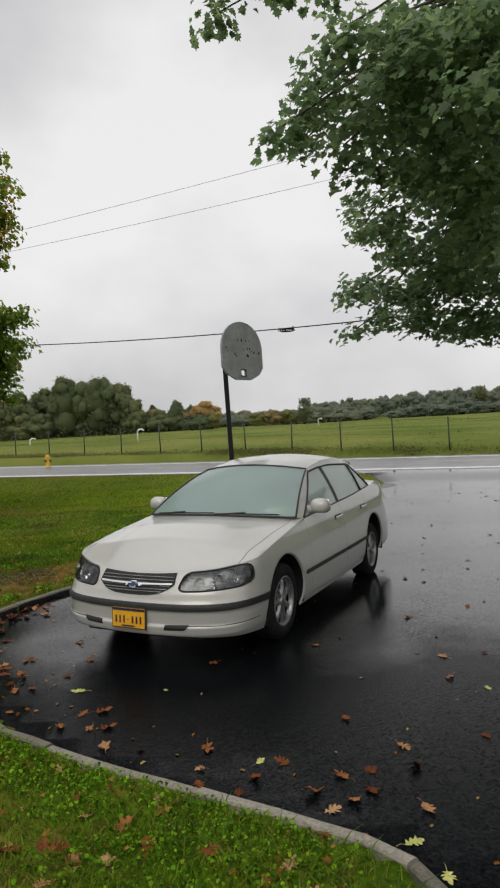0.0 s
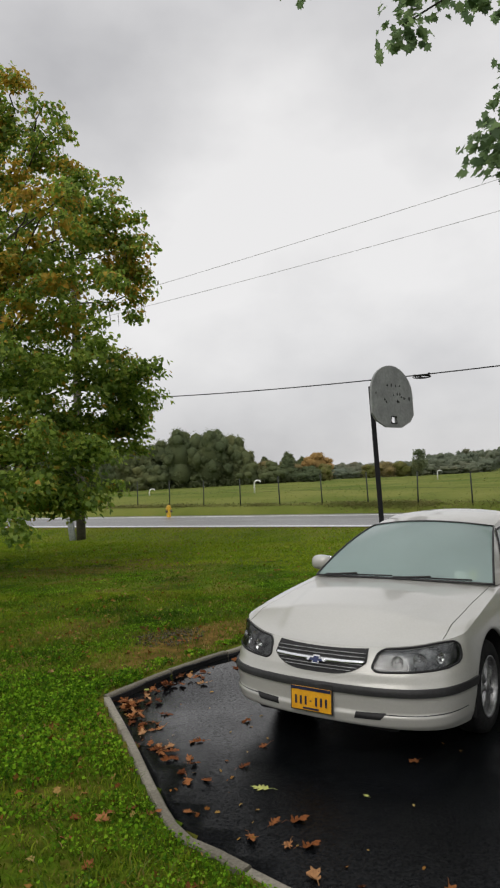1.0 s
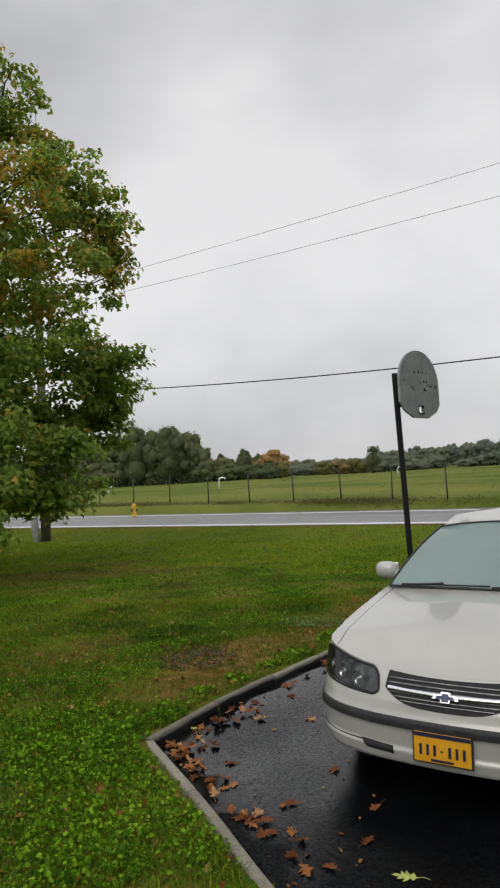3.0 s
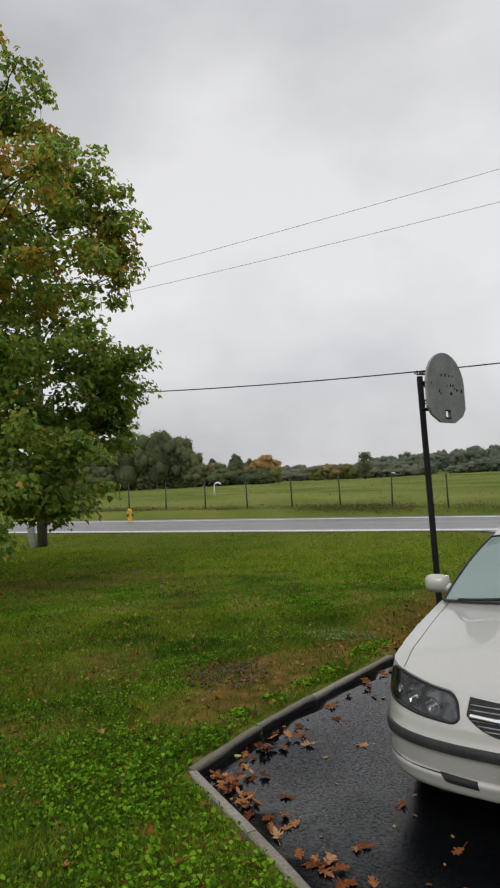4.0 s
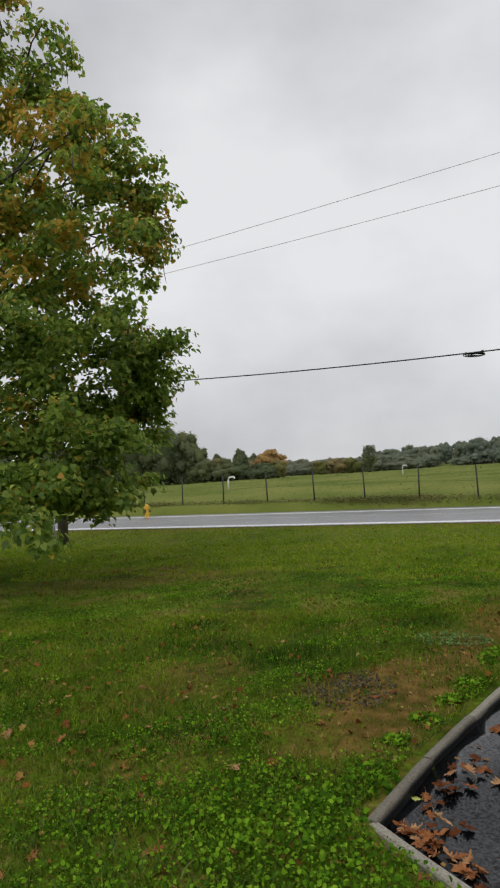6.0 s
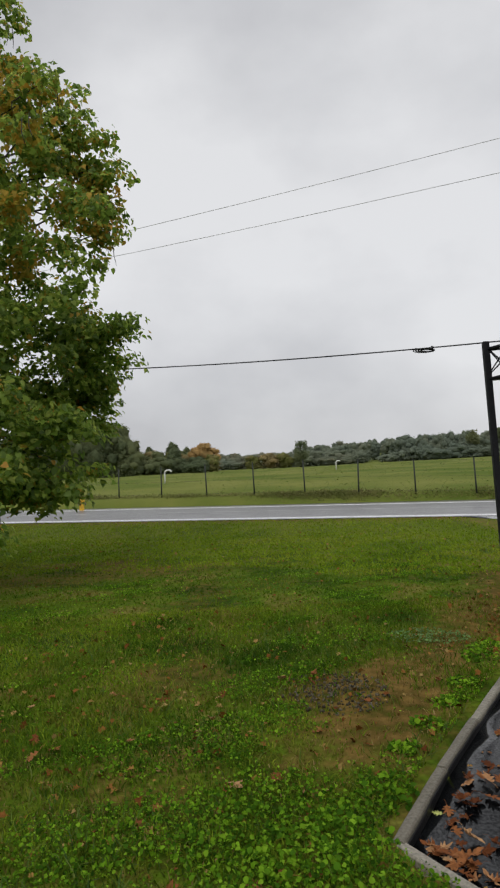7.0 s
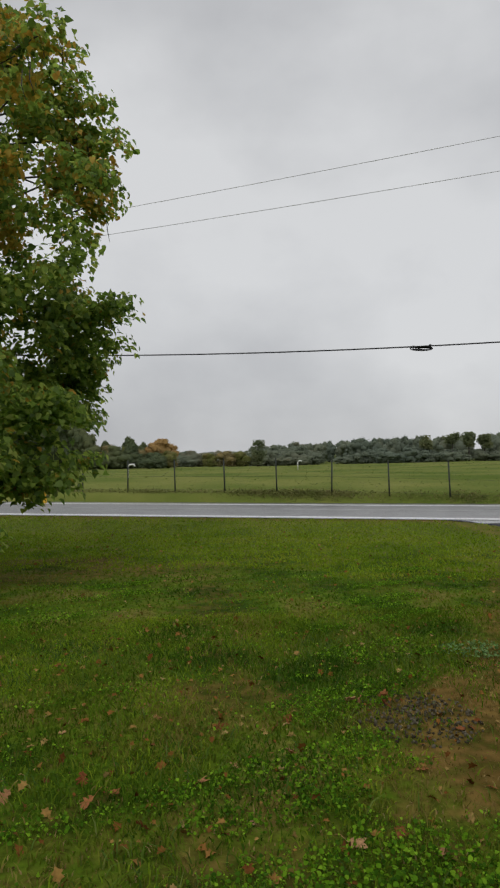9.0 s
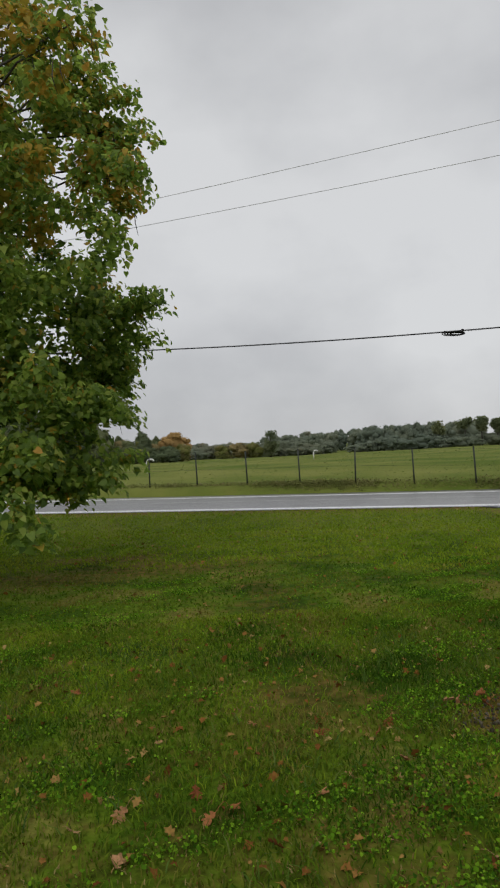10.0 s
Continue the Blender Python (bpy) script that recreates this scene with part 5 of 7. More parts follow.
M_RED = surf("red_lens", [(0.25, 0.01, 0.01), (0.35, 0.015, 0.015)], rough=0.15, coat=0.6)


def glass_material(name, tint, haze, haze_tone, ior=1.62):
    """Clear glass whose gloss follows Fresnel, with a film of mist on it."""
    m = bpy.data.materials.new(name)
    m.use_nodes = True
    n, l = m.node_tree.nodes, m.node_tree.links
    n.clear()
    out = n.new("ShaderNodeOutputMaterial")
    clear, gloss, film = n.new("ShaderNodeBsdfTransparent"), n.new("ShaderNodeBsdfGlossy"), n.new("ShaderNodeBsdfDiffuse")
    clear.inputs["Color"].default_value = (*tint, 1)
    gloss.inputs["Roughness"].default_value = 0.03
    film.inputs["Color"].default_value = (*haze_tone, 1)
    fres = n.new("ShaderNodeFresnel")
    fres.inputs["IOR"].default_value = ior
    geo, nz, mr = n.new("ShaderNodeNewGeometry"), n.new("ShaderNodeTexNoise"), n.new("ShaderNodeMapRange")
    nz.inputs["Scale"].default_value, nz.inputs["Detail"].default_value = 1.1, 3.0
    l.new(geo.outputs["Position"], nz.inputs["Vector"])
    mr.inputs["From Min"].default_value, mr.inputs["From Max"].default_value = 0.3, 0.7
    mr.inputs["To Min"].default_value, mr.inputs["To Max"].default_value = haze * 0.92, haze * 1.06
    l.new(nz.outputs["Fac"], mr.inputs["Value"])
    a, b = n.new("ShaderNodeMixShader"), n.new("ShaderNodeMixShader")
    l.new(mr.outputs[0], a.inputs[0])
    l.new(clear.outputs[0], a.inputs[1])
    l.new(film.outputs[0], a.inputs[2])
    l.new(fres.outputs[0], b.inputs[0])
    l.new(a.outputs[0], b.inputs[1])
    l.new(gloss.outputs[0], b.inputs[2])
    l.new(b.outputs[0], out.inputs["Surface"])
    return m


M_GLASS = glass_material("misted_glass", (0.6, 0.7, 0.67), 0.6, (0.35, 0.48, 0.455))
M_SIDE_GLASS = glass_material("misted_side_glass", (0.6, 0.7, 0.67), 0.85, (0.5, 0.6, 0.575))
M_LENS = glass_material("lamp_lens", (0.88, 0.9, 0.9), 0.015, (0.4, 0.4, 0.4), 1.55)

HALF = spline([(1.02, 0.0), (1.008, 0.25), (0.972, 0.48), (0.90, 0.67), (0.76, 0.82), (0.55, 0.893), (0.25, 0.917), (-0.4, 0.925), (-1.4, 0.927), (-2.4, 0.925), (-3.1, 0.918), (-3.55, 0.893), (-3.87, 0.81), (-4.03, 0.63), (-4.1, 0.32), (-4.11, 0.0)], 24)
HALF_S = np.concatenate([[0], np.cumsum(np.hypot(*np.diff(HALF, axis=0).T))])


def u_at_x(x):
    return float(np.interp(-x, -HALF[:, 0], HALF_S))


def u_at_y(y):
    k = int(np.argmax(HALF[:, 0] < 0.5))
    return float(np.interp(y, HALF[:k, 1], HALF_S[:k]))


def wall(u, z, out=0.0):
    """A point of the body's outer wall (left half) at the way u along its plan and the height z."""
    p = np.array([np.interp(u, HALF_S, HALF[:, 0]), np.interp(u, HALF_S, HALF[:, 1])])
    q = np.array([np.interp(u + 0.02, HALF_S, HALF[:, 0]) - np.interp(u - 0.02, HALF_S, HALF[:, 0]), np.interp(u + 0.02, HALF_S, HALF[:, 1]) - np.interp(u - 0.02, HALF_S, HALF[:, 1])])
    q /= max(1e-9, np.hypot(*q))
    nrm = np.array([q[1], -q[0]])
    if u < 0.02:
        nrm = np.array([1.0, 0.0])
    if u > HALF_S[-1] - 0.02:
        nrm = np.array([-1.0, 0.0])
    x = p[0]
    f, r = float(smooth01(x, 0.48, 0.94)), float(smooth01(-x, 3.3, 3.9))
    side = np.interp(z, [0.15, 0.2, 0.28, 0.40, 0.52, 0.60, 0.76, 0.89, 0.98, 1.06], [0.09, 0.055, 0.022, 0.004, 0.0, 0.004, 0.02, 0.05, 0.085, 0.125])
    front = np.interp(z, [0.16, 0.22, 0.27, 0.325, 0.335, 0.347, 0.44, 0.49, 0.53, 0.58, 0.64, 0.70, 0.76, 0.9], [0.13, 0.045, 0.006, -0.006, -0.004, 0.008, 0.001, 0.0, 0.02, 0.035, 0.07, 0.115, 0.18, 0.36])
    rear = np.interp(z, [0.2, 0.3, 0.45, 0.6, 0.75, 0.9, 1.03], [0.06, 0.0, 0.0, 0.01, 0.05, 0.06, 0.1])
    off = side * (1 - f) * (1 - r) + front * f + rear * r - out
    return np.array([p[0] - nrm[0] * off, max(0.0, p[1] - nrm[1] * off), z])


def z_top(x):
    return float(np.interp(x, [-4.11, -4.0, -3.8, -3.4, -2.9, -2.2, -1.2, -0.55, 0.0, 0.45, 0.7, 0.85, 0.95, 1.05], [0.92, 0.985, 1.055, 1.085, 1.05, 1.015, 0.985, 0.965, 0.89, 0.812, 0.772, 0.75, 0.738, 0.718]))


def z_low(x):
    return float(np.interp(x, [-4.06, -3.5, -2.8, 0.3, 0.8, 1.02], [0.30, 0.26, 0.2, 0.2, 0.24, 0.262]))


ARCH_R, AXLES, WHEEL_R = 0.41, (0.0, -2.807), 0.33


def cut_arches(bm, radius=ARCH_R):
    for ax in AXLES:
        kill = [f for f in bm.faces if math.hypot(f.calc_center_median().x - ax, f.calc_center_median().z - WHEEL_R) < radius]
        bmesh.ops.delete(bm, geom=kill, context="FACES")
        for v in bm.verts:
            if any(e.is_boundary for e in v.link_edges):
                d = math.hypot(v.co.x - ax, v.co.z - WHEEL_R)
                if abs(d - radius) < 0.035 and v.co.z > 0.2:
                    v.co.x, v.co.z = ax + (v.co.x - ax) * radius / d, WHEEL_R + (v.co.z - WHEEL_R) * radius / d


def thicken(bm, depth, centre=(-1.4, 0, 0.55), seam=None):
    """Give a sheet a turned-in edge."""
    bmesh.ops.recalc_face_normals(bm, faces=bm.faces[:])
    rim = [e for e in bm.edges if e.is_boundary]
    if seam is not None:
        rim = [e for e in rim if not all(abs(v.co.x - seam) < 0.004 for v in e.verts)]
    if not rim:
        return
    for e in rim:
        e.smooth = False
    got = bmesh.ops.extrude_edge_only(bm, edges=rim)
    c = Vector(centre)
    for v in [g for g in got["geom"] if isinstance(g, bmesh.types.BMVert)]:
        d = Vector((0.25 * (c.x - v.co.x) if abs(v.co.x - c.x) > 1.9 else 0, c.y - v.co.y, 0.3 * (c.z - v.co.z)))
        v.co += d.normalized() * depth


def wall_panel(name, u0, u1, lo, hi, mat, holder, side, nu=None, nz=12, out=0.0, arches=True, label="", depth=0.02, seam=None):
    nu = nu or max(2, int((u1 - u0) / 0.045))
    rows = []
    for u in np.linspace(u0, u1, nu + 1):
        x = np.interp(u, HALF_S, HALF[:, 0])
        a, b = lo(x) if callable(lo) else lo, hi(x) if callable(hi) else hi
        rows.append([wall(u, z, out) * (1, side, 1) for z in np.linspace(a, b, nz + 1)])
    bm = grid_bm(rows)
    if arches:
        cut_arches(bm)
    thicken(bm, depth, seam=seam)
    bmesh.ops.recalc_face_normals(bm, faces=bm.faces[:])
    return part(name, bm, mat, holder, label)


def full_strip(name, u1, lo, hi, mat, holder, out=0.0, nz=6, label="", depth=0.02):
    """A wall panel that runs from one side round the nose to the other."""
    rows = []
    us = np.linspace(-u1, u1, 2 * int(u1 / 0.045) + 1)
    for u in us:
        x = np.interp(abs(u), HALF_S, HALF[:, 0])
        a, b = lo(x) if callable(lo) else lo, hi(x) if callable(hi) else hi
        rows.append([wall(abs(u), z, out) * (1, 1 if u >= 0 else -1, 1) for z in np.linspace(a, b, nz + 1)])
    bm = grid_bm(rows)
    cut_arches(bm)
    thicken(bm, depth)
    bmesh.ops.recalc_face_normals(bm, faces=bm.faces[:])
    return part(name, bm, mat, holder, label)


TOP = np.array([wall(u, z_top(float(np.interp(u, HALF_S, HALF[:, 0])))) for u in np.linspace(0, HALF_S[-1], 500)])
NOSE = int(np.argmax(TOP[:, 0] < 0.3))


def top_half(x):
    """Half width of the body at its upper edge."""
    return float(np.interp(-x, -TOP[:, 0], TOP[:, 1]))


def z_edge(x):
    return float(np.interp(-x, -TOP[:, 0], TOP[:, 2]))


def z_skin(x, y):
    crown = np.interp(x, [-4.06, -3.4, -0.6, 0.0, 0.5, 0.8, 0.95], [0.02, 0.035, 0.035, 0.088, 0.096, 0.08, 0.06])
    a = max(0.0, 1 - (y / max(0.05, top_half(x))) ** 2)
    if x > 0.05:
        w = float(smooth01(x, 0.05, 0.6))
        a = a * (1 - w) + w * min(max(0.0, 1 - (y / 0.95) ** 2), float(smooth01(nose_x(y) - x, 0.0, 0.5)))
    # low crease running back from each end of the grille
    fold = 0.40 + 0.24 * (0.9 - x)
    ridge = 0.007 * (1 - float(smooth01(abs(y), fold - 0.05, fold + 0.035))) * float(smooth01(x, -0.3, 0.35)) * float(smooth01(nose_x(y) - x, 0.0, 0.15))
    return z_edge(x) + crown * a + ridge


def nose_x(y):
    return float(np.interp(abs(y), TOP[:NOSE, 1], TOP[:NOSE, 0]))


def top_panel(name, back, front, edge0, edge1, mat, holder, ny=16, nx=26, label="", lift=0.0):
    """A part of the hood or deck: y runs between edge0(x) and edge1(x), x from back(y) to front(y)."""
    rows = []
    for s in np.linspace(0, 1, ny + 1):
        row = []
        for t in np.linspace(0, 1, nx + 1):
            y = edge0(-0.2) + (edge1(-0.2) - edge0(-0.2)) * s
            x = back(y) + (front(y) - back(y)) * t
            y = edge0(x) + (edge1(x) - edge0(x)) * s
            row.append((x, y, z_skin(x, y) + lift))
        rows.append(row)
    bm = grid_bm(rows)
    bmesh.ops.recalc_face_normals(bm, faces=bm.faces[:])
    if bm.faces[0].normal.z < 0:
        bmesh.ops.reverse_faces(bm, faces=bm.faces[:])
    rim = [e for e in bm.edges if e.is_boundary]
    for e in rim:
        e.smooth = False
    got = bmesh.ops.extrude_edge_only(bm, edges=rim)
    for v in [g for g in got["geom"] if isinstance(g, bmesh.types.BMVert)]:
        v.co.z -= 0.025
    return part(name, bm, mat, holder, label)


def shade_point(x, h, side=1, out=0.0):
    """The side of the cabin: h 0 at the belt, 1 at the roof rail."""
    belt = wall(u_at_x(x), z_top(x))
    rail_z = float(np.interp(x, [-3.4, -2.75, -2.0, -1.6, -1.3, -0.6], [1.33, 1.385, 1.43, 1.422, 1.39, 1.33]))
    rail_y = float(np.interp(x, [-3.4, -2.75, -1.3, -0.6], [0.61, 0.595, 0.595, 0.63]))
    y = belt[1] - 0.012 + (rail_y - belt[1] + 0.012) * h + 0.03 * 4 * h * (1 - h) * 0.5 + out
    z = belt[2] + (rail_z - belt[2]) * h
    return (x, y * side, z)


def wind_point(s, t, out=0.0):
    """The windscreen: s across from -1 to 1, t from the cowl up to the roof."""
    x0, y0, z0 = -0.40 - 0.11 * s * s, 0.81 * s, 0.982 + 0.02 * (1 - s * s)
    x1, y1, z1 = -1.22 - 0.14 * s * s, 0.60 * s, 1.44 - 0.055 * s * s
    b = 0.035 * 4 * t * (1 - t)
    return (x0 + (x1 - x0) * t + b * 0.5 + out * 0.5, y0 + (y1 - y0) * t, z0 + (z1 - z0) * t + b + out)


def rear_point(s, t):
    x0, y0, z0 = -3.36 + 0.10 * s * s, 0.70 * s, 1.065 + 0.02 * (1 - s * s)
    x1, y1, z1 = -2.70 - 0.02 * s * s, 0.585 * s, 1.44 - 0.05 * s * s
    b = 0.03 * 4 * t * (1 - t)
    return (x0 + (x1 - x0) * t - b * 0.5, y0 + (y1 - y0) * t, z0 + (z1 - z0) * t + b)


def roof_point(s, t):
    x = -1.22 - 0.13 * s * s + (-2.70 - 0.02 * s * s + 1.22 + 0.13 * s * s) * t
    z = float(np.interp(t, [0, 0.15, 0.35, 0.6, 0.85, 1], [1.44, 1.482, 1.517, 1.522, 1.496, 1.45]))
    y = (0.585 + 0.012 * math.sin(math.pi * t)) * s
    return (x, y, z - 0.05 * s * s - 0.012 * s ** 8)


def sheet(fn, ss, ts, name, mat, holder, label="", up=True, depth=0.0):
    bm = grid_bm([[fn(s, t) for t in ts] for s in ss])
    bmesh.ops.recalc_face_normals(bm, faces=bm.faces[:])
    if depth:
        bmesh.ops.solidify(bm, geom=bm.faces[:], thickness=depth)
    return part(name, bm, mat, holder, label)


def strip_between(a, b, name, mat, holder, n=14, w=4, label=""):
    rows = []
    for t in np.linspace(0, 1, n + 1):
        p, q = np.array(a(t)), np.array(b(t))
        rows.append([p + (q - p) * k / w for k in range(w + 1)])
    bm = grid_bm(rows)
    bmesh.ops.recalc_face_normals(bm, faces=bm.faces[:])
    return part(name, bm, mat, holder, label)


def build_wheel(holder, x, side, steer=0.0, drop=0.0):
    w = part("wheel", lathe([(0.335 * 0.60, -0.09), (0.205, -0.075), (0.2, 0.04), (0.19, 0.05), (0.1, 0.05), (0.03, 0.055), (0.0, 0.055)], 28), M_DARK, holder)
    tyre = [(0.20, -0.105), (0.24, -0.112), (0.29, -0.108), (0.318, -0.09), (0.328, -0.06), (0.33, 0.0), (0.328, 0.06), (0.318, 0.09), (0.29, 0.108), (0.24, 0.112), (0.215, 0.106), (0.20, 0.09)]
    part("tyre", lathe(tyre, 36), M_TYRE, w)
    part("rim", lathe([(0.212, 0.095), (0.216, 0.106), (0.205, 0.108), (0.196, 0.085), (0.19, 0.06)], 36), M_RIM, w)
    bm = bmesh.new()
    for k in range(7):
        a = 2 * math.pi * k / 7
        m = Matrix.Rotation(a, 4, "Z")
        prof = [(0.045, 0.028, 0.088), (0.11, 0.018, 0.092), (0.17, 0.021, 0.085), (0.2, 0.03, 0.072)]
        rings = []
        for r, hw, z in prof:
            rings.append([bm.verts.new(m @ Vector(p)) for p in ((r, -hw, z - 0.03), (r, -hw * 0.7, z), (r, hw * 0.7, z), (r, hw, z - 0.03))])
        for r0, r1 in zip(rings, rings[1:]):
            for i in range(3):
                bm.faces.new((r0[i], r0[i + 1], r1[i + 1], r1[i]))
    bmesh.ops.recalc_face_normals(bm, faces=bm.faces[:])
    part("spokes", bm, M_RIM, w)
    part("hub_cap", lathe([(0.055, 0.07), (0.052, 0.094), (0.03, 0.1), (0.0, 0.101)], 20), M_RIM, w)
    w.matrix_basis = pose(x, side * 0.775, WHEEL_R - drop, -90 * side, 0, steer)
    return w


def lathe(prof, sides):
    bm = bmesh.new()
    rings = []
    for r, z in prof:
        if r < 1e-6:
            rings.append([bm.verts.new((0, 0, z))])
        else:
            rings.append([bm.verts.new((r * math.cos(2 * math.pi * i / sides), r * math.sin(2 * math.pi * i / sides), z)) for i in range(sides)])
    for r0, r1 in zip(rings, rings[1:]):
        for i in range(sides):
            if len(r1) == 1:
                bm.faces.new((r0[i], r0[(i + 1) % sides], r1[0]))
            elif len(r0) == 1:
                bm.faces.new((r0[0], r1[(i + 1) % sides], r1[i]))
            else:
                bm.faces.new((r0[i], r0[(i + 1) % sides], r1[(i + 1) % sides], r1[i]))
    bmesh.ops.recalc_face_normals(bm, faces=bm.faces[:])
    return bm


def wall_patch(corners, name, mat, holder, side, out=0.004, n=8, k=5, label="", depth=0.012):
    """A lens or opening on the wall: corners (u, z) as lower-in, lower-out, upper-out, upper-in."""
    (u0, z0), (u1, z1), (u2, z2), (u3, z3) = corners
    rows = []
    for s in np.linspace(0, 1, n + 1):
        lo, hi = np.array([u0 + (u1 - u0) * s, z0 + (z1 - z0) * s]), np.array([u3 + (u2 - u3) * s, z3 + (z2 - z3) * s])
        rows.append([wall(*(lo + (hi - lo) * t), out) * (1, side, 1) for t in np.linspace(0, 1, k + 1)])
    bm = grid_bm(rows)
    thicken(bm, depth)
    bmesh.ops.recalc_face_normals(bm, faces=bm.faces[:])
    return part(name, bm, mat, holder, label)


def lamp_in(h):
    """The headlight's inner end: leaning outwards to the top, with rounded corners."""
    return u_at_y(0.392 + 0.05 * h + 0.05 * abs(2 * h - 1) ** 5)


def lamp_sheet(name, lo, hi, mat, holder, side, out, outer=None, label=""):
    """The headlight with its rounded outer end, or the fender's tip behind it (when outer is given)."""
    ua, ub = u_at_x(0.70), u_at_x(0.565)
    rows = []
    for h in np.linspace(0, 1, 13):
        end = ua + (ub - ua) * (1 - abs(2 * h - 1) ** 3) ** (1 / 3)
        a, b = (lamp_in(h), end) if outer is None else (end + 0.005, outer)
        row = []
        for u in np.linspace(a, b, 17):
            x = float(np.interp(u, HALF_S, HALF[:, 0]))
            row.append(wall(u, lo(x) + (hi(x) - lo(x)) * h, out) * (1, side, 1))
        rows.append(row)
    bm = grid_bm(rows)
    thicken(bm, 0.02, seam=0.40)
    bmesh.ops.recalc_face_normals(bm, faces=bm.faces[:])
    return part(name, bm, mat, holder, label)


def build_car():
    car = tagged(empty("car"), "pearl white four-door sedan, wet, parked on the driveway with misted windows", "car")
    g = 0.005
    lamp_low = lambda x: float(np.interp(x, [0.45, 0.7, 1.02], [0.640, 0.612, 0.588]))  # noqa: E731
    # lower nose: bumper cover up to the lamps and the grille
    full_strip("bumper", u_at_x(0.40), z_low, lamp_low, M_PAINT, car, nz=34)
    full_strip("bumper_strip", u_at_x(0.372), 0.458, 0.508, M_TRIM, car, out=0.014, nz=4, label="black rubber bumper strip", depth=0.016)
    for side in (1, -1):
        wall_patch([(u_at_y(0.29), 0.306), (u_at_y(0.46), 0.31), (u_at_y(0.5), 0.352), (u_at_y(0.3), 0.345)], "air_slot", M_DARK, car, side, 0.003, label="dark air slot")
        # dark strip in place of the shade along the bumper's crease
        wall_patch([(u_at_y(0.47), 0.340), (u_at_x(0.52), 0.340), (u_at_x(0.52), 0.346), (u_at_y(0.47), 0.346)], "bumper_crease_shade", M_TRIM, car, side, 0.001, 24, 1, depth=0.006)
        # lamps
        u_in, u_out = u_at_y(0.44), u_at_x(0.60)
        lamp_hi = lambda x: z_top(x) - 0.008  # noqa: E731
        lamp_lo = lambda x: lamp_low(x) + 0.008  # noqa: E731
        bowl = lamp_sheet("headlight", lamp_lo, lamp_hi, M_HOUSING, car, side, -0.03, label="clear headlight with dark housing")
        lamp_sheet("lens", lamp_lo, lamp_hi, M_LENS, bowl, side, 0.004)
        ring = []
        for u, h in [(u, 0.0) for u in np.linspace(lamp_in(0.0), u_at_x(0.70), 12)] + [(None, h) for h in np.linspace(0.06, 0.94, 9)] + [(u, 1.0) for u in np.linspace(u_at_x(0.70), lamp_in(1.0), 12)] + [(lamp_in(h), h) for h in np.linspace(0.92, 0.08, 9)]:
            if u is None:
                u = u_at_x(0.70) + (u_at_x(0.565) - u_at_x(0.70)) * (1 - abs(2 * h - 1) ** 3) ** (1 / 3)
            x = float(np.interp(u, HALF_S, HALF[:, 0]))
            ring.append(wall(u, lamp_lo(x) + (lamp_hi(x) - lamp_lo(x)) * h, 0.003) * (1, side, 1))
        part("bezel", tube(ring + [ring[0]], 0.007, 6, caps=False), M_DARK, bowl)
        for frac, r in ((0.22, 0.044), (0.5, 0.048), (0.78, 0.036)):
            u = u_in + (u_out - u_in) * frac
            c = wall(u, 0.645 + 0.04 * frac, -0.006) * (1, side, 1)
            q = wall(u, 0.645 + 0.04 * frac, 0.1) * (1, side, 1) - c
            bm = lathe([(r, 0.004), (r * 0.9, -0.004), (r * 0.7, -0.013), (r * 0.4, -0.019), (r * 0.22, -0.02), (r * 0.2, 0.0), (r * 0.1, 0.006), (0.0, 0.007)], 20)
            bm.transform(Matrix.Translation(c) @ Vector(q).to_track_quat("Z", "Y").to_matrix().to_4x4())
            part("reflector", bm, M_BULB, bowl)
        # pillar of paint between lamp and grille
        rows = []
        for h in np.linspace(0, 1, 13):
            row = []
            for u in np.linspace(0.0, lamp_in(h) + 0.004, 17):
                x = float(np.interp(u, HALF_S, HALF[:, 0]))
                low = lamp_low(x) - 0.03 * (1 - float(smooth01(u, 0.3, 0.42)))
                row.append(wall(u, low + (z_top(x) - low) * h, -0.001) * (1, side, 1))
            rows.append(row)
        bm = grid_bm(rows)
        thicken(bm, 0.012)
        bmesh.ops.recalc_face_normals(bm, faces=bm.faces[:])
        part("nose_panel", bm, M_PAINT, car)
        # fender with wheel arch, doors, quarter
        wall_panel("fender", u_at_x(0.40), u_at_x(-0.60), z_low, z_top, M_PAINT, car, side, nz=22, seam=0.40)
        lamp_sheet("fender_tip", lamp_low, z_top, M_PAINT, car, side, 0.0, outer=u_at_x(0.40))
        front_door = wall_panel("front_door", u_at_x(-0.60 - g), u_at_x(-1.68), lambda x: z_low(x) + 0.055, z_top, M_PAINT, car, side, nz=22)
        rear_door = wall_panel("rear_door", u_at_x(-1.68 - g), u_at_x(-2.62), lambda x: z_low(x) + 0.055, z_top, M_PAINT, car, side, nz=22)
        wall_panel("sill", u_at_x(-0.40), u_at_x(-2.5), z_low, lambda x: z_low(x) + 0.05, M_PAINT, car, side, nz=3)
        wall_panel("quarter_panel", u_at_x(-2.62 - g), u_at_x(-3.62), z_low, z_top, M_PAINT, car, side, nz=22)
        for xa, xb, own in ((-0.44, -1.66, front_door), (-1.70, -2.46, rear_door)):
            wall_patch([(u_at_x(xa), 0.475), (u_at_x(xb), 0.475), (u_at_x(xb), 0.51), (u_at_x(xa), 0.51)], "side_moulding", M_TRIM, own, side, 0.012, 20, 2, "black rubber side moulding")
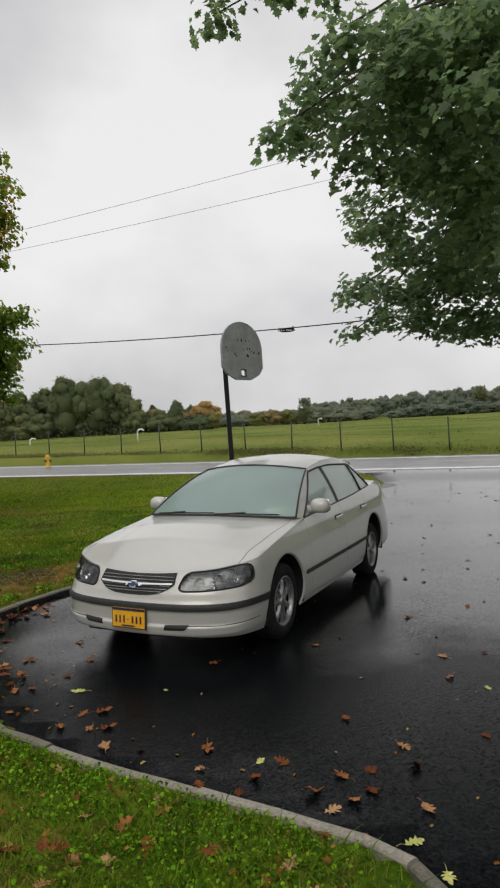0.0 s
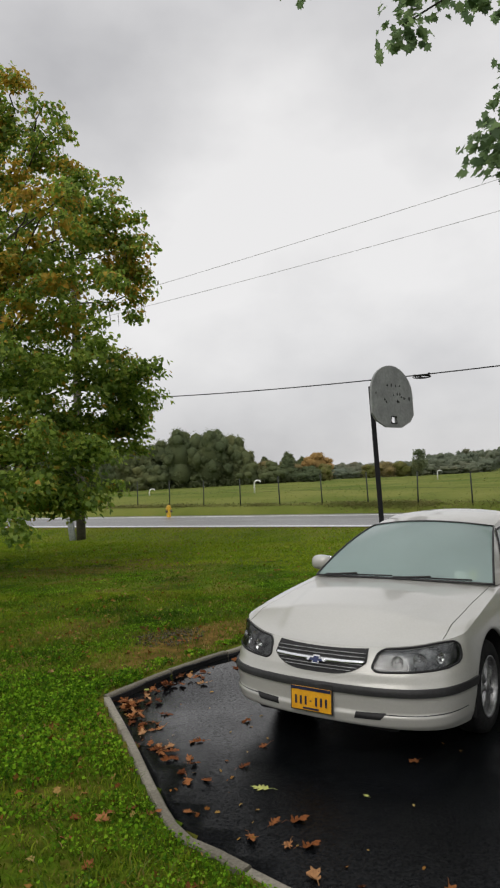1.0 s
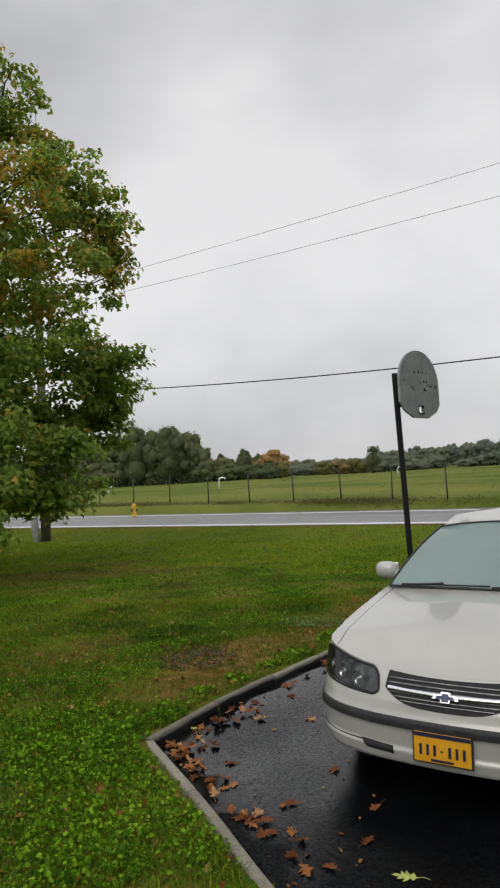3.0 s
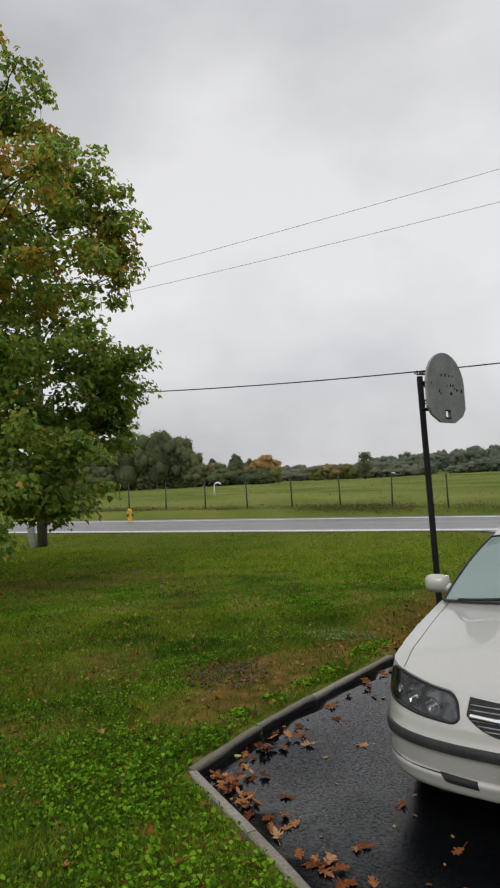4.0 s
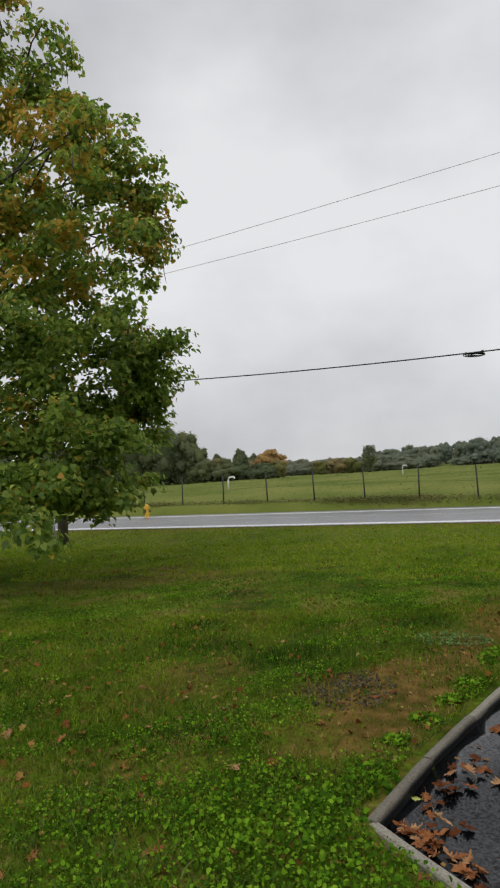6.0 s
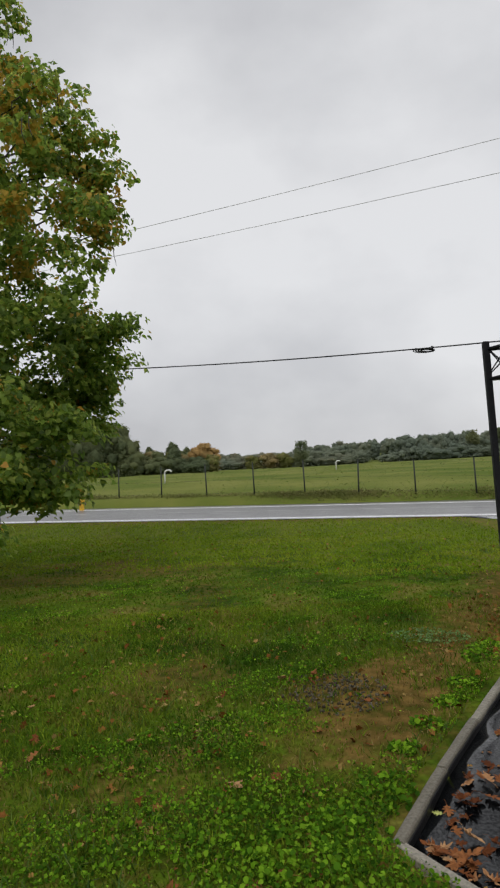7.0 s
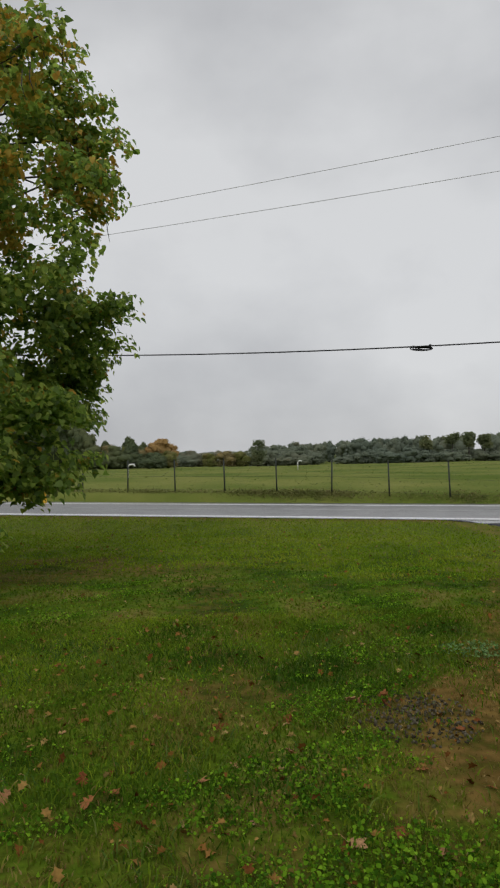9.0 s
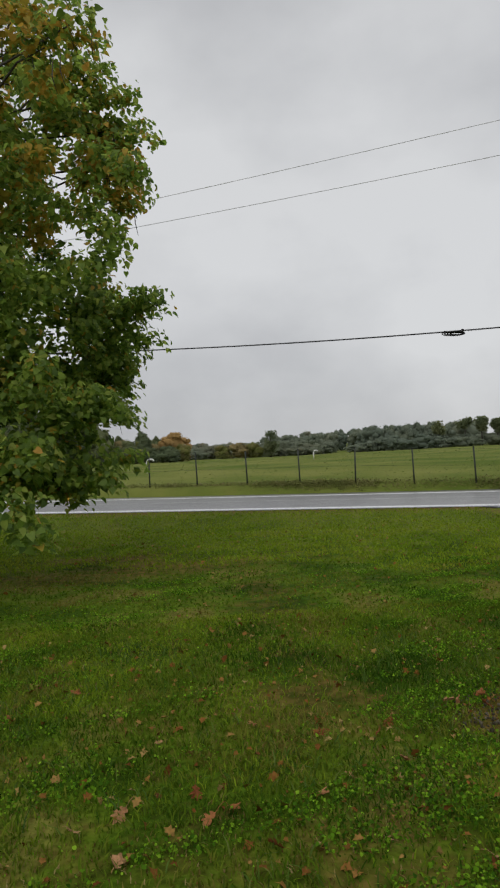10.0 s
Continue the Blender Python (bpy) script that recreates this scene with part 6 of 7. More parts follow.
        for xh, own in ((-1.52, front_door), (-2.46, rear_door)):
            c = wall(u_at_x(xh), 0.86, 0.018) * (1, side, 1)
            part("door_handle", box(*c, 0.17, 0.028, 0.034, 0.01), M_PAINT, own)
            # flat black plate stands for the shaded hollow behind the handle
            c = wall(u_at_x(xh), 0.86, 0.0) * (1, side, 1)
            part("handle_recess_shade", box(*c, 0.2, 0.008, 0.055, 0.003), M_TRIM, own)
        # wheel house
        for ax in AXLES:
            rows = []
            for a in np.linspace(-0.25, math.pi + 0.25, 22):
                rows.append([(ax + 0.414 * math.cos(a), side * y, WHEEL_R + 0.414 * math.sin(a)) for y in (0.905, 0.55)])
            part("wheel_house", grid_bm(rows), M_DARK, car)
        # arch lips
            rows = []
            for a in np.linspace(-0.2, math.pi + 0.2, 26):
                x, z = ax + ARCH_R * math.cos(a), WHEEL_R + ARCH_R * math.sin(a)
                w0 = wall(u_at_x(x), max(0.2, z), 0.004)
                rows.append([(ax + (x - ax) * k, side * (w0[1] - d), WHEEL_R + (z - WHEEL_R) * k) for k, d in ((1.045, 0.004), (1.0, 0.0), (0.99, 0.02))])
            part("arch_lip", grid_bm(rows), M_PAINT, car)
        build_wheel(car, 0.0, side, 0.0)
        build_wheel(car, -2.807, side, 0.0, 0.045)
        # cabin side: pillars, rail, panes
        D = lambda h: -0.63 - 0.77 * h  # noqa: E731
        R = lambda h: -3.05 + 0.38 * h  # noqa: E731
        W = lambda h: -3.27 + 0.55 * h  # noqa: E731
        strip_between(lambda t: np.array(wind_point(side, t)), lambda t: shade_point(D(t), t, side), "front_pillar", M_PAINT, car)
        strip_between(lambda t: shade_point(R(t), t, side), lambda t: rear_point(side, t), "rear_pillar", M_PAINT, car)
        strip_between(lambda t: shade_point(-1.42 - 1.25 * t, 0.9, side, 0.003), lambda t: (np.array(roof_point(side, t)) if t > 0 else np.array(roof_point(side, 0))), "roof_rail", M_PAINT, car)
        strip_between(lambda t: shade_point(-1.665, 0.91 * t, side, 0.003), lambda t: shade_point(-1.755, 0.91 * t, side, 0.003), "door_pillar", M_TRIM, car)
        def pane(name, f0, f1, h0, h1):
            rows = [[shade_point(f0(h) + (f1(h) - f0(h)) * s, h, side, 0.0) for h in np.linspace(h0, h1, 9)] for s in np.linspace(0, 1, 9)]
            bm = grid_bm(rows)
            bmesh.ops.recalc_face_normals(bm, faces=bm.faces[:])
            ob = part(name, bm, M_SIDE_GLASS, car, "misted side window")
            ob.visible_shadow = False
        pane("side_window", lambda h: D(h) + 0.0, lambda h: -1.67, 0.0, 0.92)
        pane("side_window", lambda h: -1.75, lambda h: -2.62, 0.0, 0.92)
        pane("quarter_window", lambda h: -2.66, lambda h: R(h), 0.0, 0.92)
        seal = [shade_point(D(h), h, side, 0.006) for h in np.linspace(0, 0.91, 10)] + [shade_point(x, 0.915, side, 0.006) for x in np.linspace(D(0.91) - 0.05, R(0.91) + 0.03, 12)] + [shade_point(R(h), h, side, 0.006) for h in np.linspace(0.9, 0, 10)] + [shade_point(x, 0.0, side, 0.006) for x in np.linspace(-3.0, -0.82, 16)]
        part("window_seal", tube(seal + [seal[0]], 0.009, 6, caps=False), M_TRIM, car)
        part("window_seal", tube([shade_point(-2.64, h, side, 0.004) for h in np.linspace(0, 0.92, 6)], 0.017, 6), M_TRIM, car)
        # mirror
        bm = bmesh.new()
        bmesh.ops.create_uvsphere(bm, u_segments=18, v_segments=12, radius=1.0)
        for v in bm.verts:
            v.co = Vector((v.co.x * (0.085 if v.co.x > 0 else 0.04), math.copysign(abs(v.co.y) ** 0.7, v.co.y) * 0.1, math.copysign(abs(v.co.z) ** 0.7, v.co.z) * 0.072))
        bm.transform(Matrix.Translation((-0.84, side * 0.935, 1.06)))
        mirror = part("mirror", bm, M_PAINT, car)
        part("mirror_arm", tube([(-0.82, side * 0.80, 1.02), (-0.83, side * 0.93, 1.04)], [0.045, 0.035], 8), M_PAINT, mirror)
        part("mirror_glass", box(-0.882, side * 0.935, 1.06, 0.004, 0.17, 0.115, 0.02), M_CHROME, mirror)
        part("tail_lamp", box(-3.96, side * 0.58, 0.86, 0.09, 0.3, 0.16, 0.03), M_RED, car)
        # hood seam side: fender tops
        top_panel("fender_top", lambda y: -0.62, lambda y: nose_x(0.777), lambda x: side * 0.776, lambda x: side * max(0.777, top_half(x)), M_PAINT, car, 6, 26)
    for side in (1, -1):
        wall_panel("rear_fascia", u_at_x(-3.62) + g, HALF_S[-1], z_low, z_top, M_PAINT, car, side, nz=14, arches=False)
    # inner dark shell
    inner = bmesh.new()
    for side in (1, -1):
        rows = []
        for u in np.linspace(0, HALF_S[-1], 150):
            x = np.interp(u, HALF_S, HALF[:, 0])
            rows.append([wall(u, z, -0.035) * (1, side, 1) for z in np.linspace(z_low(x) + 0.02, z_top(x) - 0.03, 16)])
        b2 = grid_bm(rows)
        cut_arches(b2, 0.417)
        me = bpy.data.meshes.new("tmp")
        b2.to_mesh(me)
        b2.free()
        inner.from_mesh(me)
        bpy.data.meshes.remove(me)
    part("inner_shell", inner, M_DARK, car)
    part("floor_pan", box(-1.45, 0, 0.27, 4.7, 1.08, 0.12, 0.03), M_DARK, car)
    # hood, deck, roof, glass
    top_panel("hood", lambda y: -0.44 - 0.10 * (y / 0.775) ** 2, lambda y: nose_x(y) - 0.004, lambda x: -0.77, lambda x: 0.77, M_PAINT, car, 64, 34)
    top_panel("deck_lid", lambda y: -4.0 + 0.12 * y * y, lambda y: -3.34, lambda x: -0.73 if x > -3.6 else -0.66, lambda x: 0.73 if x > -3.6 else 0.66, M_PAINT, car, 18, 10)
    for side in (1, -1):
        top_panel("shoulder", lambda y: -3.72, lambda y: -3.02, lambda x: side * 0.66, lambda x: side * top_half(x), M_PAINT, car, 6, 12, lift=-0.003)
    roof = sheet(roof_point, np.linspace(-1, 1, 21), np.linspace(0, 1, 21), "roof", M_PAINT, car)
    ws = sheet(wind_point, np.linspace(-1, 1, 21), np.linspace(0, 1, 13), "windscreen", M_GLASS, car, "misted windscreen")
    rw = sheet(rear_point, np.linspace(-1, 1, 17), np.linspace(0, 1, 9), "rear_window", M_GLASS, car)
    ws.visible_shadow = rw.visible_shadow = False
    rim = [wind_point(s, 0, 0.004) for s in np.linspace(-1, 1, 17)] + [wind_point(1, t, 0.004) for t in np.linspace(0, 1, 9)] + [wind_point(s, 1, 0.004) for s in np.linspace(1, -1, 17)] + [wind_point(-1, t, 0.004) for t in np.linspace(1, 0, 9)]
    part("windscreen_seal", tube(rim, 0.009, 6, caps=False), M_TRIM, car)
    rows = [[(wind_point(s, 0)[0] + 0.10 * (1 - t) - 0.02, wind_point(s, 0)[1] * (1 + 0.05 * (1 - t)), wind_point(s, 0)[2] - 0.025 - 0.012 * (1 - t)) for t in np.linspace(0, 1, 4)] for s in np.linspace(-1, 1, 21)]
    part("cowl", grid_bm(rows), M_TRIM, car, "black cowl under the windscreen")
    for s0, s1 in ((-0.86, -0.02), (0.0, 0.80)):
        p = [Vector(wind_point(s, 0.012 + 0.002 * k, 0.012)) for k, s in enumerate(np.linspace(s0, s1, 7))]
        wiper = part("wiper", tube(p, 0.006, 5), M_TRIM, car)
        part("wiper_arm", tube([Vector(wind_point(s0, 0.0, 0.012)), p[3] + Vector((0.004, 0, 0.012))], 0.009, 5), M_TRIM, wiper)
    # grille
    def grille_low(y):
        return 0.562 + 0.085 * abs(y / 0.368) ** 3.5
    rows = []
    for y in np.linspace(-0.366, 0.366, 33):
        rows.append([wall(u_at_y(abs(y)), z, 0.004) * (1, 1 if y >= 0 else -1, 1) for z in np.linspace(grille_low(y), 0.712 + 0.012 * (y / 0.366) ** 2, 7)])
    bm = grid_bm(rows)
    thicken(bm, 0.012)
    bmesh.ops.recalc_face_normals(bm, faces=bm.faces[:])
    grille = part("grille", bm, M_DARK, car, "black grille with a chrome bar and blue badge")
    for k, z in enumerate((0.592, 0.61, 0.63, 0.65, 0.672, 0.694)):
        half_w = min(0.352, 0.365 * max(0.0, (z - 0.566) / 0.085) ** (1 / 3.5))
        pts = [wall(u_at_y(abs(y)), z, 0.008) * (1, 1 if y >= 0 else -1, 1) for y in np.linspace(-half_w, half_w, 25)]
        part("grille_bar", tube(pts, 0.004, 5), M_RIM, grille)
    rows = []
    for y in np.linspace(-0.345, 0.345, 25):
        rows.append([wall(u_at_y(abs(y)), z, o) * (1, 1 if y >= 0 else -1, 1) for z, o in ((0.630 + 0.006 * (y / 0.34) ** 2 + a, o) for a, o in ((0.0, 0.004), (0.002, 0.018), (0.018, 0.018), (0.021, 0.004)))])
    part("chrome_bar", grid_bm(rows), M_CHROME, grille)
    tie = [(-0.085, -0.014), (-0.03, -0.014), (-0.03, -0.034), (0.03, -0.034), (0.03, -0.014), (0.085, -0.014), (0.07, 0.014), (0.03, 0.014), (0.03, 0.034), (-0.03, 0.034), (-0.03, 0.014), (-0.07, 0.014)]
    for grow, out, mat, nm in ((0.85, 0.026, M_CHROME, "badge_rim"), (0.62, 0.031, M_BLUE, "badge")):
        bm = bmesh.new()
        vs = [bm.verts.new((0, a * grow, b * grow)) for a, b in tie]
        bm.faces.new(vs)
        got = bmesh.ops.extrude_face_region(bm, geom=bm.faces[:])
        for v in [q for q in got["geom"] if isinstance(q, bmesh.types.BMVert)]:
            v.co.x -= 0.012
        bmesh.ops.recalc_face_normals(bm, faces=bm.faces[:])
        p = wall(0.0, 0.641, out)
        bm.transform(Matrix.Translation(p) @ pose(0, 0, 0, 0, -32, 0))
        part(nm, bm, mat, grille, smooth=False)
    # number plate, its characters as plain bars
    plate_m = Matrix.Translation((1.038, -0.012, 0.386)) @ pose(0, 0, 0, 0, -3, 0)
    plate = part("number_plate", box(0, 0, 0, 0.008, 0.305, 0.152, 0.003, m=plate_m), M_PLATE, car, "gold number plate with a navy band", smooth=False)
    part("plate_holder", box(-0.008, 0, 0.014, 0.012, 0.325, 0.196, 0.004, m=plate_m), M_TRIM, plate, smooth=False)
    part("plate_band", box(0.0055, 0, 0.065, 0.003, 0.303, 0.02, 0, m=plate_m), M_NAVY, plate, smooth=False)
    for k in range(7):
        part("plate_bar", box(0.0055, -0.115 + 0.038 * k + (0.004 if k > 3 else 0), -0.012, 0.003, 0.014 if k != 3 else 0.012, 0.056 if k != 3 else 0.008, 0, m=plate_m), M_NAVY, plate, smooth=False)
    part("plate_bar", box(0.0055, 0, -0.062, 0.003, 0.12, 0.012, 0, m=plate_m), M_NAVY, plate, smooth=False)
    # cabin
    part("dashboard", box(-0.85, 0, 0.93, 0.5, 1.36, 0.16, 0.05), M_DARK, car)
    for y in (0.38, -0.38):
        for x, nm in ((-1.75, "front_seat"), (-2.75, "rear_seat")):
            seat = part(nm, box(x, y, 0.62, 0.55, 0.52, 0.2, 0.06), M_SEAT, car)
            part("seat_back", box(0, 0, 0, 0.16, 0.5, 0.62, 0.06, m=Matrix.Translation((x - 0.32, y, 0.93)) @ pose(0, 0, 0, 0, -14, 0)), M_SEAT, seat)
            part("headrest", box(0, 0, 0, 0.1, 0.28, 0.18, 0.04, m=Matrix.Translation((x - 0.42, y, 1.27)) @ pose(0, 0, 0, 0, -14, 0)), M_SEAT, seat)
    wheel_pts = [(-1.13 + 0.07 * math.cos(a), 0.38 + 0.19 * math.sin(a), 0.98 + 0.17 * math.cos(a)) for a in np.linspace(0, 2 * math.pi, 24)]
    part("steering_wheel", tube(wheel_pts, 0.014, 6, caps=False), M_DARK, car)
    part("rear_view_mirror", box(-1.08, 0.0, 1.31, 0.03, 0.22, 0.06, 0.015), M_DARK, car)
    part("sticker", strip_bm([wind_point(0.62, 0.06, -0.006), wind_point(0.74, 0.06, -0.006), wind_point(0.74, 0.15, -0.006), wind_point(0.62, 0.15, -0.006)]), M_STICKER, car, smooth=False)
    part("sticker", strip_bm([wind_point(0.77, 0.06, -0.006), wind_point(0.84, 0.06, -0.006), wind_point(0.84, 0.18, -0.006), wind_point(0.77, 0.18, -0.006)]), M_YELLOW_LEAF, car, smooth=False)
    car.matrix_world = CAR
    return car


def strip_bm(pts):
    bm = bmesh.new()
    bm.faces.new([bm.verts.new(p) for p in pts])
    return bm


CAR = pose(-0.575, 6.43, 0.0, -1.0, 0, -114.2)
build_car()

# ---------------------------------------------------------------- grass, weeds and fallen leaves
CLOVER = np.array([(0.0, 0.0), (0.3, 0.08), (0.44, 0.42), (0.3, 0.8), (0.02, 1.0), (-0.32, 0.78), (-0.42, 0.38), (-0.26, 0.06)])


def lawn_spots(rng, n, x0, x1, y0, y1):
    x, y = rng.uniform(x0, x1, n), rng.uniform(y0, y1, n)
    ok = (drive_sdf(x, y) > 0.11) & (road_v(x, y) < -0.5)
    return x[ok], y[ok]


def blades(name, x, y, rng, h0, h1, width, mat, label):
    n = len(x)
    z = ground_z(x, y, under=False)
    h = rng.uniform(h0, h1, n)
    a = rng.uniform(0, 2 * math.pi, n)
    lean = rng.uniform(0.3, 1.7, n) * h
    b = rng.uniform(0, 2 * math.pi, n)
    w = width * rng.uniform(0.7, 1.3, n)
    ca, sa = np.cos(a) * w, np.sin(a) * w
    lx, ly = np.cos(b) * lean, np.sin(b) * lean
    v = np.zeros((n, 5, 3))
    v[:, 0] = np.stack([x - ca, y - sa, z - 0.01], -1)
    v[:, 1] = np.stack([x + ca, y + sa, z - 0.01], -1)
    v[:, 2] = np.stack([x - ca * 0.8 + lx * 0.35, y - sa * 0.8 + ly * 0.35, z + h * 0.6], -1)
    v[:, 3] = np.stack([x + ca * 0.8 + lx * 0.35, y + sa * 0.8 + ly * 0.35, z + h * 0.6], -1)
    v[:, 4] = np.stack([x + lx, y + ly, z + h * 0.95], -1)
    loops = (np.arange(n)[:, None] * 5 + np.array([0, 1, 3, 2, 2, 3, 4])).ravel()
    ob = mesh_flat(name, v.reshape(-1, 3), np.tile([4, 3], n), mat, None, loops)
    tagged(ob, label, "grass", kind="stuff")
    return ob


def build_grass():
    rng = np.random.default_rng(51)
    x, y = lawn_spots(rng, 330000, -9.0, 1.4, 2.2, 11.5)
    keep = rng.random(len(x)) > 0.7 * soil(x, y)
    x, y = x[keep], y[keep]
    patch = noise_field(np.stack([x, y, x * 0], -1), 1.3, 8)
    keep = rng.random(len(x)) < np.clip(0.72 + 0.5 * patch, 0.3, 1)
    x, y = x[keep], y[keep]
    tone = noise_field(np.stack([x, y, x * 0], -1), 1.5, 33) + 0.6 * noise_field(np.stack([x, y, x * 0], -1), 4.2, 34) + 0.35 * rng.normal(size=len(x))
    straw = rng.random(len(x)) < np.clip(0.05 + 0.75 * soil(x, y) + 0.25 * np.clip(tone - 0.5, 0, 1), 0, 0.8)
    pale = ~straw & (tone > 0.25)
    deep = ~straw & ~pale
    blades("lawn_grass", x[deep], y[deep], rng, 0.02, 0.06, 0.004, M_BLADE, "short dark green lawn grass")
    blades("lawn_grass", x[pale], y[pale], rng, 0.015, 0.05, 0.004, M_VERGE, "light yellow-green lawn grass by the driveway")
    blades("dry_grass", x[straw], y[straw], rng, 0.008, 0.03, 0.0035, M_STRAW, "dry straw-coloured grass over thin soil")
    x, y = lawn_spots(rng, 24000, -10.0, 1.4, -5.0, 2.3)
    blades("lawn_grass", x, y, rng, 0.02, 0.05, 0.006, M_BLADE, "short green lawn grass")
    x, y = lawn_spots(rng, 210000, -26.0, 4.0, 11.0, 30.0)
    keep = rng.random(len(x)) > 0.8 * soil(x, y)
    x, y = x[keep], y[keep]
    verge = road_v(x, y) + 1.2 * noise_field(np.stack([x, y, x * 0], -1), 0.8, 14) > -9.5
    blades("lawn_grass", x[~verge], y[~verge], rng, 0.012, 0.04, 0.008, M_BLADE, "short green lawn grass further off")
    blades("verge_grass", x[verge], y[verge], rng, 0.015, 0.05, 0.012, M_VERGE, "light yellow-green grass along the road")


build_grass()


def build_tall_grass():
    rng = np.random.default_rng(57)
    x, y = lawn_spots(rng, 90000, -9.0, 1.4, 2.2, 10.5)
    f = noise_field(np.stack([x, y, x * 0], -1), 2.6, 58) - 1.6 * soil(x, y)
    keep = rng.random(len(x)) < np.clip(0.3 + 0.5 * f, 0.02, 0.9)
    blades("tall_grass", x[keep], y[keep], rng, 0.04, 0.095, 0.0038, M_TALL, "longer dark green grass among the lawn weeds")


build_tall_grass()


def build_weeds():
    rng = np.random.default_rng(61)
    x, y = lawn_spots(rng, 620000, -9.0, 1.0, 2.4, 14.5)
    p = np.stack([x, y, x * 0], -1)
    corner = np.exp(-(np.hypot((x + 3.3) / 0.8, (y - 6.1) / 0.8)) ** 2) + np.exp(-(np.hypot((x + 2.65) / 0.6, (y - 4.85) / 0.8)) ** 2)
    f = 0.9 * noise_field(p, 2.0, 9) + 1.2 * noise_field(p, 6.5, 19) + 0.9 * corner - 1.1 * soil(x, y)
    f = f + 0.85 * np.exp(-np.abs(drive_sdf(x, y) - 0.25) / 0.28) + 0.45 * (1 - smooth01(y, 7.0, 10.5)) - 0.12 * smooth01(y, 9.5, 12.5)
    keep = rng.random(len(x)) < np.clip(0.9 * f - 0.25, 0.012, 0.8)
    x, y, corner = x[keep], y[keep], corner[keep]
    z = ground_z(x, y, under=False) + rng.uniform(0.008, 0.055, len(x)) * (1 + 0.7 * corner)
    up = rng.normal(size=(len(x), 3)) * 0.75 + (0, 0, 1)
    ob = leaf_cloud("broad_leaf_weeds", np.stack([x, y, z], -1), up, 0.008 + 0.016 * rng.random(len(x)) ** 1.8 * (1 + 0.6 * corner), CLOVER, M_WEED, None, rng, 0.9)
    tagged(ob, "bright green broad-leaved weeds in the lawn", "weeds", kind="stuff")
    # leafy tufts that grow against the kerb
    spots = [(-2.87, 6.82, 0.17, 0.12), (-2.66, 7.28, 0.1, 0.07), (-2.42, 7.62, 0.12, 0.06), (-2.2, 7.98, 0.1, 0.06), (-1.95, 8.35, 0.12, 0.08), (-1.6, 9.0, 0.16, 0.08), (-1.4, 9.35, 0.2, 0.1), (-3.12, 6.5, 0.22, 0.1), (-3.35, 6.3, 0.25, 0.1)]
    for cx, cy, r, h in spots:
        n = int(700 * r)
        q, a = np.sqrt(rng.random(n)) * r, rng.uniform(0, 6.283, n)
        x, y = cx + q * np.cos(a), cy + q * np.sin(a)
        ok = drive_sdf(x, y) > 0.06
        x, y, q = x[ok], y[ok], q[ok]
        z = ground_z(x, y, under=False) + rng.uniform(0.1, 1.0, len(x)) * h * (1 - 0.6 * q / r)
        ob = leaf_cloud("weed_tuft", np.stack([x, y, z], -1), rng.normal(size=(len(x), 3)) * 0.5 + (0, 0, 1), rng.uniform(0.02, 0.045, len(x)), CLOVER, M_WEED, None, rng, 0.8)
        tagged(ob, "leafy green weed tuft growing against the kerb", "weeds", kind="stuff")
    # a silvery clump beside the end of the kerb
    n = 420
    r, a = np.sqrt(rng.random(n)), rng.uniform(0, 6.283, n)
    x, y = -1.82 + 0.42 * r * np.cos(a), 9.8 + 0.22 * r * np.sin(a)
    z = ground_z(x, y, under=False) + rng.uniform(0.02, 0.06, n)
    ob = leaf_cloud("weed_clump", np.stack([x, y, z], -1), rng.normal(size=(n, 3)) * 0.5 + (0, 0, 1), rng.uniform(0.015, 0.03, n), CLOVER, M_SILVER, None, rng)
    tagged(ob, "low clump of pale green weeds in the lawn", "weeds", kind="stuff")


build_weeds()


def build_gravel():
    rng = np.random.default_rng(71)
    cubes = np.array([(-1, -1, -1), (1, -1, -1), (1, 1, -1), (-1, 1, -1), (-1, -1, 1), (1, -1, 1), (1, 1, 1), (-1, 1, 1)], float) * 0.5
    faces = [(0, 3, 2, 1), (4, 5, 6, 7), (0, 1, 5, 4), (1, 2, 6, 5), (2, 3, 7, 6), (3, 0, 4, 7)]
    verts, loops = [], []
    for k in range(480):
        r, a = rng.random() ** 0.6 * 1.15, rng.uniform(0, 6.283)
        x, y = -2.93 + 0.36 * r * math.cos(a), 8.33 + 0.42 * r * math.sin(a)
        size = rng.uniform(0.006, 0.02)
        m = np.array(Euler(rng.uniform(0, 3, 3)).to_matrix())
        v = (cubes * rng.uniform(0.6, 1.2, (8, 3))) @ m.T * size + (x, y, gz(x, y) + 0.3 * size)
        loops += [8 * k + i for fc in faces for i in fc]
        verts.append(v)
    ob = mesh_flat("gravel", np.concatenate(verts), np.full(480 * 6, 4), M_STONE, None, loops)
    tagged(ob, "patch of dark loose gravel on bare soil", "gravel", kind="stuff")


build_gravel()

STAR = [(0, 0), (0.06, 0.1), (0.2, 0.16), (0.24, 0.24), (0.08, 0.3), (0.3, 0.42), (0.36, 0.54), (0.1, 0.5), (0.28, 0.66), (0.3, 0.76), (0.1, 0.7), (0.12, 0.86), (0.06, 0.97), (0, 1)]
STAR = STAR + [(-x, y) for x, y in STAR[-2:0:-1]]


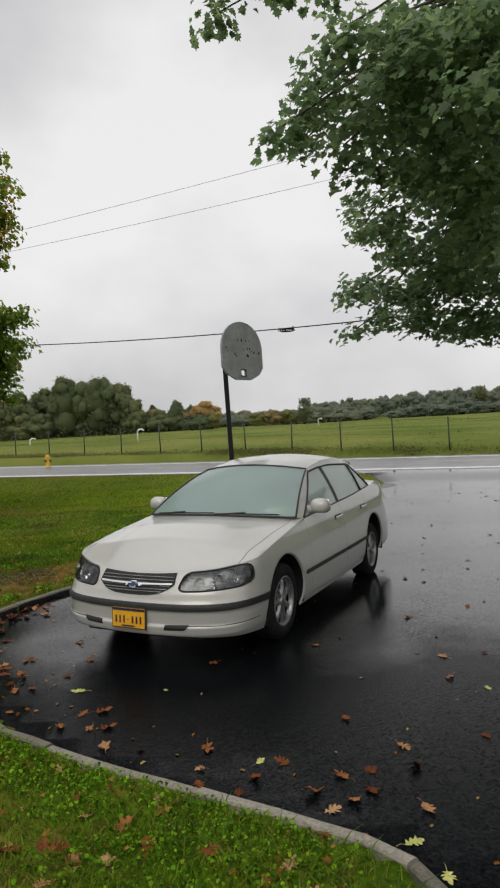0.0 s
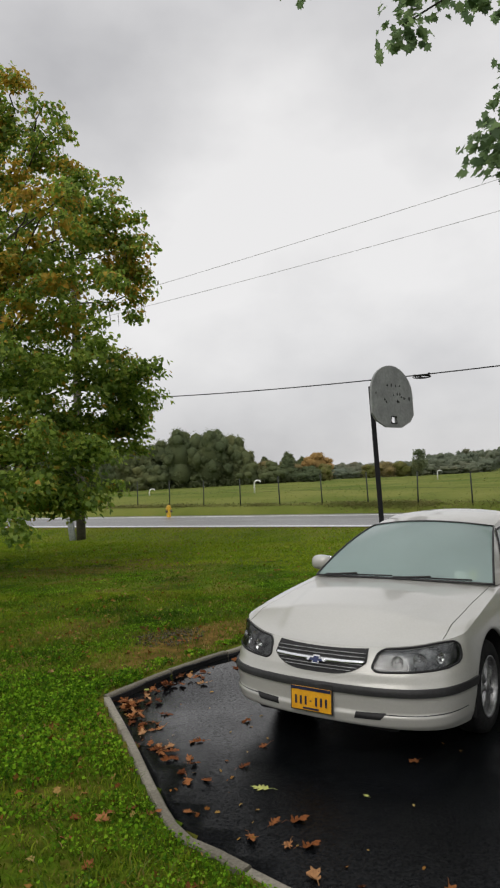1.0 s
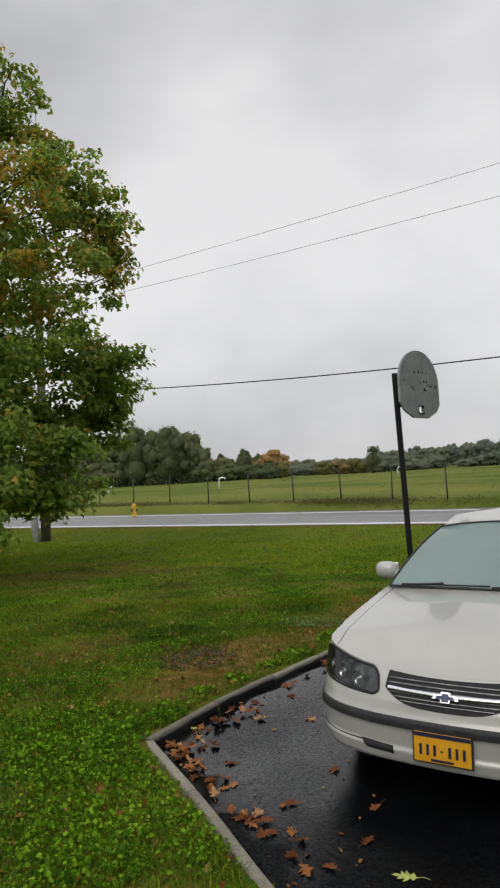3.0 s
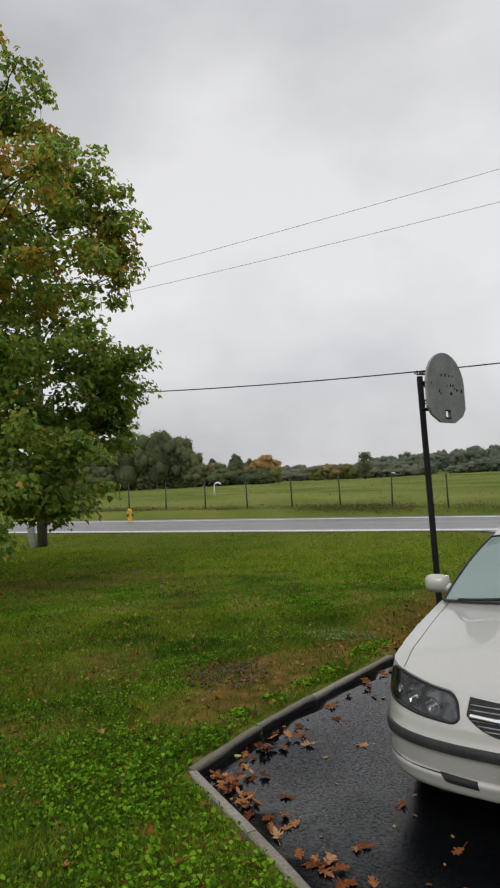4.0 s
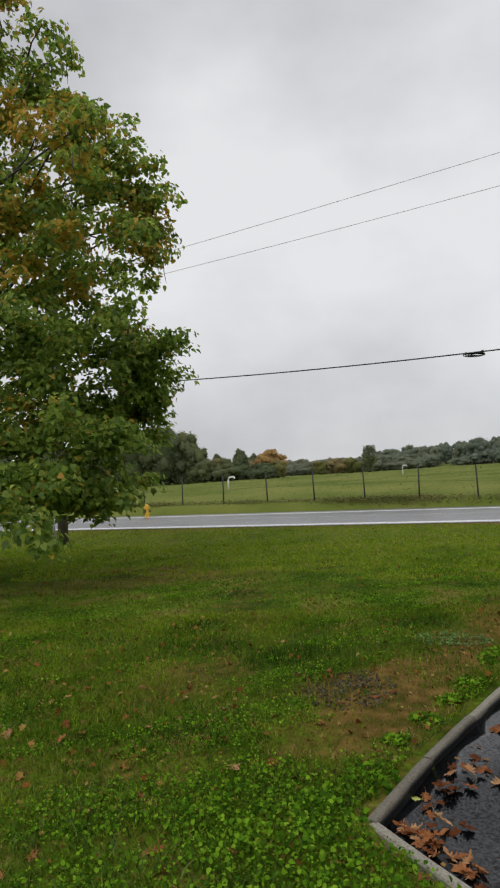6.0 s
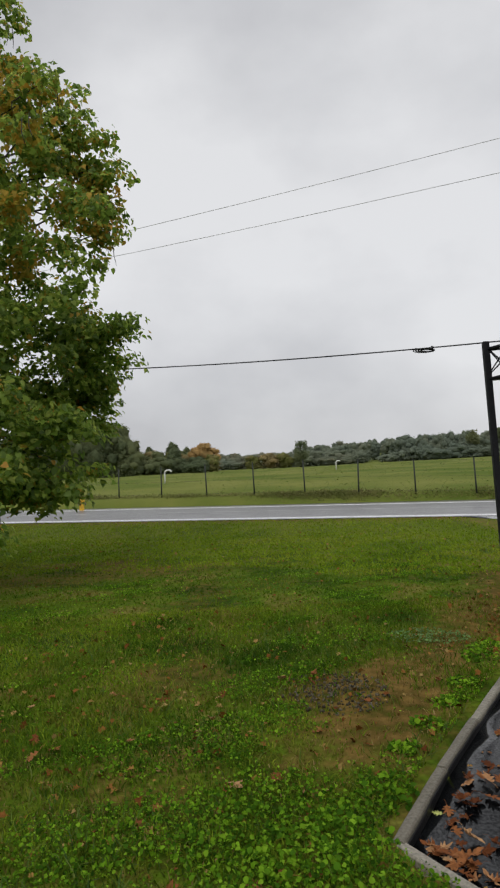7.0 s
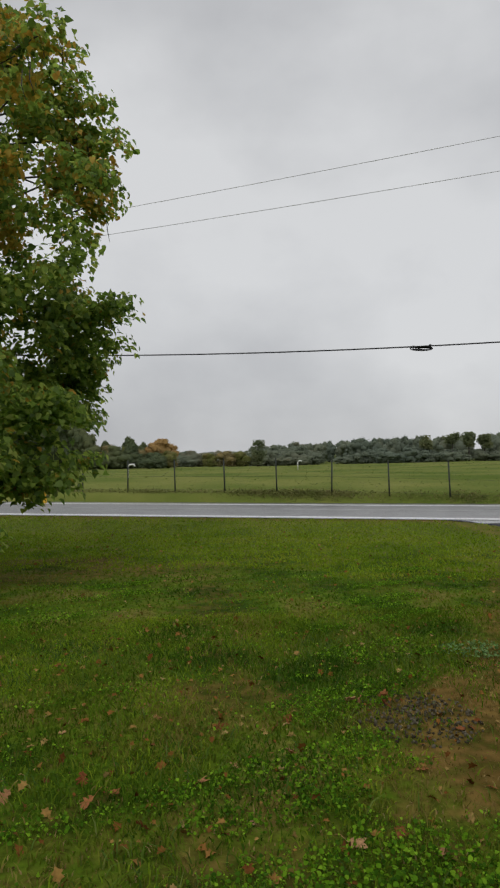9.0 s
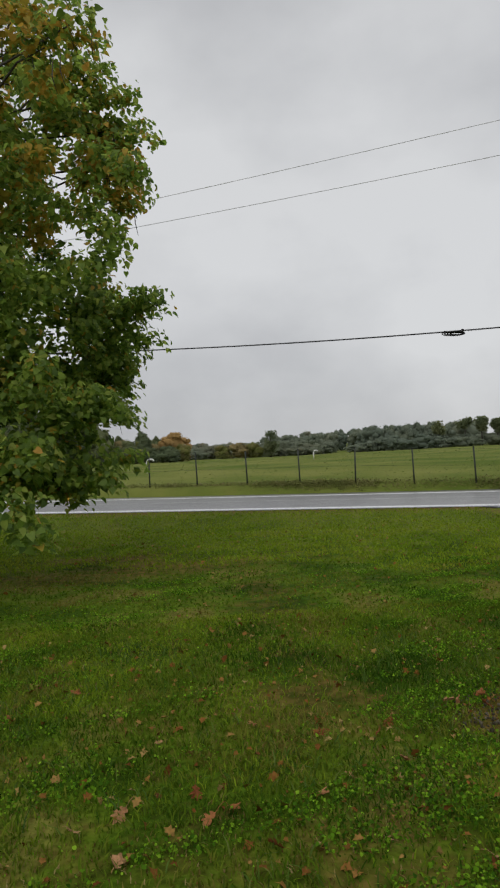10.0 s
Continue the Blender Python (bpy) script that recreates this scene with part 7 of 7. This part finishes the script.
def leaf_mesh(rng, name, mat, curl):
    """A lobed leaf with a stalk, curled by drying."""
    bm = bmesh.new()
    rim = [Vector((x * rng.uniform(0.85, 1.15), y * rng.uniform(0.92, 1.08) - 0.42, 0)) for x, y in STAR]
    mid = [Vector((0, y - 0.42, 0)) for y in (0.12, 0.35, 0.62)]
    vs = [bm.verts.new(p) for p in rim]
    hub = bm.verts.new(mid[1])
    for i in range(len(vs)):
        bm.faces.new((vs[i], vs[(i + 1) % len(vs)], hub))
    bmesh.ops.subdivide_edges(bm, edges=[e for e in bm.edges if hub in e.verts], cuts=1)
    px, py, tw = rng.uniform(-1, 1), rng.uniform(-1, 1), rng.uniform(-0.6, 0.6)
    for v in bm.verts:
        x, y = v.co.x, v.co.y
        v.co.z = curl * (0.9 * (x * x) * (1 + px * 0.5) + 0.6 * (y * y) * (0.6 + py * 0.5) + tw * x * y) + curl * 0.10 * math.sin(9 * x + 7 * y + px * 6)
    tube([(0, -0.40, 0.0), (0.03 * px, -0.62, 0.03 + 0.1 * curl), (0.1 * px, -0.85, 0.02)], 0.012, 3, bm=bm)
    low = min(v.co.z for v in bm.verts)
    for v in bm.verts:
        v.co.z -= low
    me = bpy.data.meshes.new(name)
    bm.to_mesh(me)
    bm.free()
    me.materials.append(mat)
    return me


def build_fallen():
    rng = np.random.default_rng(81)
    kinds = [leaf_mesh(rng, "fallen_leaf", M_DRY, c) for c in (0.25, 0.45, 0.7, 0.9, 0.35, 0.6)]
    yellow = [leaf_mesh(rng, "fallen_leaf", M_YELLOW_LEAF, c) for c in (0.2, 0.35)]

    def put(x, y, z, size, me, label, group, tilt=8):
        ob = new("fallen_leaf", me)
        ob.matrix_world = pose(x, y, z, rng.normal() * tilt, rng.normal() * tilt, rng.uniform(0, 360)) @ Matrix.Diagonal((size, size, size, 1))
        tagged(ob, label, "leaf", group=group)

    corner, end = np.array([-2.86, 6.44]), np.array([-1.35, 8.84])
    inward = np.array([0.847, -0.532])
    spots = []
    for _ in range(26):
        t = rng.random() ** 2.0 * 0.28
        spots.append((corner + (end - corner) * t + inward * (0.09 + abs(rng.normal()) * 0.13), 0.03))
    for _ in range(24):
        t = rng.random()
        spots.append((corner + (end - corner) * t + inward * (0.09 + abs(rng.normal()) * 0.11), 0.008))
    for _ in range(34):
        t = rng.random() ** 1.3
        p = np.array([-2.84, 6.38]) * (1 - t) + np.array([-1.6, 4.42]) * t
        spots.append((p + np.array([0.855, 0.518]) * (0.08 + abs(rng.normal()) * 0.1), 0.008))
    for _ in range(13):
        t = rng.random()
        p = np.array([-1.6, 4.42]) * (1 - t) + np.array([0.5, 3.05]) * t
        spots.append((p + np.array([0.5, 0.85]) * (0.08 + abs(rng.normal()) * 0.4), 0.006))
    for p, lift in spots:
        if drive_sdf(*p)[0] < -0.05:
            put(p[0], p[1], float(np.ravel(drive_z(*p))[0]) + 0.006 + rng.random() * lift, rng.uniform(0.065, 0.115), kinds[int(rng.integers(0, 6))], "curled brown fallen oak leaf lying against the kerb", "fallen leaves on the driveway", 14)
    for x, y in ((-1.59, 6.13), (-1.76, 6.96), (-1.88, 5.6), (-2.2, 5.84), (-2.27, 6.16), (-2.46, 5.91), (-2.27, 5.49), (-2.02, 5.52), (-1.82, 5.3), (0.55, 4.36), (2.65, 8.95), (1.85, 7.92), (2.0, 6.75), (1.41, 5.39), (0.82, 3.97), (0.61, 3.72), (0.58, 3.53), (0.37, 3.36), (0.81, 3.35), (-0.27, 4.03), (-0.28, 3.65), (-0.92, 4.35), (-0.87, 4.09), (-1.01, 4.6), (-1.37, 5.63), (-0.35, 5.47), (0.46, 5.82), (-1.44, 5.25), (-1.74, 4.99), (-1.83, 5.62), (1.35, 4.96), (1.39, 6.51), (1.31, 4.05)):
        put(x, y, float(np.ravel(drive_z(x, y))[0]) + 0.006, rng.uniform(0.075, 0.115), kinds[int(rng.integers(0, 6))], "brown fallen leaf on the wet asphalt", "fallen leaves on the driveway", 6)
    k = 0
    while k < 45:
        x, y = rng.uniform(1.0, 6.0), rng.uniform(4.5, 16)
        if drive_sdf(x, y)[0] > -0.15:
            continue
        put(x, y, float(np.ravel(drive_z(x, y))[0]) + 0.006, rng.uniform(0.045, 0.095), kinds[int(rng.integers(0, 6))], "brown fallen leaf on the wet asphalt", "fallen leaves on the driveway", 5)
        k += 1
    for x, y, size in ((-1.27, 4.97, 0.12), (0.69, 3.1, 0.1), (0.78, 2.88, 0.09), (0.03, 3.86, 0.07), (-0.65, 4.95, 0.045), (-2.62, 6.72, 0.06), (1.54, 4.73, 0.07)):
        put(x, y, float(np.ravel(drive_z(x, y))[0]) + 0.006, size, yellow[int(rng.integers(0, 2))], "yellow-green fallen maple leaf on the wet asphalt", "fallen leaves on the driveway", 4)
    for px, py in ((-5.3, 7.45), (-5.51, 7.32), (-4.88, 7.36), (-4.34, 7.5), (-3.83, 7.79), (-3.86, 8.21), (-4.59, 7.09), (-5.27, 7.05), (-4.95, 7.61), (-3.66, 6.93), (-3.44, 7.01), (-3.28, 6.88), (-4.22, 8.24), (-3.77, 8.32), (-3.42, 5.55), (-3.26, 5.19), (-2.95, 5.59), (-4.11, 6.51), (-3.68, 6.93), (-3.43, 6.13), (-3.3, 6.15), (-3.55, 6.07), (-3.91, 6.01), (-0.79, 2.95), (-0.85, 2.99), (-0.56, 2.88), (-0.7, 2.88), (-0.15, 2.96), (-0.42, 3.02), (0.24, 2.69), (0.08, 2.77), (0.17, 2.87), (-0.4, 3.3), (-0.55, 3.18), (-0.98, 2.96)):
        put(px, py, gz(px, py) + rng.uniform(0.01, 0.025), rng.uniform(0.085, 0.12), kinds[int(rng.integers(1, 5))], "russet fallen oak leaf lying on the lawn", "fallen leaves on the lawn", 24)
    x, y = lawn_spots(rng, 400, -7.5, 1.0, 2.8, 9.5)
    for px, py in zip(x[:110], y[:110]):
        small = rng.random() < 0.6
        put(px, py, gz(px, py) + rng.uniform(0.004, 0.022), rng.uniform(0.045, 0.07) if small else rng.uniform(0.07, 0.1), kinds[int(rng.integers(0, 6))], "brown fallen leaf in the lawn grass", "fallen leaves on the lawn", 14)
    x, y = lawn_spots(rng, 400, -2.2, 0.9, 2.5, 4.6)
    for px, py in zip(x[:26], y[:26]):
        put(px, py, gz(px, py) + rng.uniform(0.01, 0.03), rng.uniform(0.07, 0.105), kinds[int(rng.integers(0, 6))], "brown fallen leaf in the lawn grass", "fallen leaves on the lawn", 14)
    for px, py, size in ((-3.32, 8.53, 0.11), (-3.25, 8.5, 0.1), (-3.05, 8.62, 0.11), (-3.1, 8.45, 0.09)):
        put(px, py, gz(px, py) + 0.04, size, kinds[3], "pale dry crumpled leaf beside the gravel patch", "fallen leaves on the lawn", 25)
    far, close = lawn_spots(rng, 3000, -15, 3.0, 3.0, 22.5), lawn_spots(rng, 3200, -8.5, 1.0, 2.8, 11.0)
    x, y = np.concatenate([far[0][:800], close[0]]), np.concatenate([far[1][:800], close[1]])
    z = ground_z(x, y, under=False) + rng.uniform(0.01, 0.04, len(x))
    ob = leaf_cloud("leaf_litter", np.stack([x, y, z], -1), rng.normal(size=(len(x), 3)) * 0.5 + (0, 0, 1), np.where(y < 11, 0.022 + 0.055 * rng.random(len(x)) ** 1.8, rng.uniform(0.04, 0.09, len(x))), OAK, M_DRY_STUFF, None, rng, 0.8)
    tagged(ob, "brown fallen leaves scattered over the far lawn", "leaf litter", kind="stuff")
    # a drift of leaves along the unkerbed edge of the drive
    x, y = rng.uniform(-1.7, 2.0, 9000), rng.uniform(9.0, 15.0, 9000)
    d = drive_sdf(x, y)
    ok = (rng.random(9000) < np.exp(-np.abs(d - 0.1) / 0.13)) & (d > -0.16)
    x, y, d = x[ok], y[ok], d[ok]
    z = np.where(d > 0.02, ground_z(x, y, under=False), drive_z(x, y)) + rng.uniform(0.008, 0.03, len(x))
    ob = leaf_cloud("leaf_litter", np.stack([x, y, z], -1), rng.normal(size=(len(x), 3)) * 0.5 + (0, 0, 1), rng.uniform(0.03, 0.075, len(x)), OAK, M_DRY_STUFF, None, rng, 0.8)
    tagged(ob, "drift of brown leaves along the driveway's grassy edge", "leaf litter", kind="stuff")


build_fallen()


def build_debris():
    rng = np.random.default_rng(91)
    x, y = rng.uniform(-2.7, 6.5, 5200), rng.uniform(2.6, 17, 5200)
    d = drive_sdf(x, y)
    keep = (d < -0.06) & (rng.random(len(x)) < 0.12 + 0.6 * np.exp(d / 0.3))
    x, y = x[keep], y[keep]
    z = drive_z(x, y) + 0.008
    ob = leaf_cloud("leaf_crumbs", np.stack([x, y, z], -1), rng.normal(size=(len(x), 3)) * 0.25 + (0, 0, 1), rng.uniform(0.012, 0.04, len(x)), LOBED, M_DRY_STUFF, None, rng, 0.5)
    tagged(ob, "small leaf crumbs and specks on the wet driveway", "leaf litter", kind="stuff")


build_debris()
